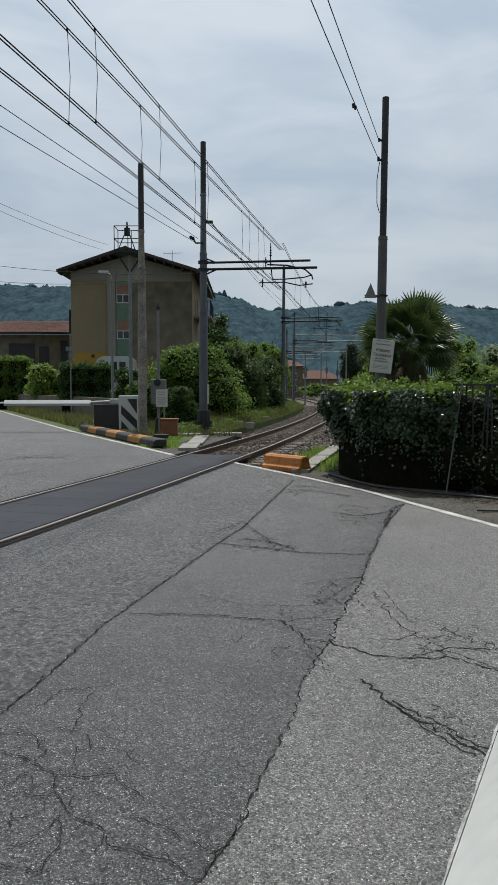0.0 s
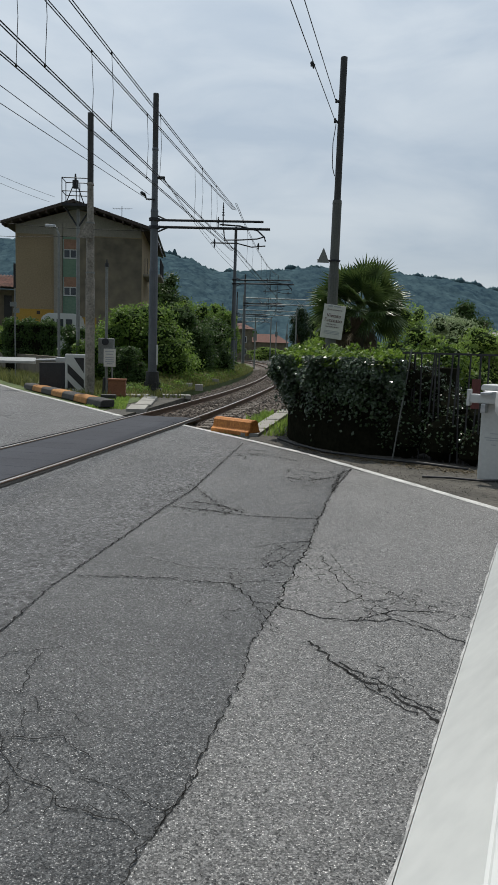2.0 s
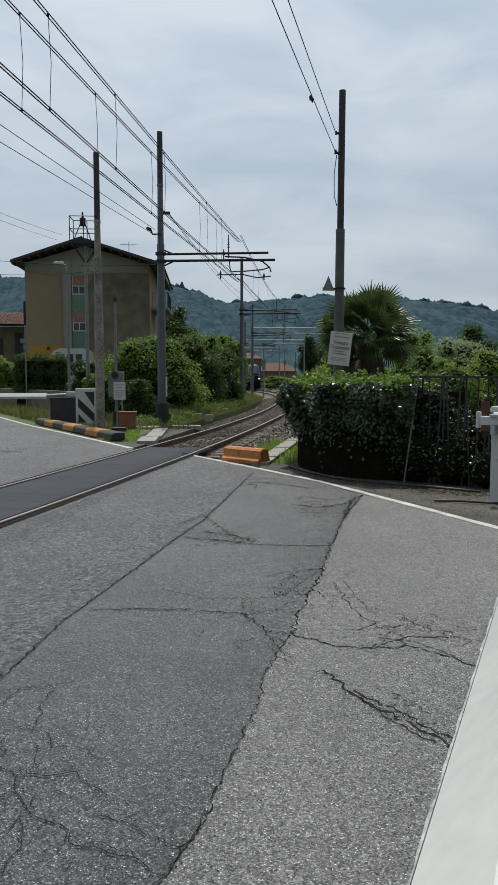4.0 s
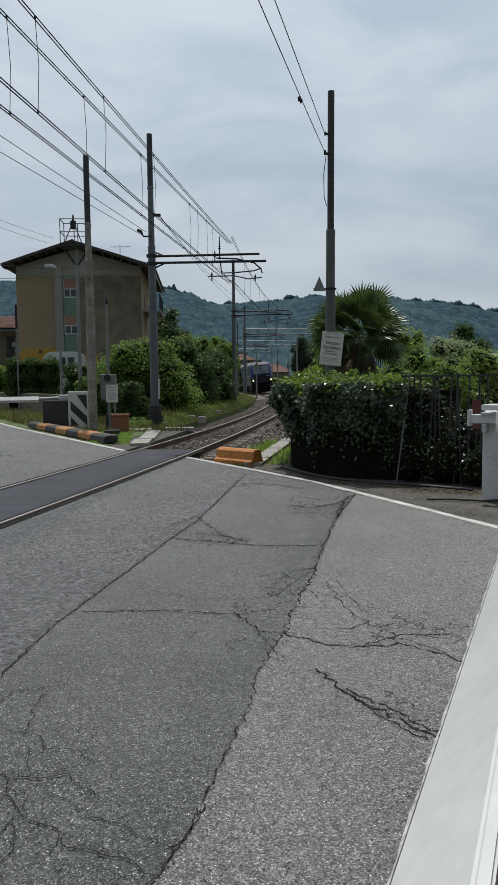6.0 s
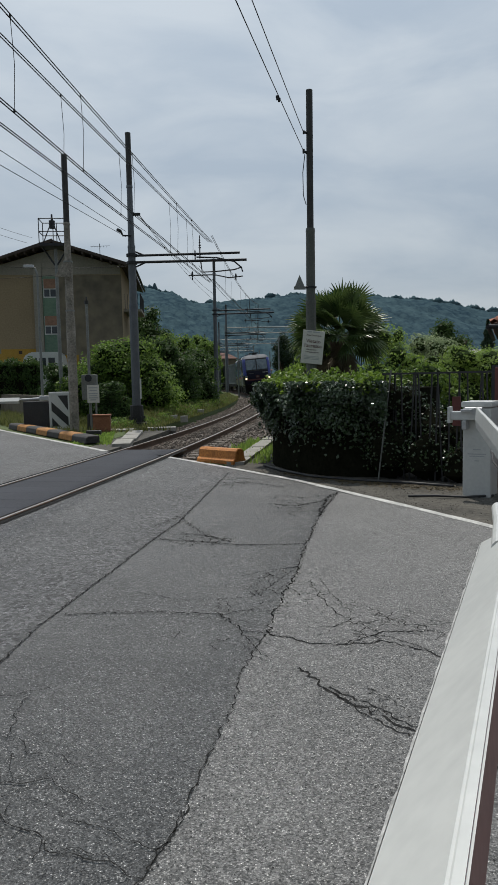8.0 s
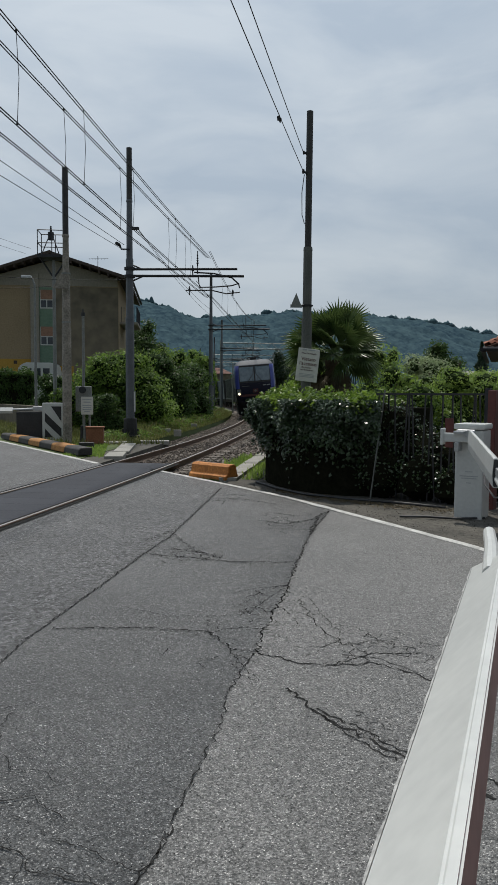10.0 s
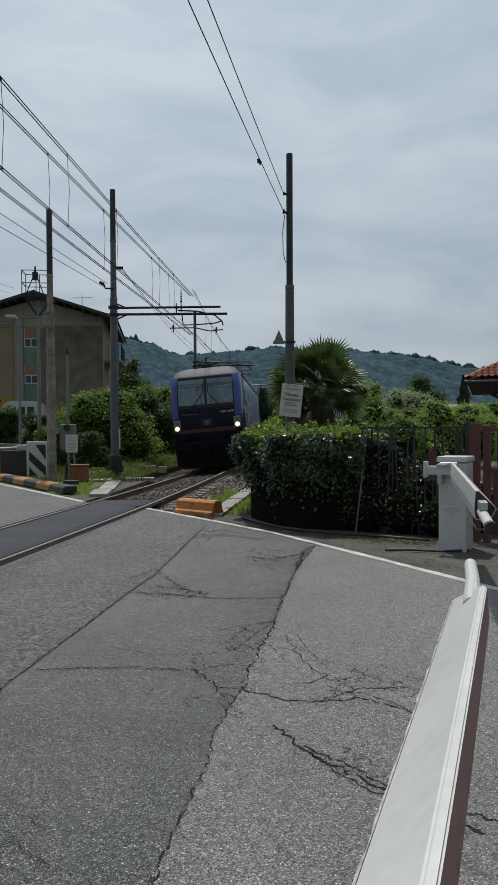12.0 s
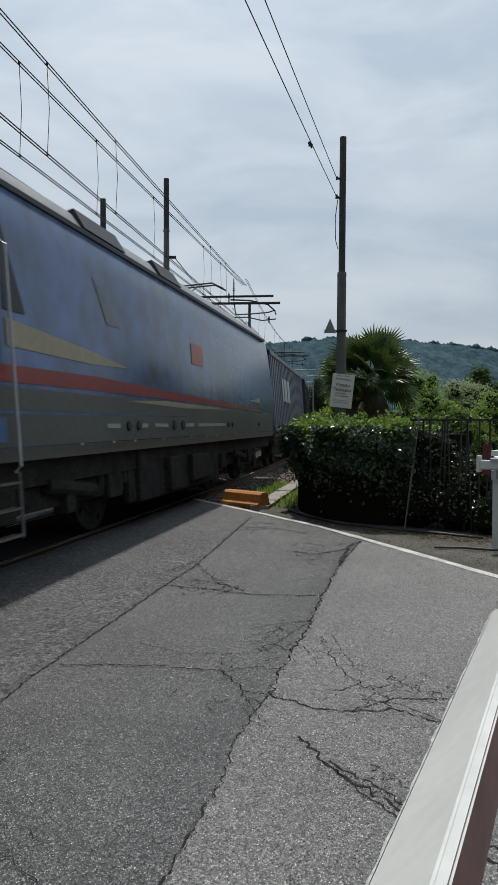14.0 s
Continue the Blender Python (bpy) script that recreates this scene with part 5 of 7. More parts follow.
pipe([(0.2, -0.32, 2.95), (0.35, -0.2, 2.65), (0.75, 0.7, 2.45), (0.75, 0.75, 0.0)], 0.05, 8, bm)
part("gutter", bm, M_STEEL, villa, "dark metal gutter and downpipe")


def far_house(x, y, w, d, h, ridge, wall, roof, label):
    ob = thing("distant_house", pose(x, y, -0.3), label, "house")
    part("wall", box(-w / 2, w / 2, 0, d, 0, h), wall, ob)
    bm = slab([(-w / 2 - 0.4, -0.4), (w / 2 + 0.4, -0.4), (w / 2 + 0.4, d + 0.4), (-w / 2 - 0.4, d + 0.4)], h, h + ridge)
    for v in bm.verts:
        if v.co.z > h + 0.01:
            v.co.x *= 0.45
            v.co.y = d / 2 + (v.co.y - d / 2) * 0.1
    part("roof", bm, roof, ob)
    k = max(2, int(w / 2.2))
    for i in range(k):
        xx = -w / 2 + (i + 0.5) * w / k
        for z in ([h * 0.3, h * 0.68] if h > 5 else [h * 0.45]):
            wd = part("window", box(xx - 0.45, xx + 0.45, -0.06, 0.05, z - 0.6, z + 0.6), M_WHITE, ob)
            part("pane", box(xx - 0.36, xx + 0.36, -0.075, -0.06, z - 0.5, z + 0.5), M_GLASS, wd)
    return ob


far_house(15.5, 160, 8.5, 8, 4.0, 1.9, M_OCHRE2, M_TILEDK, "distant pale house with a red tile roof")
far_house(7.0, 135, 6.0, 8, 6.0, 1.2, M_OCHRE2, M_TILEDK, "distant pale house behind the bushes")
far_house(86.0, 205, 30.0, 10, 8.5, 1.2, M_BEIGE, M_CONC, "distant long pale building with rows of windows")

# ---------------------------------------------------------------- barriers
PROFILE = [(-0.10, -0.02), (0.018, 0.10), (0.040, 0.10), (0.048, -0.02), (0.04, -0.10), (-0.06, -0.10)]


def boom_piece(name, p, q, scale, parent, m, label="", end_cut=0.0):
    """A hollow pressed-sheet boom between two points, in the space of its parent."""
    p, q = Vector(p), Vector(q)
    yaw = math.atan2(-(q - p).x, (q - p).y)
    pitch = math.atan2((q - p).z, math.hypot((q - p).x, (q - p).y))
    bm = prism([(u * scale, v * scale) for u, v in PROFILE], (q - p).length)
    if end_cut:
        for v in bm.verts:
            if v.co.y > 0.1 and v.co.x < 0.03 * scale:
                v.co.y += end_cut * (0.03 * scale - v.co.x) / (0.13 * scale)
    bmesh.ops.bevel(bm, geom=[e for e in bm.edges if abs(e.verts[0].co.y - e.verts[1].co.y) > 0.2], offset=0.004, segments=2, affect="EDGES")
    for f in bm.faces:
        f.material_index = 1 if f.normal.x > 0.9 else 0
    ob = part(name, bm, [M_WHITE, m], parent, label)
    ob.matrix_local = Matrix.Translation(p) @ Euler((pitch, 0, yaw)).to_matrix().to_4x4()
    return ob


bar = thing("barrier", pose(3.9, 9.3, 0, 0, 0, -36), "white level crossing barrier with a snapped boom beside a maroon gate", "level crossing barrier")
inv = bar.matrix_world.inverted()


def bl(x, y, z):
    return inv @ Vector((x, y, z))


part("cabinet", box(-0.17, 0.20, -0.05, 0.4, -0.02, 1.18, 0.025), M_WHITE, bar, "white steel drive cabinet")
part("cabinet_lid", box(-0.19, 0.22, -0.07, 0.42, 1.185, 1.265, 0.025), M_WHITE, bar, "white lid")
bm = bmesh.new()
for z, w in ((0.62, 0.05), (0.56, 0.12), (0.53, 0.10), (0.47, 0.03)):
    box(0.02 - w, 0.02 + w, -0.053, -0.0505, z, z + 0.012, 0, bm)
part("cabinet_print", bm, M_INKPALE, bar, "small grey print bars")
part("counterweight", box(-0.32, 0.1, -0.16, -0.06, 1.02, 1.14, 0.02), M_WHITE, bar, "white pivot bracket")
part("bracket_tab", box(-0.34, -0.30, -0.18, -0.04, 0.98, 1.20, 0.012), M_WHITE, bar)
bm = tube((0.02, -0.2, 1.14), (0.02, -0.03, 1.14), 0.045, 0.045, 12)
tube((-0.12, -0.12, 1.16), (0.1, -0.12, 1.16), 0.03, 0.03, 8, bm)
box(-0.16, 0.06, -0.2, -0.02, 1.13, 1.17, 0.01, bm)
box(-0.14, -0.08, -0.22, -0.05, 0.9, 1.02, 0.01, bm)
part("pivot", bm, M_ALU, bar, "bare metal pivot clamp")
A0, A1 = bl(3.72, 8.75, 1.08), bl(2.78, 5.95, 0.965)
stub_arm = boom_piece("boom_root", A0, A1, 1.28, bar, M_WHITE, "white sheet-steel boom root with an open end")
d = (A1 - A0).normalized()
# solid black cap stands in for the shade inside the hollow end
boom_piece("hollow_end_shade", A0 + (A1 - A0) * 0.9, A1 + d * 0.004, 1.18, bar, M_BLACK, "black cap coloured as the shade in the open end").data.materials[0] = M_BLACK
bm = box(-0.035, 0.035, -0.05, 0.16, -0.02, 0.05, 0.008)
clampm = Matrix.Translation(A1 + d * 0.02) @ (-d).to_track_quat("-Y", "Z").to_matrix().to_4x4()
bmesh.ops.transform(bm, matrix=clampm, verts=bm.verts)
part("clamp_plate", bm, M_ALU, bar)
side_ = Vector((0, 0, -0.05))
bm = tube(A1 - d * 0.05 + side_, A1 + d * 0.62 + side_ * 1.6, 0.042, 0.042, 14)
part("stub_pipe", bm, M_WHITE, bar, "white snapped pipe stub")
part("stub_end", tube(A1 + d * 0.62 + side_ * 1.6, A1 + d * 0.70 + side_ * 1.6, 0.05, 0.05, 14), M_BLACK, bar, "black plug of the pipe")
cab = [A1 - d * 0.9 + Vector((-0.05, 0, -0.12)), A1 - d * 0.4 + Vector((-0.08, 0, -0.17)), A1 - d * 0.05 + Vector((-0.03, 0, -0.22)), A1 + d * 0.4 + Vector((0, 0, -0.14)), A1 + d * 0.65 + Vector((0, 0, -0.1))]
part("cable", pipe(cab, 0.009, 6), M_BLACK, bar, "thin loose cable under the boom")

# the long boom reaches past the viewer
BD, BN = Vector((0.452, 0.892, 0)), Vector((0.892, -0.452, 0))


def along(s, n, z):
    p = BD * s + BN * (n - 0.085)
    return bl(p.x, p.y, z)


boom = boom_piece("boom", along(-2.2, 0, 0.95), along(2.74, 0, 0.95), 1.0, bar, M_BOOMRED, "white boom with a faded red side", 0.30)
rng = np.random.default_rng(11)
vs, fs = [], []
for i in range(200):
    s = -2.2 + i * 0.0262
    wv = 0.002 * math.sin(s * 31) + 0.0015 * math.sin(s * 57 + 1) + rng.normal() * 0.0012
    for u, v in ((-0.0985, -0.017), (-0.1035 - wv * 0.6, -0.020), (-0.1035 - wv * 0.6, -0.027), (-0.097, -0.03)):
        vs.append(along(s, u, 0.95 + v)[:])
    if i:
        k = 4 * i
        fs += [(k - 4, k, k + 1, k - 3), (k - 3, k + 1, k + 2, k - 2), (k - 2, k + 2, k + 3, k - 1)]
raw("edge_strip", vs, fs, M_EDGE, bar, "perished wavy rubber edge strip")
bm = tube(along(2.7, -0.01, 0.985), along(3.15, -0.03, 0.99), 0.034, 0.030, 12)
tube(along(3.15, -0.03, 0.99), along(3.55, -0.06, 0.985), 0.030, 0.028, 12, bm)
part("boom_pipe", bm, M_WHITE, bar, "white bent pipe at the boom's end")
lb = thing("barrier", pose(-4.3, 26.3, 0), "white level crossing barrier with a black and white striped shield", "level crossing barrier")
part("mechanism", box(-1.32, -0.42, -0.1, 0.55, -0.05, 1.0, 0.03), M_BLACK, lb, "black drive housing")
sh = part("shield", box(-0.42, 0.34, -0.14, -0.05, -0.03, 1.33, 0.05), M_WHITE, lb, "white shield with black slanting stripes")
for k in range(3):
    bm = bmesh.new()
    pts = [((-0.32, 0.1), (-0.32, 0.42), (-0.04, 0.1), (-0.04, 0.1)), ((-0.32, 0.66), (-0.32, 0.98), (0.25, 0.42), (0.25, 0.1)), ((-0.1, 1.2), (0.25, 1.2), (0.25, 0.66), (0.25, 0.66))][k]
    seen_p = list(dict.fromkeys(pts))
    f = bm.faces.new([bm.verts.new((x, -0.148, z)) for x, z in seen_p])
    r = bmesh.ops.extrude_face_region(bm, geom=[f])
    bmesh.ops.translate(bm, vec=(0, 0.006, 0), verts=[v for v in r["geom"] if isinstance(v, bmesh.types.BMVert)])
    part("stripe", bm, M_BLACK, sh, "black slanting stripe")
boom_piece("boom", (-1.45, 0.0, 1.05), (-4.55, -0.1, 1.04), 1.05, lb, M_WHITE, "white horizontal boom")
bm = tube((-1.5, 0, 1.07), (-0.3, 0, 1.12), 0.04, 0.05, 10)
box(-0.75, -0.2, -0.1, 0.1, 1.02, 1.2, 0.03, bm)
part("boom_clamp", bm, M_ALU, lb, "bare metal clamp of the boom")
bm = tube((-4.5, -0.1, 1.04), (-5.6, -0.1, 1.03), 0.035, 0.035, 10)
part("boom_pipe", bm, M_ALU, lb, "bare metal pipe joint")

# ---------------------------------------------------------------- small street things, far side
pole = thing("street_lamp", pose(-5.45, 29.0, -0.05), "pale metal street lamp with a curved head", "street lamp")
bm = tube((0, 0, -0.1), (0, 0, 5.9), 0.06, 0.04, 10)
pipe([(0, 0, 5.9), (-0.08, 0, 6.12), (-0.22, 0, 6.18)], 0.045, 8, bm)
part("post", bm, M_GREYPOLE, pole)
bm = box(-0.5, -0.12, -0.09, 0.09, 6.13, 6.25, 0.03)
part("lamp_head", bm, M_ALU, pole, "flat grey lamp head")

sir = thing("siren_mast", pose(-4.88, 30.0, -0.42), "grey mast with a caged platform and siren", "siren mast")
part("post", tube((0, 0, 0.3), (0, 0, 7.4), 0.085, 0.06, 10), M_GREYPOLE, sir)
part("platform", box(-0.55, 0.5, -0.45, 0.45, 7.45, 7.55), M_STEEL, sir, "dark platform")
for x in (-0.55, 0.0, 0.5):
    for y in (-0.43, 0.43):
        part("cage_post", tube((x, y, 7.5), (x, y, 8.5), 0.018, 0.018, 6), M_STEEL, sir)
for z in (8.0, 8.5):
    for y in (-0.43, 0.43):
        part("cage_rail", tube((-0.55, y, z), (0.5, y, z), 0.018, 0.018, 6), M_STEEL, sir)
    for x in (-0.55, 0.5):
        part("cage_rail", tube((x, -0.43, z), (x, 0.43, z), 0.018, 0.018, 6), M_STEEL, sir)
part("siren_strut", tube((-0.5, 0, 7.55), (-0.15, 0, 8.4), 0.02, 0.02, 6), M_STEEL, sir)
part("siren_strut", tube((0.25, 0, 7.55), (-0.05, 0, 8.4), 0.02, 0.02, 6), M_STEEL, sir)
bm = tube((-0.1, 0, 8.2), (-0.1, 0, 8.5), 0.12, 0.12, 10)
tube((-0.1, 0, 8.5), (-0.1, 0, 8.75), 0.05, 0.03, 8, bm)
part("siren", bm, M_STEEL, sir)
bm = tube((-0.5, 0, 7.45), (0, 0, 6.7), 0.035, 0.035, 6)
tube((0.5, 0, 7.45), (0, 0, 6.7), 0.035, 0.035, 6, bm)
part("brace", bm, M_STEEL, sir)
part("equipment_box", box(-0.3, 0.15, -0.25, -0.1, 1.2, 1.7, 0.02), M_GREYPOLE, sir)

cam_post = thing("lamp_post", pose(-3.17, 25.4, 0), "thin grey post with a black lamp on top", "post")
part("post", tube((0, 0, -0.1), (0, 0, 4.3), 0.05, 0.045, 10), M_GREYPOLE, cam_post)
bm = tube((0, 0, 4.3), (0, 0, 4.42), 0.07, 0.07, 10)
tube((0, 0, 4.42), (0, 0, 4.55), 0.03, 0.02, 8, bm)
part("lamp", bm, M_BLACK, cam_post)
part("foot", tube((0, 0, -0.05), (0, 0, 0.55), 0.14, 0.12, 10), M_BLACK, cam_post)

gb = thing("control_box", pose(-3.12, 25.1, 0), "grey control box with a horn and white notice", "control box")
part("cabinet", box(-0.27, 0.25, -0.12, 0.14, 1.05, 1.9, 0.02), M_GREYPOLE, gb)
bm = tube((-0.02, -0.26, 1.78), (-0.02, -0.1, 1.78), 0.12, 0.08, 14)
part("horn", bm, M_STEEL, gb, "round dark horn")
bm = tube((0.0, 0, -0.05), (0.0, 0, 1.1), 0.035, 0.035, 8)
tube((0.18, 0, -0.05), (0.18, 0, 1.1), 0.035, 0.035, 8, bm)
part("post", bm, M_GREYPOLE, gb)
nt = part("notice", box(-0.08, 0.32, -0.2, -0.18, 0.95, 1.55, 0.005), M_SIGN, gb, "white notice with blue-grey print")
bm = bmesh.new()
for z, w in ((1.44, 0.15), (1.35, 0.12), (1.24, 0.15), (1.17, 0.13), (1.10, 0.15), (1.03, 0.1)):
    box(0.12 - w, 0.12 + w, -0.206, -0.2005, z, z + 0.035, 0, bm)
part("print", bm, M_INKPALE, nt, "blue-grey print bars")

rb = thing("utility_box", pose(-2.66, 24.2, 0), "brick-red metal utility box on the ground", "utility box")
part("body", box(-0.28, 0.28, -0.2, 0.2, -0.03, 0.52, 0.02), M_RUSTBOX, rb)
part("lid", box(-0.30, 0.30, -0.22, 0.22, 0.52, 0.58, 0.015), M_RUSTBOX, rb)
tagged(finish("junction_box", box(-3.0, -2.55, 22.7, 23.0, -0.05, 0.14, 0.02), M_BLACK), "low black junction box on the ground", "junction box")
sp = thing("road_sign", pose(-8.1, 33.0, 0), "small grey sign panels on a thin post", "road sign")
part("post", tube((0, 0, -0.1), (0, 0, 4.0), 0.03, 0.03, 8), M_GREYPOLE, sp)
part("panel", box(-0.2, 0.08, -0.05, -0.03, 3.25, 3.45), M_GREYPOLE, sp)
part("panel", box(-0.08, 0.2, -0.05, -0.03, 2.98, 3.18), M_GREYPOLE, sp)
for px, py, hh in ((12.6, 118, 6.5), (13.6, 112, 6.0), (6.2, 80.0, 5.2)):
    o = thing("signal_post", pose(px, py, 0), "thin pale railway post in the distance", "post")
    part("post", tube((0, 0, -0.3), (0, 0, hh), 0.09, 0.07, 8), M_GREYPOLE, o)
    part("sign", box(-0.2, 0.2, -0.1, -0.06, hh - 2.4, hh - 1.6), M_GREYPOLE, o)

# low wall and hedges by the house
lw = finish("garden_wall", slab([(-20.0, 59.0), (-11.2, 42.5), (-5.8, 31.5), (-5.5, 31.6), (-10.9, 42.6), (-19.7, 59.1)], -0.05, 1.12), M_OCHRE2, label="low grey concrete garden wall under the hedges", kind="structure")
finish("terrace", slab([(-5.52, 31.65), (-10.92, 42.65), (-19.72, 59.15), (-30.0, 75.0), (-5.0, 75.0), (-3.9, 57.0), (-3.9, 44.0), (-4.6, 33.0)], -0.3, 0.8), M_TURF, label="raised garden terrace behind the wall", kind="structure")["category"] = "terrace"
lw["category"] = "wall"


def box_hedge(name, seed, x0, x1, y0, y1, z0, z1, n, size, m, label, round_=0.25):
    rng = np.random.default_rng(seed)
    ob = thing(name, pose((x0 + x1) / 2, (y0 + y1) / 2, 0), label, "hedge")
    w, d = (x1 - x0) / 2, (y1 - y0) / 2
    p = rng.uniform(-1, 1, (n, 3))
    ax = rng.choice(3, n, p=(0.18, 0.47, 0.35))
    nr = np.zeros((n, 3))
    sgn = np.where(ax == 2, 1.0, np.where(ax == 1, -1.0, np.sign(p[:, 0])))
    p[np.arange(n), ax] = sgn * rng.uniform(0.86, 1.04, n)
    nr[np.arange(n), ax] = sgn
    bump_ = 0.10 * np.sin(p[:, [0]] * 9 + seed) + 0.08 * np.sin(p[:, [2]] * 7) + 0.06 * rng.normal(size=(n, 1))
    q = p * np.array((w, d, (z1 - z0) / 2)) + nr * bump_ * 1.2
    q[:, 2] += (z0 + z1) / 2
    leaves("foliage", rng, q, nr, size, m, ob)
    # near-black box: shade inside the hedge as colour
    part("painted_inner_shade", box(-w * 0.9, w * 0.9, -d * 0.85, d * 0.9, -0.05, z1 - 0.14), M_CORE, ob)
    return ob


box_hedge("clipped_hedge", 21, -10.25, -7.5, 39.0, 40.4, 0.8, 2.75, 5200, 0.15, M_SHRUBDK, "clipped green box hedge above the garden wall")
box_hedge("clipped_hedge", 22, -19.0, -16.3, 53.5, 55.0, 0.8, 3.7, 4200, 0.2, M_SHRUB, "clipped green box hedge beside the road")
shrub("garden_shrub", 23, -13.4, 48.2, 3.0, 2.4, 2.5, 3000, 0.2, M_LIME, "loose bright green garden shrub", z=0.8)
shrub("garden_shrub", 24, -5.9, 36.0, 2.6, 1.8, 1.9, 2800, 0.15, M_SHRUBDK, "dark green garden shrub", z=0.8)


def van(x, y, w, label, z=0.0):
    ob = thing("van", pose(x, y, z), label, "van")
    bm = prism([(-w / 2, 0.35), (w / 2, 0.35), (w / 2, 1.9), (w / 2 - 0.12, 2.5), (w / 2 - 0.3, 2.62), (-w / 2 + 0.5, 2.62), (-w / 2 + 0.15, 2.4), (-w / 2, 1.6)], 1.9)
    bmesh.ops.bevel(bm, geom=list(bm.edges), offset=0.06, segments=2, affect="EDGES")
    part("body", bm, M_WHITE, ob)
    for k in range(3):
        x0 = -w / 2 + 0.5 + k * (w - 0.8) / 3
        part("window", box(x0, x0 + (w - 1.2) / 3, -0.015, 0.02, 1.7, 2.3, 0.01), M_GLASS, ob)
    for sx in (-w * 0.3, w * 0.3):
        for yy in (0.1, 1.8):
            part("wheel", tube((sx, yy - 0.1, 0.33), (sx, yy + 0.1, 0.33), 0.33, 0.33, 16), M_BLACK, ob)
    return ob


van(-7.85, 42.0, 2.3, "white camper van parked behind the hedge", 0.8)
van(-19.0, 58.0, 4.6, "white van parked behind the hedge at the road", 0.8)

# ---------------------------------------------------------------- left bushes and trees
shrub("roadside_bush", 31, -2.7, 34.0, 5.4, 4.0, 3.75, 10000, 0.16, M_SHRUB, "large leafy green bush beside the catenary mast", k=16)
shrub("roadside_bush", 32, -0.95, 41.5, 4.4, 4.0, 4.2, 7500, 0.18, M_SHRUBDK, "dark green bush on the railway verge", k=14)
shrub("roadside_bush", 33, 0.75, 47.0, 3.6, 4.0, 3.9, 5500, 0.18, M_SHRUBDK, "dark green bush near the curve", k=12)
shrub("roadside_bush", 34, -4.2, 30.0, 2.0, 1.6, 1.9, 2600, 0.13, M_SHRUB, "low green bush behind the control box")
shrub("roadside_bush", 35, -2.9, 29.6, 2.2, 1.4, 1.65, 3000, 0.12, M_SHRUBDK, "low ivy-covered bush behind the mast")
shrub("roadside_bush", 36, 1.2, 58.0, 3.4, 4.0, 4.6, 4200, 0.2, M_SHRUB, "green bush beside the curve", k=12)
shrub("roadside_bush", 37, -0.6, 52.0, 4.2, 4.5, 5.2, 5200, 0.2, M_SHRUB, "tall green bush behind the verge", k=14)
shrub("roadside_tree", 38, -2.9, 60.0, 5.0, 5.0, 7.8, 6000, 0.24, M_SHRUBDK, "dark green tree behind the bushes", "tree", k=16, trunk=True)
shrub("roadside_tree", 39, 2.0, 72.0, 4.0, 5.0, 6.2, 4500, 0.24, M_SHRUB, "green tree beside the curve", "tree", k=14, trunk=True)
shrub("roadside_tree", 40, 2.6, 96.0, 6.0, 7.0, 6.6, 4500, 0.3, M_SHRUBDK, "dark tree in the bend", "tree", k=14, trunk=True)
shrub("roadside_tree", 41, 5.0, 116.0, 4.5, 6.0, 4.6, 3200, 0.3, M_SHRUB, "green tree in the bend", "tree", k=12, trunk=True)
shrub("roadside_tree", 42, 15.0, 108.0, 4.0, 4.0, 8.6, 4500, 0.28, M_CONIFER, "dark tree behind the tracks", "tree", k=16, trunk=True)
shrub("roadside_tree", 43, 18.6, 112.0, 5.0, 5.0, 7.6, 4500, 0.3, M_SHRUBDK, "dark green tree behind the tracks", "tree", k=16, trunk=True)
shrub("roadside_bush", 44, 12.0, 128.0, 7.0, 4.0, 2.6, 2600, 0.28, M_LIME, "bright low bushes before the red-roofed house", k=12)
shrub("garden_tree", 51, 12.6, 36.0, 3.8, 3.4, 3.9, 9500, 0.13, M_OLIVE, "pale silvery-green rounded garden tree", "tree", k=16)
shrub("garden_tree", 52, 16.8, 45.0, 4.5, 4.0, 5.4, 5200, 0.22, M_SHRUBDK, "dark green garden tree", "tree", k=14)
shrub("garden_tree", 53, 12.5, 30.0, 4.6, 3.4, 3.1, 11000, 0.11, M_LIME, "bright green rounded garden bush", "bush", k=16)
shrub("garden_tree", 54, 8.0, 27.5, 3.0, 3.0, 3.7, 8000, 0.12, M_LIME, "green garden tree behind the palm", "tree", k=12)
shrub("garden_tree", 55, 17.5, 38.0, 4.4, 4.0, 3.2, 4500, 0.2, M_LIME, "bright green garden bush", "bush", k=12)
shrub("garden_tree", 56, 6.6, 34.0, 3.6, 3.6, 3.4, 3800, 0.2, M_SHRUB, "green garden tree beyond the hedge", "tree", k=12)
shrub("garden_tree", 57, 10.6, 52.0, 5.0, 4.0, 3.6, 3800, 0.24, M_SHRUBDK, "green tree beyond the hedge", "tree", k=12)
shrub("garden_tree", 58, 24.0, 50.0, 6.0, 5.0, 3.6, 3800, 0.26, M_SHRUB, "green tree beyond the gate", "tree", k=12)
con = thing("small_conifer", pose(26.0, 60.0, 0), "small dark conifer with a pointed top", "tree")
rng = np.random.default_rng(60)
n = 3200
hh = rng.uniform(0.05, 1, n) ** 0.8
aa = rng.uniform(0, 2 * math.pi, n)
rr = (1 - hh) * 1.9 * rng.uniform(0.5, 1.05, n) * (0.8 + 0.2 * np.sin(hh * 40))
leaves("crown", rng, np.stack([np.cos(aa) * rr, np.sin(aa) * rr, 0.3 + hh * 6.0], 1), np.stack([np.cos(aa), np.sin(aa), 0 * aa], 1), 0.3, M_CONIFER, con, slim=0.35)
part("trunk", tube((0, 0, -0.1), (0, 0, 5.6), 0.14, 0.03, 8), M_BARK, con)

# grass on the verges
rng = np.random.default_rng(70)


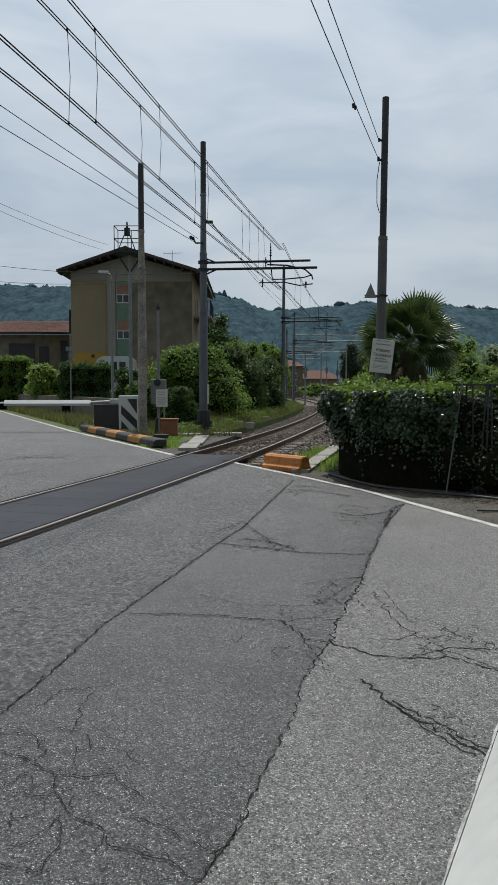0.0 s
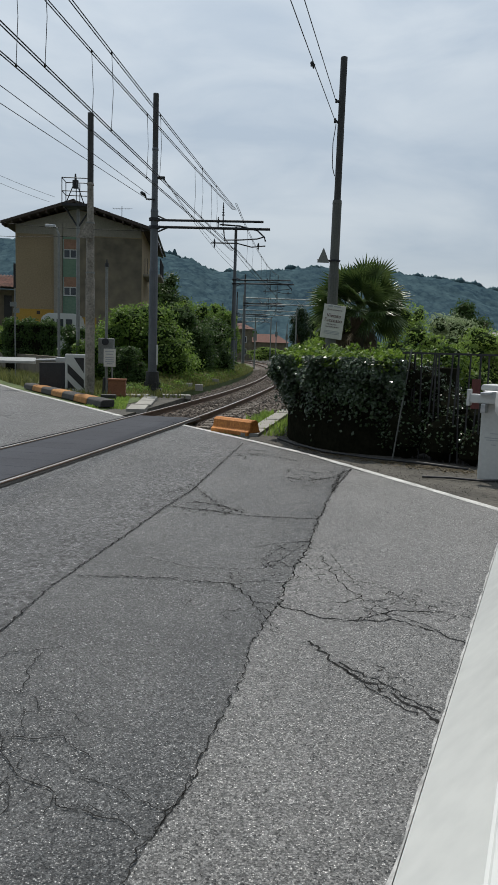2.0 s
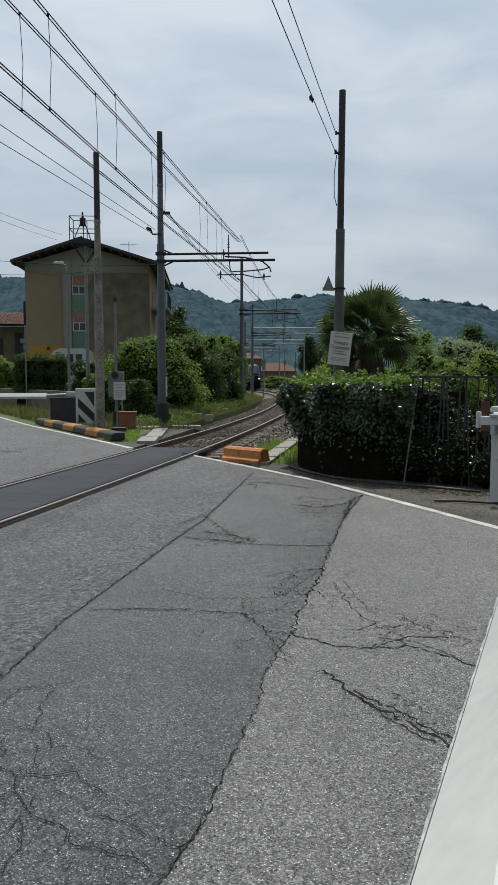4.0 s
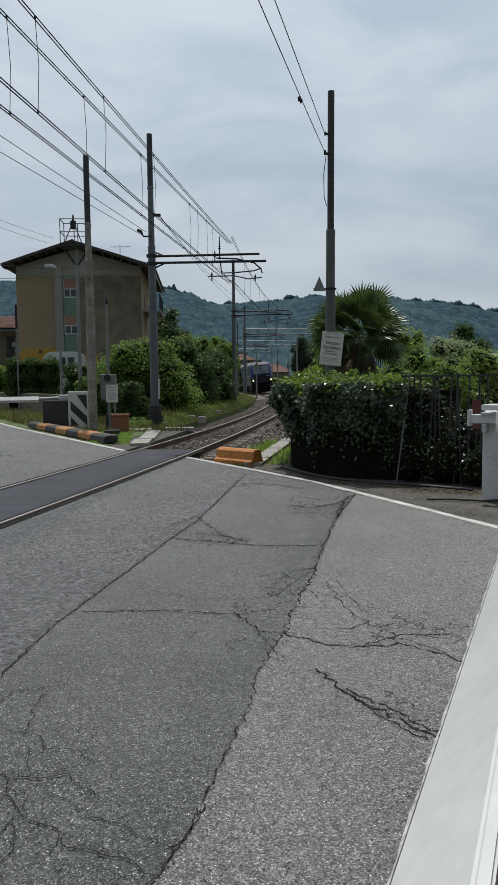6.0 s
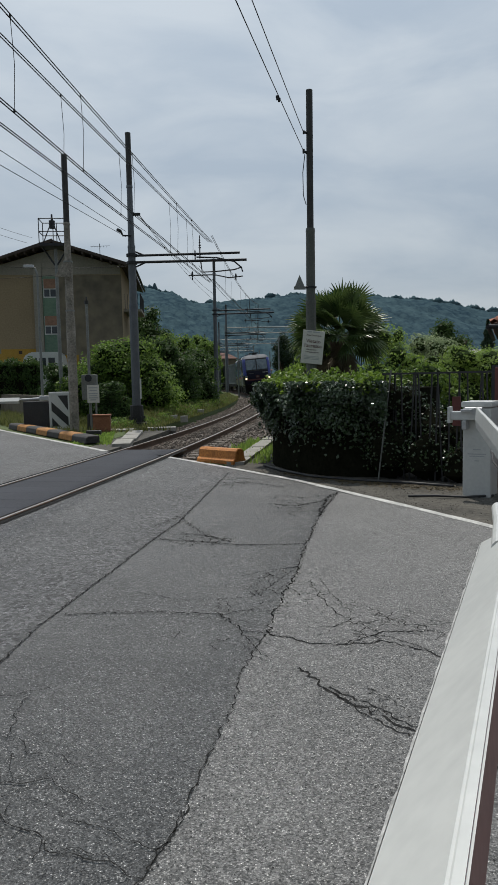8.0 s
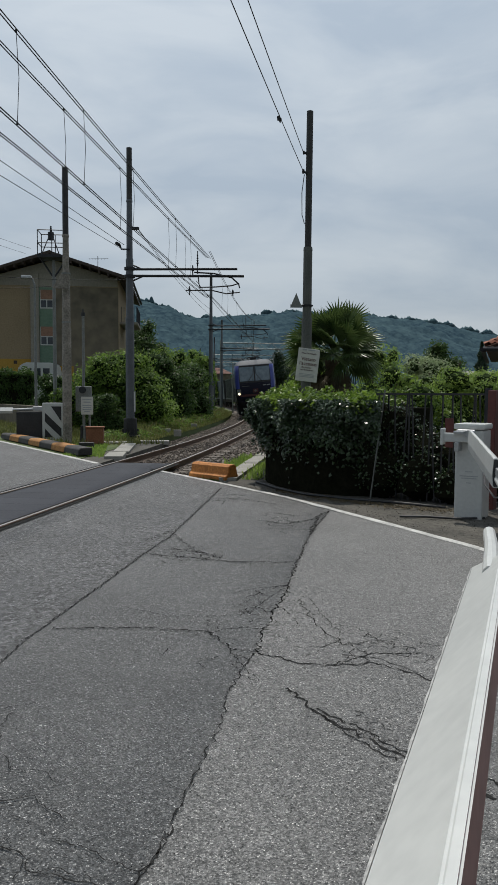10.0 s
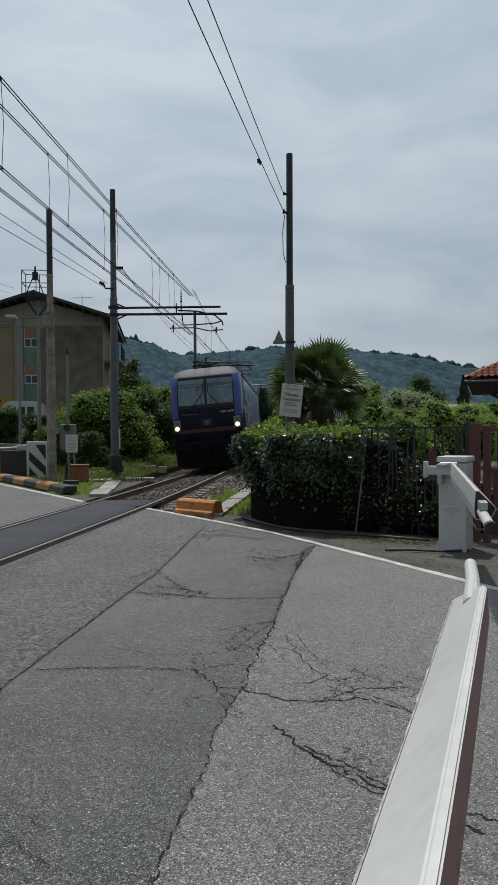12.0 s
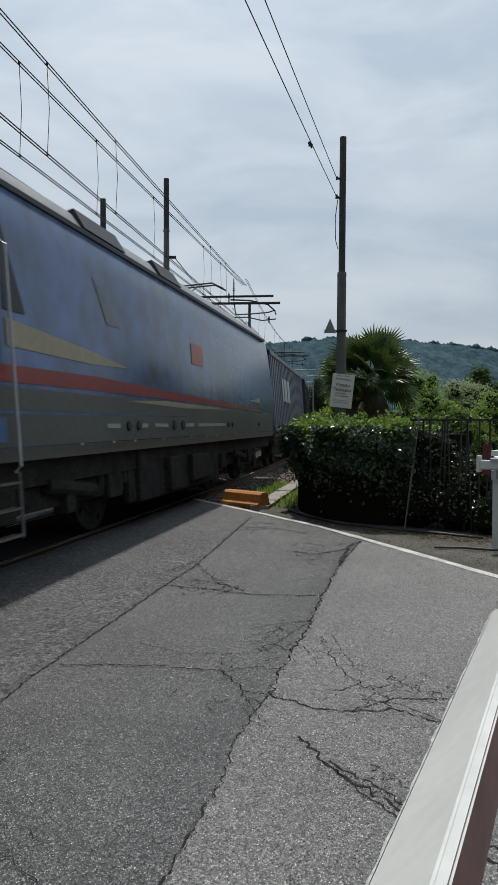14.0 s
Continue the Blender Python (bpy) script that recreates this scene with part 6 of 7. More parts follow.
def grass(name, places, height, seed, m, label):
    rng = np.random.default_rng(seed)
    n = len(places)
    a = rng.uniform(0, 2 * math.pi, n)
    w = 0.012 + 0.010 * rng.uniform(size=n)
    h = height * rng.uniform(0.35, 1.25, n)
    lean = rng.normal(size=(n, 2)) * 0.28 * h[:, None]
    sd = np.stack([np.cos(a), np.sin(a)], 1) * w[:, None]
    b0 = np.concatenate([places[:, :2] - sd, places[:, 2:3]], 1)
    b1 = np.concatenate([places[:, :2] + sd, places[:, 2:3]], 1)
    mid0 = np.concatenate([places[:, :2] - sd * 0.8 + lean * 0.35, places[:, 2:3] + 0.55 * h[:, None]], 1)
    mid1 = np.concatenate([places[:, :2] + sd * 0.8 + lean * 0.35, places[:, 2:3] + 0.55 * h[:, None]], 1)
    tip = np.concatenate([places[:, :2] + lean, places[:, 2:3] + h[:, None]], 1)
    v = np.stack([b0, b1, mid1, mid0, tip], 1).reshape(-1, 3)
    k = 5 * np.arange(n)[:, None]
    fs = (k + np.array([[0, 1, 2, 3]])).tolist() + (k + np.array([[3, 2, 4]])).tolist()
    ob = raw(name, v.tolist(), fs, m, None, label, kind="stuff")
    ob["category"] = "grass"
    return ob


pl = []
for _ in range(26000):
    s = track_s(19.0) - rng.uniform(0, 1) ** 1.4 * 55
    off = -2.25 - rng.uniform(0, 1) ** 1.3 * 4.2
    p = track(s, off)
    if p.x > -1.3 - (p.y - 19) * 0.12 and not (p.y < 26.5 and off < -3.0 and rng.uniform() < 0.8):
        pl.append((p.x, p.y, -0.05, 0.18 + 0.5 * min(1.0, max(0.0, (p.y - 24) / 8)) * min(1, max(0.1, (-2.4 - off) / 1.0))))
pl = np.array(pl)
for lo, hi, h in ((0, 0.3, 0.12), (0.3, 0.5, 0.28), (0.5, 2, 0.48)):
    sel = pl[(pl[:, 3] >= lo) & (pl[:, 3] < hi)]
    if len(sel):
        grass("verge_grass", sel[:, :3], h, 71 + int(h * 10), M_GRASS, "uncut yellow-green grass on the railway verge")
pl = []
for _ in range(9000):
    u = rng.uniform(0, 1)
    k_ = rng.uniform(0.5, 4.2)
    pl.append((-4.2 - 13.0 * u + 0.91 * k_, 23.0 + 28.0 * u + 0.42 * k_, -0.05))
gw = []
for _ in range(9000):
    u, k_ = rng.uniform(0, 1) ** 1.3, rng.uniform(0.5, 3.2)
    gw.append((-6.3 - 11.5 * u + 0.91 * k_, 26.6 + 25.0 * u + 0.42 * k_, -0.05))
grass("verge_weeds", np.array(gw), 0.42, 78, M_GRASS, "tall weeds before the garden wall")
grass("verge_grass", np.array(pl), 0.22, 75, M_GRASS, "uncut grass between the road and the garden wall")
n = 5200
ws_ = track_s(25.0) - rng.uniform(0, 1, n) ** 1.2 * 28
clump = np.round(ws_ * 1.7) / 1.7
off = -2.5 - np.abs(np.sin(clump * 12.9)) * 1.6 + rng.normal(size=n) * 0.16
pw = [track(a + 0.2 * b, o) for a, b, o in zip(clump, rng.normal(size=n), off)]
pw = np.array([(p.x, p.y, 0.02 + h) for p, h in zip(pw, rng.uniform(0, 0.38, n) * (0.4 + np.abs(np.sin(clump * 5.3))))])
weeds = leaves("verge_herbs", rng, pw, np.tile((0, -0.3, 0.8), (n, 1)), 0.085, M_SHRUB, None, "clumps of leafy green weeds on the railway verge", kind="stuff", wild=0.9)
weeds["category"] = "weeds"
pl = []
for _ in range(1800):
    s = track_s(14.6) - rng.uniform(0, 1) * 5.5
    p = track(s, rng.choice((2.2, 2.95)) + rng.normal() * 0.13)
    pl.append((p.x, p.y, -0.08))
grass("verge_grass", np.array(pl), 0.17, 76, M_LIME, "bright weeds along the concrete strip")
pl = [(-1.95 - 1.1 * rng.uniform() - 0.3 * k, 19.7 + 4.6 * k + rng.normal() * 0.1, -0.05) for k in rng.uniform(0, 1, 2600)]
grass("verge_grass", np.array(pl), 0.09, 77, M_LIME, "short green grass round the paving slabs")
# ---------------------------------------------------------------- ivy hedge, fence, gate
FRONT = [(3.1, 19.5), (2.25, 16.4), (1.66, 13.9), (1.64, 13.4), (1.76, 12.8), (1.95, 12.25), (2.3, 11.75), (2.75, 11.45), (3.25, 11.3)]
hedge = thing("ivy_hedge", pose(0, 0, 0), "tall dark ivy hedge with glossy leaves over a core coloured as shade", "hedge")
rng = np.random.default_rng(80)
seg = np.array(FRONT)
lens = np.linalg.norm(np.diff(seg, axis=0), axis=1)


def along_front(u):
    t = u * lens.sum()
    k = np.minimum(np.searchsorted(np.cumsum(lens), t), len(lens) - 1)
    w = (t - np.concatenate([[0], np.cumsum(lens)])[k]) / lens[k]
    p = seg[k] + (seg[k + 1] - seg[k]) * w[:, None]
    d = unit(seg[k + 1] - seg[k])
    return p, np.stack([d[:, 1], -d[:, 0]], 1) * -1


n = 26000
u = rng.uniform(0, 1, n) ** 0.75
p, nr = along_front(u)
nr = -nr
flip = np.sign((nr * (p - np.array((3.6, 15.0)))).sum(1, keepdims=True))
nr = nr * flip
z = 1.55 - np.abs(rng.normal(size=n)) * 0.36
z = np.where(z < 0.45, np.where(rng.uniform(size=n) < 0.3, rng.uniform(0.1, 0.8, n), rng.uniform(0.8, 1.55, n)), z)
clump = 0.10 * np.sin(u * 70) + 0.07 * np.sin(z * 11 + u * 40)
out_ = -0.02 + 0.15 * np.clip((z - 0.35) / 0.9, 0, 1) ** 1.3 + clump * np.clip(z, 0, 1) + rng.normal(size=n) * 0.05
q = np.concatenate([p + nr * out_[:, None], z[:, None]], 1)
leaves("ivy_face", rng, q, np.concatenate([nr, np.full((n, 1), 0.55)], 1), 0.072, M_IVY, hedge, "dark glossy ivy leaves", slim=0.8, wild=0.55)
n = 14000
u = rng.uniform(0, 1, n)
p, nr = along_front(u)
nr = -nr
nr = nr * np.sign((nr * (p - np.array((3.6, 15.0)))).sum(1, keepdims=True))
back = rng.uniform(-0.2, 1.5, n)
zt = 1.5 + 0.06 * np.sin(u * 60) + 0.05 * np.sin(back * 9) + rng.normal(size=n) * 0.06
leaves("ivy_top", rng, np.concatenate([p - nr * back[:, None], zt[:, None]], 1), np.tile((0, 0, 1.0), (n, 1)), 0.095, M_IVYTOP, hedge, "lighter lime leaves on top", slim=0.75, wild=0.7)
n = 1500
u = rng.uniform(0, 1, n)
ku = np.round(u * 46) / 46 + rng.normal(size=n) * 0.006
p, nr = along_front(np.clip(ku, 0, 1))
back = 0.25 + 0.9 * np.modf(np.round(u * 46) * 0.618)[0]
hgt = rng.uniform(0, 1, n) * (0.12 + 0.22 * np.modf(np.round(u * 46) * 0.37)[0])
pt = np.concatenate([p + np.array((0.5, 0.8)) * back[:, None] + rng.normal(size=(n, 2)) * 0.05, (1.52 + hgt)[:, None]], 1)
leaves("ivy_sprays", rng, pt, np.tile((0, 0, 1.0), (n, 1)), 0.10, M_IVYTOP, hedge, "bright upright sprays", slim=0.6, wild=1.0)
inner = [(x + (3.6 - x) * 0.04, y + (15.0 - y) * 0.03) for x, y in FRONT] + [(4.6, 12.6), (4.6, 19.5)]
# near-black slab puts the shade under the ivy into its colour
part("inner_shade_core", slab(inner, -0.05, 1.42), M_CORE, hedge, "near-black core, inner hedge shade put into its colour")
cable = [(1.5, 13.4, 0.01), (1.72, 12.5, 0.02), (2.1, 11.6, 0.02), (2.7, 11.05, 0.015), (3.3, 10.6, 0.02), (3.9, 10.1, 0.015)]
tagged(finish("ground_cable", pipe(cable, 0.02, 8), M_BLACK), "black cable lying along the hedge foot", "cable")
tagged(finish("ground_cable", pipe([(3.0, 9.4, 0.012), (3.35, 9.3, 0.02), (3.7, 9.15, 0.015), (4.1, 9.2, 0.012)], 0.016, 8), M_BLACK), "black cable on the soil by the barrier", "cable")

FA, FB = Vector((3.22, 11.42, 0)), Vector((4.52, 10.15, 0))
fence = thing("iron_fence", pose(FA.x, FA.y, 0, 0, 0, math.degrees(math.atan2((FB - FA).y, (FB - FA).x))), "dark iron railing fence overgrown with ivy", "fence")
fl = (FB - FA).length
part("top_rail", box(0, fl, -0.015, 0.015, 1.645, 1.675), M_BLACK, fence)
for i in range(17):
    x = 0.05 + i * (fl - 0.1) / 16
    bm = box(x - 0.010, x + 0.010, -0.008, 0.008, -0.02, 1.66)
    bmesh.ops.rotate(bm, cent=(x, 0, 0.2), matrix=Matrix.Rotation(radians(3.0 * math.sin(i * 1.9)), 3, "Y"), verts=bm.verts)
    part("bar", bm, M_BLACK, fence)
part("plate", box(fl - 0.62, fl - 0.49, -0.05, -0.03, 0.86, 1.3), M_MAROON, fence, "small maroon plate")
part("post", box(fl - 0.03, fl + 0.04, -0.035, 0.035, -0.05, 1.75), M_STEEL, fence)
tagged(finish("leaning_rod", tube((3.0, 10.9, 0.0), (3.32, 11.28, 1.72), 0.012, 0.014, 8), M_MASTOL), "thin grey rod leaning on the hedge", "rod")
rng = np.random.default_rng(85)
climb = thing("climbing_plant", pose(3.95, 11.3, 0), "dark climbing plant grown through the iron fence", "plant")
bls = [(-0.55, 0.25, 0.6, 0.55, 0.4, 0.7), (0.05, 0.0, 0.55, 0.6, 0.45, 0.65), (0.5, -0.3, 0.5, 0.55, 0.4, 0.55), (-0.35, 0.15, 1.15, 0.4, 0.3, 0.35), (0.9, -0.6, 0.4, 0.5, 0.35, 0.5), (-0.6, -0.02, 0.4, 0.5, 0.25, 0.5), (-0.1, -0.38, 0.35, 0.5, 0.22, 0.45), (0.3, -0.75, 0.25, 0.4, 0.2, 0.35), (-0.62, 0.1, 1.25, 0.3, 0.22, 0.3)]
p, nr = crown_points(rng, bls, 6500, 0.8)
p[:, 2] = np.maximum(p[:, 2], 0.02)
p, nr = p[p[:, 2] > 0.15], nr[p[:, 2] > 0.15]
leaves("foliage", rng, p, nr, 0.055, M_IVY, climb, slim=0.75)
core(bls, climb, 0.93, M_CORE)
part("stem", tube((0, 0, -0.05), (0, 0.1, 0.9), 0.04, 0.02, 8), M_BARK, climb)

n = 1500
u = rng.uniform(0, 1, n)
lit = np.stack([1.75 + 2.2 * u + rng.normal(size=n) * 0.06, 12.3 - 2.3 * u - 0.75 * (u * (1 - u)) * 4 * 0.5 + 0.18 * rng.normal(size=n), np.full(n, 0.004)], 1)
litter = leaves("leaf_litter", rng, lit, np.tile((0, 0, 1.0), (n, 1)), 0.045, M_PALMDRY, None, "dry brown leaf litter along the hedge foot", kind="stuff", wild=0.3)
litter["category"] = "litter"

GA, GB = Vector((4.58, 10.1, 0)), Vector((7.6, 6.2, 0))
gate = thing("metal_gate", pose(GA.x, GA.y, 0, 0, 0, math.degrees(math.atan2((GB - GA).y, (GB - GA).x))), "maroon painted metal gate with sheet panels", "gate")
part("post", box(-0.05, 0.07, -0.06, 0.06, -0.05, 1.72, 0.01), M_MAROON, gate)
part("post", box(0.16, 0.24, -0.05, 0.05, -0.05, 1.68, 0.01), M_MAROON, gate)
for k in range(3):
    x = 0.3 + k * 1.5
    part("panel", box(x, x + 1.4, -0.015, 0.015, 0.1, 1.0, 0.006), M_MAROON, gate)
    part("frame", box(x - 0.03, x + 1.43, -0.03, 0.03, 1.0, 1.07, 0.006), M_MAROON, gate)
    part("frame", box(x - 0.03, x + 1.43, -0.03, 0.03, 1.6, 1.66, 0.006), M_MAROON, gate)
    for i in range(10):
        part("bar", box(x + 0.06 + 0.14 * i, x + 0.085 + 0.14 * i, -0.012, 0.012, 1.07, 1.6), M_STEEL, gate)

# palm
palm = thing("fan_palm", pose(4.02, 18.4, 0), "shaggy fan palm with dry hanging fronds", "palm tree")
rng = np.random.default_rng(90)
bm = bmesh.new()
for i in range(9):
    tube((0.02 * math.sin(i), 0.02 * math.cos(i), 0.28 * i), (0.02 * math.sin(i + 1), 0.02 * math.cos(i + 1), 0.28 * (i + 1) + 0.03), 0.19, 0.23, 10, bm)
part("trunk", bm, M_BARK, palm, "shaggy fibrous trunk")


def frond(direction, droop, length, spread, blades, rng):
    """A stalk and a fan of narrow folded blades."""
    d = Vector(direction).normalized()
    side = d.cross(Vector((0, 0, 1))).normalized()
    up = side.cross(d)
    turn_ = radians(rng.uniform(-65, 65))
    side, up = side * math.cos(turn_) + up * math.sin(turn_), up * math.cos(turn_) - side * math.sin(turn_)
    hub = d * length
    vs, fs = [], []
    for i in range(blades):
        a = radians(-spread / 2 + spread * i / (blades - 1))
        bl_ = 0.62 * (0.72 + 0.28 * math.cos(a)) * rng.uniform(0.9, 1.1)
        dirb = d * math.cos(a) + side * math.sin(a)
        nrm = up
        w = 0.027
        mid = hub + dirb * bl_ * 0.55 + Vector((0, 0, -droop * 0.10))
        tip = hub + dirb * bl_ + Vector((0, 0, -droop * (0.3 + 0.15 * rng.uniform())))
        cr = dirb.cross(nrm).normalized()
        k = len(vs)
        vs += [hub[:], (mid - cr * w)[:], (mid + nrm * 0.012)[:], (mid + cr * w)[:], tip[:]]
        fs += [(k, k + 1, k + 2), (k, k + 2, k + 3), (k + 1, k + 4, k + 2), (k + 2, k + 4, k + 3)]
    st = side * 0.012
    k = len(vs)
    vs += [(-st)[:], st[:], (hub + st)[:], (hub - st)[:]]
    fs.append((k, k + 1, k + 2, k + 3))
    return vs, fs


for i in range(112):
    a = i * 2.39996
    green = i < 62
    el = math.degrees(math.asin(0.97 - 1.4 * i / 62)) if green else -32 - 45 * rng.uniform()
    e = radians(el)
    dirn = (math.cos(a) * math.cos(e), math.sin(a) * math.cos(e), math.sin(e))
    v, f = frond(dirn, 0.12 + 0.5 * (i / 83), (0.62 + 0.30 * rng.uniform()) if green else 0.4 + 0.4 * rng.uniform(), 270, 30, rng)
    o = raw("frond", v, f, M_PALM if green else M_PALMDRY, palm, "" if green else "dry hanging frond")
    o.location = (0, 0, 2.66 + 0.14 * rng.uniform() if green else 1.75 + 0.8 * rng.uniform())
shrub("garden_shrub", 91, 3.7, 20.5, 1.8, 1.4, 2.6, 2600, 0.12, M_LIME, "yellow-green shrub beside the palm")
shrub("garden_shrub", 92, 4.5, 17.0, 2.2, 1.6, 1.9, 2600, 0.12, M_SHRUBDK, "dark shrub under the palm")
shrub("garden_shrub", 93, 5.3, 15.4, 2.4, 1.6, 1.95, 3000, 0.11, M_IVYTOP, "bright vine growing over the fence")

# ---------------------------------------------------------------- hills
RX = [-700, -360, -266, -150, -48, -9, 23, 77, 155, 280, 344, 438, 560, 800]
RZ = [146, 142, 136, 143, 129, 121, 107, 109, 119, 114, 110, 94, 80, 66]
rng = np.random.default_rng(95)
xs = np.linspace(-620, 720, 300)
vs, fs = [], []
rows = 84
for j in range(rows):
    v = j / (rows - 1)
    y = 480 + 520 * v
    for x in xs:
        k = y / 1000.0
        top = np.interp(x / max(k, 0.5) * 1.0, RX, RZ)
        prof = math.sin(min(1.0, v * 1.02) * math.pi / 2) ** 1.35
        nz = noise.noise(Vector((x * 0.008, y * 0.008, 3.0))) * 10 * prof * (1 - v) * 2 + (noise.noise(Vector((x * 0.045, y * 0.045, 1.0))) * 4.0 + noise.noise(Vector((x * 0.11, y * 0.09, 5.0))) * 3.2) * min(1, prof * 2)
        vs.append((x, y, -2 + (top - 6) * prof + nz))
k = len(xs)
for j in range(rows - 1):
    for i in range(k - 1):
        a = j * k + i
        fs.append((a, a + 1, a + k + 1, a + k))
for i in range(k):
    vs.append((xs[i], 1400, -2))
for i in range(k - 1):
    a = (rows - 1) * k + i
    fs.append((a, a + 1, rows * k + i + 1, rows * k + i))
hill = raw("hill", vs, fs, M_HILL, None, "wooded hill ridge with blue-green haze put into its colour", smooth=True, kind="structure")
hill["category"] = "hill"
hv = np.array(vs[:rows * k]).reshape(rows, k, 3)
# tree crowns along the ridge
n = 4600
ii = rng.integers(0, k - 1, n)
c = hv[rows - 1, ii] + rng.normal(size=(n, 3)) * np.array((3, 1.5, 0))
r = rng.uniform(1.1, 2.35, (n, 1)) ** 2 * (0.75 + 0.35 * np.sin(c[:, :1] * 0.11) ** 2)
c[:, 2:3] += r * 0.85
lump = ico_v[None] * (1 + 0.16 * rng.normal(size=(n, len(ico_v), 1)))
v = (lump * r[:, None, :] * np.array((1.0, 1.0, 1.15)) + c[:, None, :]).reshape(-1, 3)
f = (ico_f[None] + len(ico_v) * np.arange(n)[:, None, None]).reshape(-1, 3)
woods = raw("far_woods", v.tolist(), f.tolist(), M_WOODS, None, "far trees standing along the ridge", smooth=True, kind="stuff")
woods["category"] = "woods"
tw = thing("hilltop_tree", pose(-34.0, 1000.0, 119.0), "lone dark pointed tree on the ridge", "tree")
bm = tube((0, 0, -4), (0, 0, 9), 5.0, 4.0, 9)
tube((0, 0, 8), (0, 0, 16), 4.4, 1.0, 9, bm)
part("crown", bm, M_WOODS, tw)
# belt of trees at the hills' foot
n = 26000
rng = np.random.default_rng(97)
ang = rng.uniform(-0.5, 0.62, n)
dist = rng.uniform(190, 330, n)
top = 5.5 + 2.2 * np.sin(ang * 40) + 1.6 * np.sin(ang * 91 + 1)
zz = rng.uniform(0, 1, n) ** 0.6 * top
p = np.stack([np.sin(ang) * dist, np.cos(ang) * dist, zz], 1)
belt = leaves("far_trees", rng, p, np.tile((0, -0.6, 0.6), (n, 1)), 1.6, M_SHRUBDK, None, "belt of distant green trees at the foot of the hill", kind="stuff", slim=0.8)
belt["category"] = "trees"

# ---------------------------------------------------------------- the train
# vehicle space: front at y = 0, body towards +y, z up from the rails
SLICES = [(1.10, 1.42, 0.12), (1.24, 1.48, 0.04), (1.60, 1.50, 0.0), (2.20, 1.50, 0.03), (2.48, 1.50, 0.10), (2.80, 1.50, 0.20), (3.15, 1.50, 0.31), (3.50, 1.49, 0.43),
          (3.92, 1.46, 0.60), (3.98, 1.43, 0.66), (4.20, 1.29, 0.95), (4.33, 1.02, 1.4), (4.37, 0.6, 2.1)]
LEN = 18.9
SZ, SW, SF = (np.array(c) for c in zip(*SLICES))


def half_w(z):
    return float(np.interp(z, SZ, SW))


def nose(z):
    return float(np.interp(z, SZ, SF))


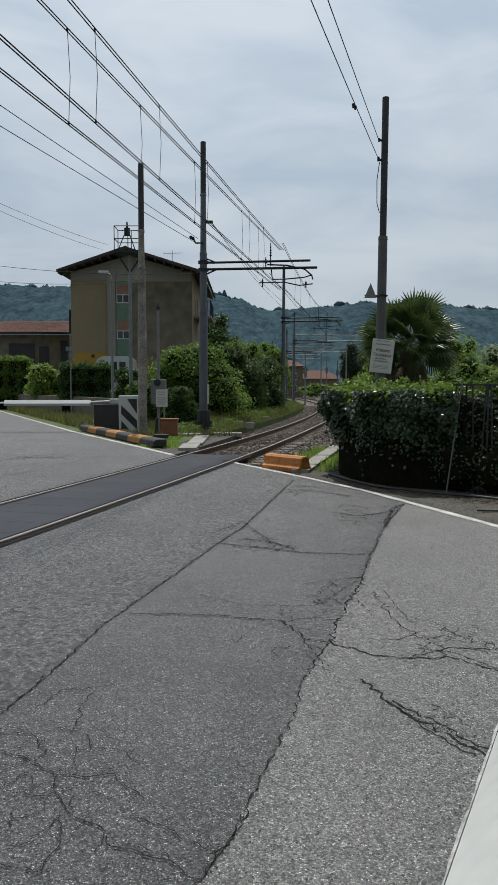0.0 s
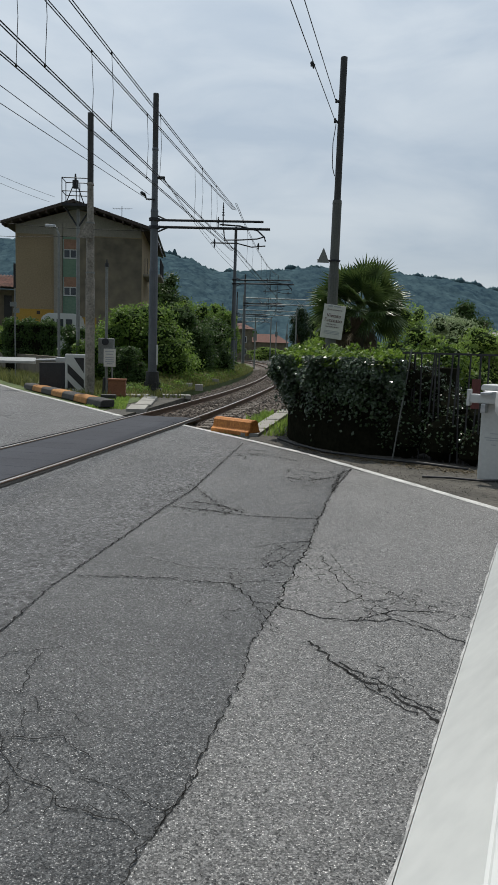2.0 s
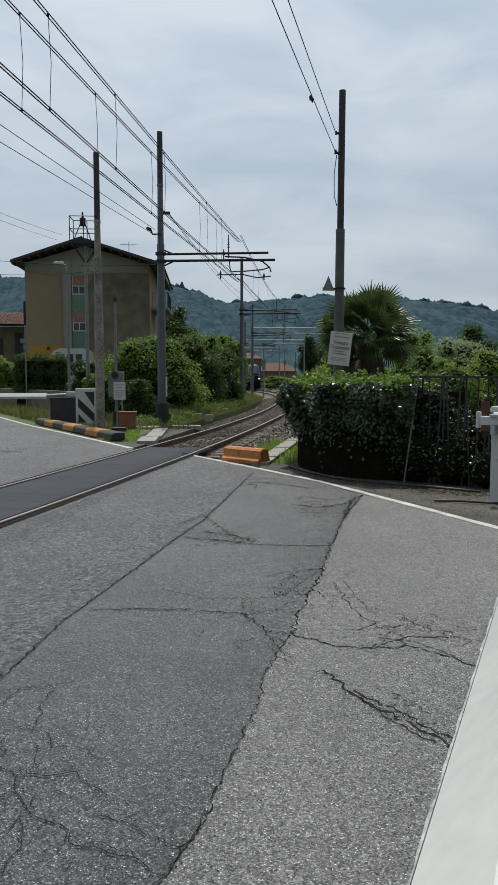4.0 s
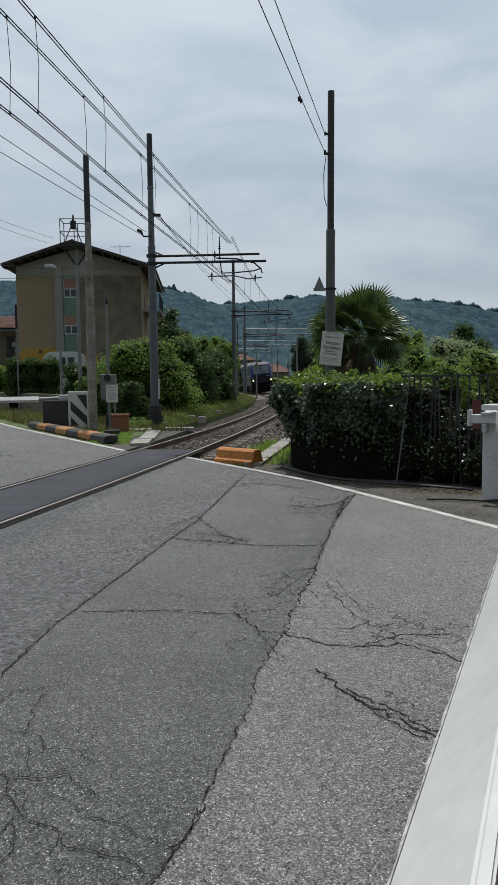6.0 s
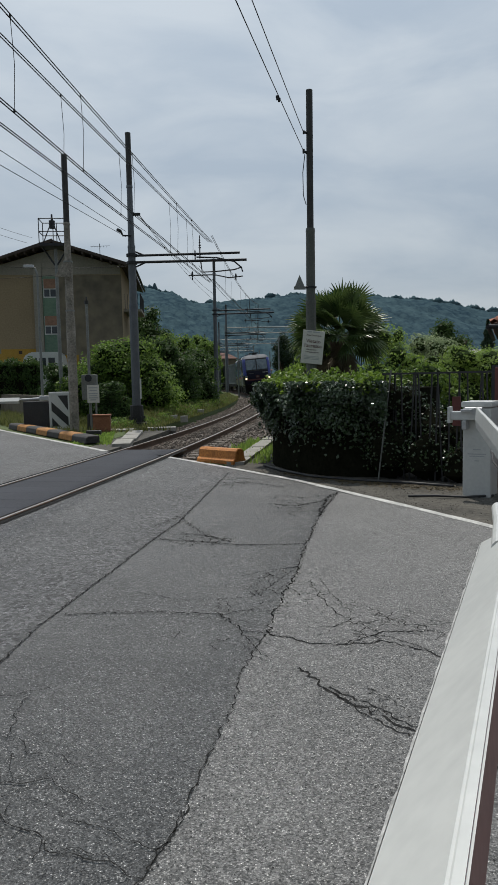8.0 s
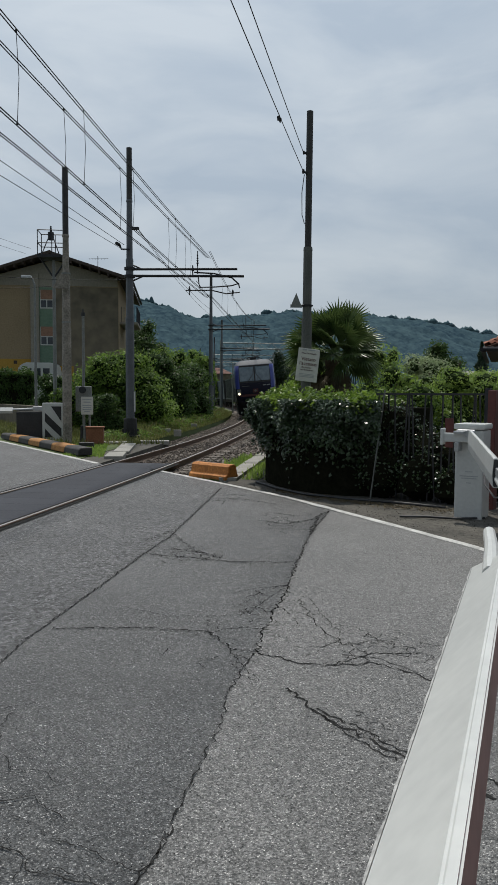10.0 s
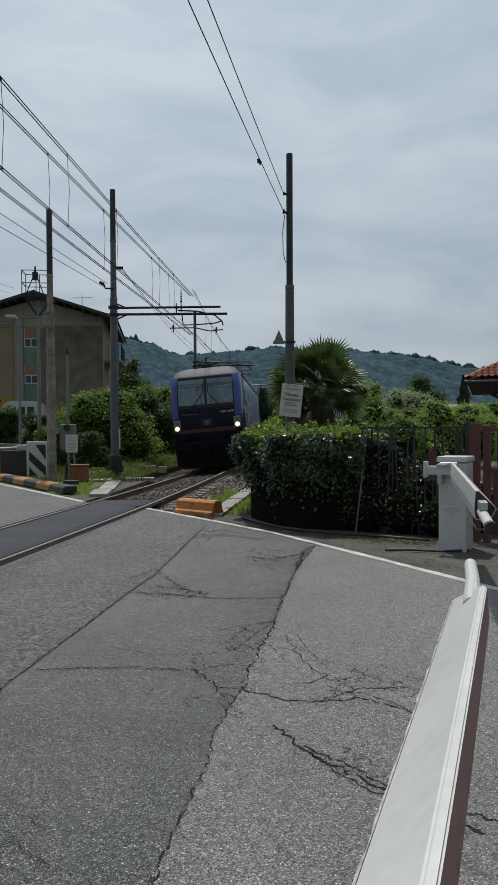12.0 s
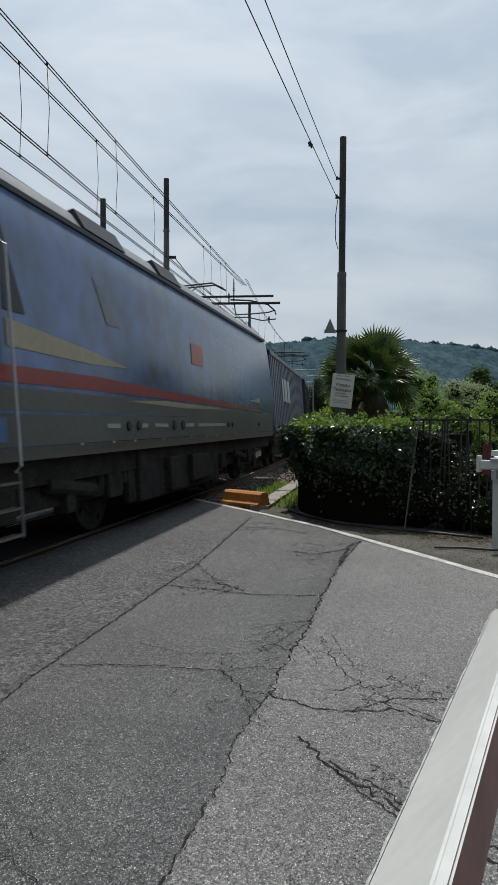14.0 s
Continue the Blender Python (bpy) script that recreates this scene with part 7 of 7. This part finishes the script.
def locomotive():
    ob = thing("locomotive", pose(0, 0, 0), "blue and grey electric locomotive with lit headlights", "locomotive")
    bm = bmesh.new()
    rings = []
    for z, w, f in SLICES:
        half = [(w - 0.34, f), (w - 0.14, f + 0.06), (w - 0.04, f + 0.22), (w, f + 0.62)]
        front = [(-x, y) for x, y in half[::-1]] + half
        back = [(x, LEN - y) for x, y in half[::-1]] + [(-x, LEN - y) for x, y in half]
        rings.append([bm.verts.new((x, y, z)) for x, y in front + back])
    k = len(rings[0])
    for a, b, s0, s1 in zip(rings, rings[1:], SLICES, SLICES[1:]):
        zc = (s0[0] + s1[0]) / 2
        for i in range(k):
            fc = bm.faces.new((a[i], a[(i + 1) % k], b[(i + 1) % k], b[i]))
            mid = fc.calc_center_median()
            end = mid.y < 0.9 or mid.y > LEN - 0.9
            at_front = i in (3, 11)
            if zc > 3.94:
                fc.material_index = 6 if mid.y < 1.8 or mid.y > LEN - 1.8 else 4
            elif at_front:
                fc.material_index = 5 if zc < 1.2 else 1
            elif zc < 1.2:
                fc.material_index = 3 if not end else 1
            elif end and i in (2, 4, 10, 12, 1, 5, 9, 13):
                fc.material_index = 0 if zc > 2.3 else 1
            elif i in (0, 6, 8, 14):
                fc.material_index = 0 if zc > 2.3 else 1
            else:
                fc.material_index = 2
    bm.faces.new(rings[-1])
    bm.faces.new(rings[0][::-1])
    for fc in bm.faces:
        if len(fc.verts) == k:
            fc.material_index = 4 if fc.calc_center_median().z > 3 else 5
    bmesh.ops.recalc_face_normals(bm, faces=bm.faces)
    body = part("body", bm, [M_L_BLUE, M_L_NAVY, M_L_SIDE, M_L_LOW, M_L_ROOF, M_UNDER, M_L_BROW], ob, "blue body fading to grey")
    body.data.shade_smooth()
    body.data.set_sharp_from_angle(angle=radians(45))

    def front_patch(name, x0, x1, z0, z1, m, parent, off=0.012, label="", n=6, back=False):
        vs, fs = [], []
        for i in range(n + 1):
            z = z0 + (z1 - z0) * i / n
            for x in (x0, x1):
                lim = half_w(z) - 0.33
                xx = max(-lim, min(lim, x))
                y = nose(z) - off
                vs.append((xx, LEN - y if back else y, z))
            if i:
                fs.append((2 * i - 2, 2 * i - 1, 2 * i + 1, 2 * i) if not back else (2 * i, 2 * i + 1, 2 * i - 1, 2 * i - 2))
        return raw(name, vs, fs, m, parent, label)

    def side_patch(name, pts, m, parent, off=0.012, label=""):
        """A decal-thin plate on the road-side wall from (y, z) corners, split in height."""
        for sx in (-1, 1):
            vs = [(sx * (half_w(z) + off), y, z) for y, z in pts]
            raw(name, vs, [tuple(range(len(pts)))[::sx]], m, parent, label)

    # cab front
    scr = front_patch("windscreen_surround", -1.2, 1.2, 2.60, 3.90, M_L_CHAR, body, 0.012, "black windscreen surround")
    front_patch("windscreen", -1.12, -0.05, 2.74, 3.80, M_L_GLASS, scr, 0.024, "dark glass pane")
    front_patch("windscreen", 0.05, 1.12, 2.74, 3.80, M_L_GLASS, scr, 0.024, "dark glass pane")
    for sx in (-1, 1):
        p0 = Vector((sx * 0.16, nose(2.6) - 0.07, 2.6))
        pm = Vector((sx * 0.62, nose(2.6) - 0.06, 2.58))
        p1 = Vector((sx * 0.10, nose(3.25) - 0.06, 3.25))
        bmw = pipe([pm, p1], 0.014, 6)
        pipe([p1, p1 + Vector((0, 0.12, 0.34))], 0.012, 6, bmw)
        pipe([p0, p1 + Vector((sx * 0.1, -0.02, -0.2))], 0.010, 6, bmw)
        part("wiper", bmw, M_BLACK, scr, "black wiper")
        part("grab_rail", pipe([(sx * 0.2, nose(2.5) - 0.05, 2.5), (sx * 1.0, nose(2.5) - 0.05, 2.52)], 0.014, 6), M_L_CHAR, body, "thin dark grab rail")
    front_patch("red_band", -1.16, 1.16, 1.60, 1.76, M_L_NOSE, body, 0.010, "red stripe across the nose, darkened as shaded", 2)
    front_patch("emblem", -0.20, 0.20, 1.86, 2.14, M_L_NOSE, body, 0.010, "red square emblem with a white cross, both darkened as shaded", 2)
    # white cross given a grey, its shade put into the colour
    front_patch("emblem_cross", -0.12, 0.12, 1.97, 2.03, M_L_LOW, body, 0.014, "", 1)
    front_patch("emblem_cross", -0.035, 0.035, 1.90, 2.10, M_L_LOW, body, 0.0145, "", 1)
    for i in range(6):
        x = 0.58 + i * 0.085 + (0.05 if i > 2 else 0)
        bmn = bmesh.new()
        box(x, x + 0.055, nose(2.38) - 0.012, nose(2.38) + 0.02, 2.345, 2.42, 0, bmn)
        part("running_number", bmn, M_INKPALE, body, "white bar of the running number")
    bmn = bmesh.new()
    for i in range(9):
        box(-0.98 + i * 0.07, -0.98 + i * 0.07 + 0.045, nose(2.36) - 0.010, nose(2.36) + 0.02, 2.34, 2.38, 0, bmn)
    part("lettering_bars", bmn, M_L_LOW, body, "small grey lettering bars")
    for sx in (-1, 1):
        hl = part("headlight", box(sx * 1.225 - 0.15, sx * 1.225 + 0.15, -0.035, 0.30, 1.68, 2.16, 0.05), M_LAMPDK, body, "grey headlight cluster")
        part("lens", tube((sx * 1.23, -0.055, 1.82), (sx * 1.23, -0.03, 1.82), 0.085, 0.09, 18), M_LAMP, hl, "lit warm headlight lens")
        part("lens", tube((sx * 1.23, -0.05, 2.04), (sx * 1.23, -0.03, 2.04), 0.075, 0.08, 14), M_L_GLASS, hl, "unlit lens")
        bf = tube((sx * 0.88, -0.62, 1.06), (sx * 0.88, 0.1, 1.06), 0.10, 0.12, 12)
        bfo = part("buffer", bf, M_L_APRON, ob, "black buffer")
        bmf = box(sx * 0.88 - 0.3, sx * 0.88 + 0.3, -0.68, -0.62, 0.88, 1.24, 0.05)
        part("buffer_head", bmf, M_L_APRON, bfo)
        part("handrail", pipe([(sx * 1.47, 0.36, 1.2), (sx * 1.53, 0.34, 1.3), (sx * 1.53, 0.40, 2.3), (sx * 1.49, 0.44, 2.4)], 0.018, 6), M_L_NAVY, body)
    bmc = box(-0.12, 0.12, -0.55, 0.1, 0.98, 1.12, 0.03)
    box(-0.05, 0.05, -0.5, -0.4, 0.5, 1.0, 0.02, bmc)
    part("coupling", bmc, M_L_APRON, ob, "black screw coupling")
    bms = prism([(-1.42, 1.12), (-1.35, 0.30), (-1.05, 0.16), (1.05, 0.16), (1.35, 0.30), (1.42, 1.12)], 0.5)
    bmesh.ops.translate(bms, vec=(0, 0.10, 0), verts=bms.verts)
    part("skirt", bms, M_L_APRON, ob, "black front apron")
    for sx in (-1, 1):
        bst = bmesh.new()
        for z in (0.42, 0.72):
            box(sx * 1.42 - 0.07, sx * 1.42 + 0.07, 0.7, 1.15, z, z + 0.03, 0, bst)
        for y in (0.7, 1.15):
            box(sx * 1.44 - 0.03, sx * 1.44 + 0.03, y - 0.02, y + 0.02, 0.35, 1.0, 0, bst)
        box(sx * 1.40 - 0.05, sx * 1.40 + 0.05, 0.6, 1.25, 0.55, 1.0, 0, bst)
        part("step", bst, M_L_LOW, ob, "grey entry steps")
        bst = bmesh.new()
        for z in (0.35, 0.62, 0.88):
            box(sx * 1.42 - 0.06, sx * 1.42 + 0.06, 2.62, 3.15, z, z + 0.025, 0, bst)
        for y in (2.62, 3.15):
            tube((sx * 1.46, y, 0.33), (sx * 1.46, y, 1.0), 0.018, 0.018, 6, bst)
        part("ladder", bst, M_L_LOW, ob, "metal door ladder")
    # side: cab window field, door, stripes
    side_patch("cab_window_field", [(0.86, 2.60), (1.02, 3.2), (1.22, 3.82), (2.07, 3.82), (2.07, 2.60)], M_L_CHAR, body, 0.012, "charcoal cab window field")
    side_patch("door", [(2.12, 1.30), (2.12, 3.80), (2.92, 3.80), (2.92, 1.30)], M_L_SIDE, body, 0.016, "cab door with a pale window")
    # plain cream plate; the brightness of the window is only its colour
    side_patch("door_window", [(2.26, 2.70), (2.26, 3.50), (2.70, 3.50), (2.70, 2.70)], M_L_CREAM, body, 0.024, "door window with its light put into a cream colour")
    for y in (2.03, 2.98):
        for sx in (-1, 1):
            part("door_rail", pipe([(sx * 1.52, y, 1.0), (sx * 1.58, y, 1.06), (sx * 1.57, y, 3.25), (sx * 1.51, y, 3.3)], 0.018, 6), M_ALU, body, "bright door handrail")
    side_patch("side_charcoal", [(2.98, 2.62), (2.98, 3.66), (3.4, 2.62)], M_L_CHAR, body, 0.013)
    side_patch("red_stripe", [(1.0, 1.90), (1.0, 2.06), (5.2, 2.08), (10.5, 1.98), (16.2, 1.86), (16.2, 1.78), (10.5, 1.86), (5.2, 1.90)], M_L_RED, body, 0.010, "long red stripe")
    side_patch("cream_swoosh", [(0.95, 2.25), (0.95, 2.52), (2.0, 2.54), (2.0, 2.25)], M_L_CREAM, body, 0.014, "cream swoosh")
    side_patch("cream_swoosh", [(3.0, 2.26), (3.0, 2.54), (5.0, 2.40), (6.3, 2.27), (5.0, 2.23)], M_L_CREAM, body, 0.010, "cream swoosh")
    side_patch("cream_swoosh", [(6.0, 1.80), (8.0, 1.85), (12.5, 1.78), (9.0, 1.75)], M_L_CREAM, body, 0.010, "cream swoosh")
    side_patch("cream_swoosh", [(14.8, 2.06), (16.2, 2.02), (16.2, 2.18)], M_L_CREAM, body, 0.010)
    side_patch("orange_square", [(9.6, 2.6), (9.6, 3.0), (10.4, 3.0), (10.4, 2.6)], M_L_ORANGE, body, 0.010, "orange-red square on the side")
    side_patch("lower_band", [(0.95, 1.25), (0.95, 1.86), (10.5, 1.83), (18.0, 1.74), (18.0, 1.25)], M_L_LOW, body, 0.008, "grey lower band")
    side_patch("pale_emblem", [(5.6, 2.8), (5.2, 3.4), (5.5, 3.2), (6.1, 2.82)], M_L_ROOF, body, 0.010)
    for sx in (-1, 1):
        part("roof_rail", box(sx * 1.475 - 0.03, sx * 1.475 + 0.03, 1.4, LEN - 1.4, 3.88, 3.94), M_BLACK, body, "black roof edge rail")
        for y, w in ((6.1, 0.12), (6.5, 0.12), (8.2, 0.14), (8.7, 0.14), (12.2, 0.1), (12.6, 0.1), (15.8, 0.1)):
            part("side_socket", tube((sx * 1.48, y + w / 2, 1.45), (sx * 1.52, y + w / 2, 1.45), w * 0.6, w * 0.6, 12), M_BLACK, body, "dark round socket")
        bmp = bmesh.new()
        for y0, y1 in ((5.4, 5.9), (6.7, 7.0), (7.3, 8.0), (8.95, 9.5), (9.8, 12.0)):
            for i in range(int((y1 - y0) / 0.09)):
                box(sx * 1.502 - 0.012, sx * 1.502 + 0.012, y0 + 0.09 * i, y0 + 0.09 * i + 0.055, 1.42, 1.48, 0, bmp)
        for y in (4.6, 5.6, 6.4, 7.7, 9.3, 10.4, 11.2, 13.0, 14.2):
            box(sx * 1.47 - 0.012, sx * 1.47 + 0.012, y, y + 0.07, 1.22, 1.29, 0, bmp)
        part("side_print", bmp, M_INKPALE, body, "pale print bars along the sill")
        for y0, y1 in ((5.2, 6.6), (8.2, 9.4)):
            bmh = bmesh.new()
            hatch = part("roof_hatch", prism([(sx * 1.38, 3.98), (sx * 1.46, 4.00), (sx * 1.32, 4.27), (sx * 1.22, 4.25)], y1 - y0, bmh), M_BLACK, body, "dark roof grille")
            hatch.location = (0, y0, 0)
    # roof gear
    rf_ = bmesh.new()
    box(-0.7, 0.7, 5.2, 7.4, 4.14, 4.25, 0.03, rf_)
    box(-0.75, 0.75, 8.4, 12.4, 4.14, 4.29, 0.04, rf_)
    for y in (3.4, 4.0, 13.8, 14.8):
        for x in (-0.45, 0.45):
            tube((x, y, 4.05), (x, y, 4.36), 0.07, 0.05, 8, rf_)
    pipe([(-0.3, 3.0, 4.36), (-0.3, 15.6, 4.36)], 0.02, 6, rf_)
    part("roof_gear", rf_, M_L_ROOF, ob, "grey roof housings and insulators").location = (0, 0, 0.17)
    fp = bmesh.new()
    pipe([(-0.45, 3.2, 4.32), (-0.3, 2.3, 4.42), (-0.5, 2.2, 4.45), (0.5, 2.2, 4.45), (0.3, 2.3, 4.42), (0.45, 3.2, 4.32)], 0.025, 6, fp)
    for y in (2.0, 2.25):
        pipe([(-0.5, y, 4.36), (-0.35, y, 4.46), (0.35, y, 4.46), (0.5, y, 4.36)], 0.025, 6, fp)
    box(-0.25, 0.25, 2.0, 2.4, 4.25, 4.44, 0.03, fp)
    box(-0.4, 0.4, 2.6, 3.6, 4.2, 4.3, 0.02, fp)
    part("pantograph", fp, M_STEEL, ob, "folded dark pantograph").location = (0, 0, 0.12)
    rp = bmesh.new()
    tube((0, 15.6, 4.3), (0, 13.9, 4.75), 0.05, 0.04, 8, rp)
    for x in (-0.28, 0.28):
        tube((x, 13.9, 4.75), (x * 0.7, 15.2, 5.22), 0.022, 0.018, 6, rp)
    box(-0.32, 0.32, 13.85, 13.95, 4.72, 4.79, 0, rp)
    for y in (15.05, 15.35):
        pipe([(-0.95, y, 5.06), (-0.65, y, 5.24), (0.65, y, 5.24), (0.95, y, 5.06)], 0.022, 6, rp)
    box(-0.4, 0.4, 15.0, 16.0, 4.2, 4.32, 0.02, rp)
    part("pantograph", rp, M_STEEL, ob, "raised dark pantograph")
    # underframe and bogies
    un = bmesh.new()
    box(-1.3, 1.3, 7.0, 11.9, 0.28, 1.12, 0.05, un)
    box(-1.38, -1.2, 8.0, 9.2, 0.35, 0.9, 0.03, un)
    box(1.2, 1.42, 8.2, 8.8, 0.35, 0.92, 0.03, un)
    box(1.2, 1.40, 9.6, 10.9, 0.4, 0.9, 0.03, un)
    box(-1.25, 1.25, 0.4, LEN - 0.4, 0.8, 1.14, 0, un)
    part("underframe", un, M_UNDER, ob, "dark underframe boxes")
    wheels = []
    for yb in (4.7, 14.2):
        bg = bmesh.new()
        for sx in (-1, 1):
            box(sx * 1.06 - 0.09, sx * 1.06 + 0.09, yb - 2.1, yb + 2.1, 0.5, 0.78, 0.03, bg)
            for yy in (yb - 1.5, yb + 1.5):
                box(sx * 1.12 - 0.12, sx * 1.12 + 0.12, yy - 0.25, yy + 0.25, 0.45, 0.85, 0.04, bg)
                tube((sx * 1.14, yy - 0.42, 0.62), (sx * 1.14, yy - 0.42, 0.95), 0.09, 0.09, 10, bg)
                tube((sx * 1.14, yy + 0.42, 0.62), (sx * 1.14, yy + 0.42, 0.95), 0.09, 0.09, 10, bg)
            tube((sx * 1.2, yb - 0.55, 0.78), (sx * 1.2, yb + 0.75, 0.62), 0.10, 0.10, 10, bg)
            box(sx * 1.15 - 0.1, sx * 1.15 + 0.1, yb - 0.1, yb + 0.15, 0.4, 0.98, 0.03, bg)
            box(sx * 1.18 - 0.05, sx * 1.18 + 0.05, yb + 2.0, yb + 2.3, 0.3, 0.95, 0.03, bg)
        bogie = part("bogie", bg, M_UNDER, ob, "dark bogie frame with dampers")
        for yy in (yb - 1.5, yb + 1.5):
            w = bmesh.new()
            for sx in (-1, 1):
                tube((sx * 0.69, 0, 0), (sx * 0.83, 0, 0), 0.615, 0.625, 28, w)
                tube((sx * 0.83, 0, 0), (sx * 0.86, 0, 0), 0.42, 0.40, 20, w)
                for i in range(5):
                    a = i * 1.2566
                    tube((sx * 0.84, math.cos(a) * 0.5, math.sin(a) * 0.5), (sx * 0.87, math.cos(a) * 0.5, math.sin(a) * 0.5), 0.045, 0.045, 6, w)
            tube((-0.8, 0, 0), (0.8, 0, 0), 0.1, 0.1, 10, w)
            ws = part("wheelset", w, M_UNDER, bogie, "worn steel wheelset")
            ws.location = (0, yy, 0.625)
            wheels.append((ws, yy))
    return ob, wheels


def wagon(kind_m, label, letters):
    ob = thing("container_wagon", pose(0, 0, 0), label, "freight wagon", "wagons of the train")
    bm = bmesh.new()
    for sx in (-1, 1):
        box(sx * 1.2 - 0.1, sx * 1.2 + 0.1, 0.6, 15.6, 0.85, 1.15, 0.02, bm)
    for i in range(9):
        box(-1.2, 1.2, 0.6 + 1.85 * i, 0.8 + 1.85 * i, 0.9, 1.1, 0, bm)
    for y in (0.0, 15.5):
        box(-1.3, 1.3, y + 0.3, y + 0.5, 0.8, 1.2, 0.02, bm)
        for x in (-0.88, 0.88):
            tube((x, y - 0.05 if y < 1 else y, 1.05), (x, y + 0.5 if y < 1 else y + 0.65, 1.05), 0.16, 0.16, 10, bm)
    part("wagon_frame", bm, M_UNDER, ob, "dark flat wagon frame")
    box_ = part("container", box(-1.25, 1.25, 1.0, 15.0, 1.18, 3.95, 0.03), kind_m, ob, "tall grey swap body")
    bm = bmesh.new()
    for sx in (-1, 1):
        for i in range(24):
            y = 1.3 + i * 0.58
            box(sx * 1.262 - 0.012, sx * 1.262 + 0.012, y, y + 0.06, 1.4, 3.85, 0, bm)
        box(sx * 1.27 - 0.03, sx * 1.27 + 0.03, 1.0, 15.0, 1.2, 1.36, 0, bm)
        box(sx * 1.27 - 0.03, sx * 1.27 + 0.03, 1.0, 15.0, 3.82, 3.97, 0, bm)
    part("ribs", bm, kind_m, box_)
    bm = bmesh.new()
    for x in (-1.26, 1.16):
        box(x, x + 0.1, 0.93, 1.0, 1.18, 3.97, 0, bm)
    box(-1.26, 1.26, 0.93, 1.0, 3.8, 3.97, 0, bm)
    box(-1.15, 1.15, 0.96, 1.0, 1.25, 3.8, 0, bm)
    part("headboard", bm, M_BLACK, box_, "black front frame")
    if letters:
        bm = bmesh.new()
        for y, w in ((4.2, 0.5), (5.0, 0.9), (6.2, 0.9)):
            box(1.286, 1.294, y, y + w, 2.3, 3.2, 0, bm)
        part("white_mark", bm, M_WHITE, box_, "large white mark bars")
    for yb in (2.6, 13.6):
        bm = bmesh.new()
        for sx in (-1, 1):
            box(sx * 1.0 - 0.07, sx * 1.0 + 0.07, yb - 1.3, yb + 1.3, 0.4, 0.68, 0.03, bm)
            for yy in (yb - 0.9, yb + 0.9):
                tube((sx * 0.69, yy, 0.46), (sx * 0.82, yy, 0.46), 0.46, 0.46, 20, bm)
        part("bogie", bm, M_UNDER, ob, "dark wagon bogie")
    return ob


loco, wheelsets = locomotive()
wagons = [wagon(M_BOXGREY, "container wagon with a grey swap body", True)]
wagons.append(wagon(M_BOXDARK, "container wagon with a dark container", False))
for i in range(4):
    wagons.append(copy_thing(wagons[i % 2], pose(0, 0, 0)))


def front_s(t):
    """How far along the track the train's front stands at t seconds."""
    return 18.7 + 11.68 * (t - 8) + 0.088 * (t - 8) ** 2


def on_track(s, pivots):
    """Pose of a vehicle whose front is at s, carried by two pivots."""
    a, b = track(s - pivots[0]), track(s - pivots[1])
    d = (a - b).normalized()
    front = a + d * pivots[0]
    yaw = math.degrees(math.atan2(d.x, -d.y))
    lean = cant(s - pivots[0])
    return pose(front.x, front.y, rail_z(s - pivots[0], 0) - 0.0, 0, 0, yaw) @ pose(0, 0, 0, 0, -lean, 0)


def motions():
    steps = [i * 0.5 for i in range(29)]
    walk(loco, [(t, on_track(front_s(t), (4.7, 14.2))) for t in steps])
    for k, wg in enumerate(wagons):
        walk(wg, [(t, on_track(front_s(t) - 19.6 - 16.6 * k, (2.6, 13.6))) for t in steps])
    for ws, y in wheelsets:
        rows = []
        for i in range(14 * 15 + 1):
            t = i / 15
            rows.append((t, pose(0, y, 0.625) @ Matrix.Rotation((front_s(t) - front_s(0)) / 0.625, 4, "X")))
        walk(ws, rows)


motions()
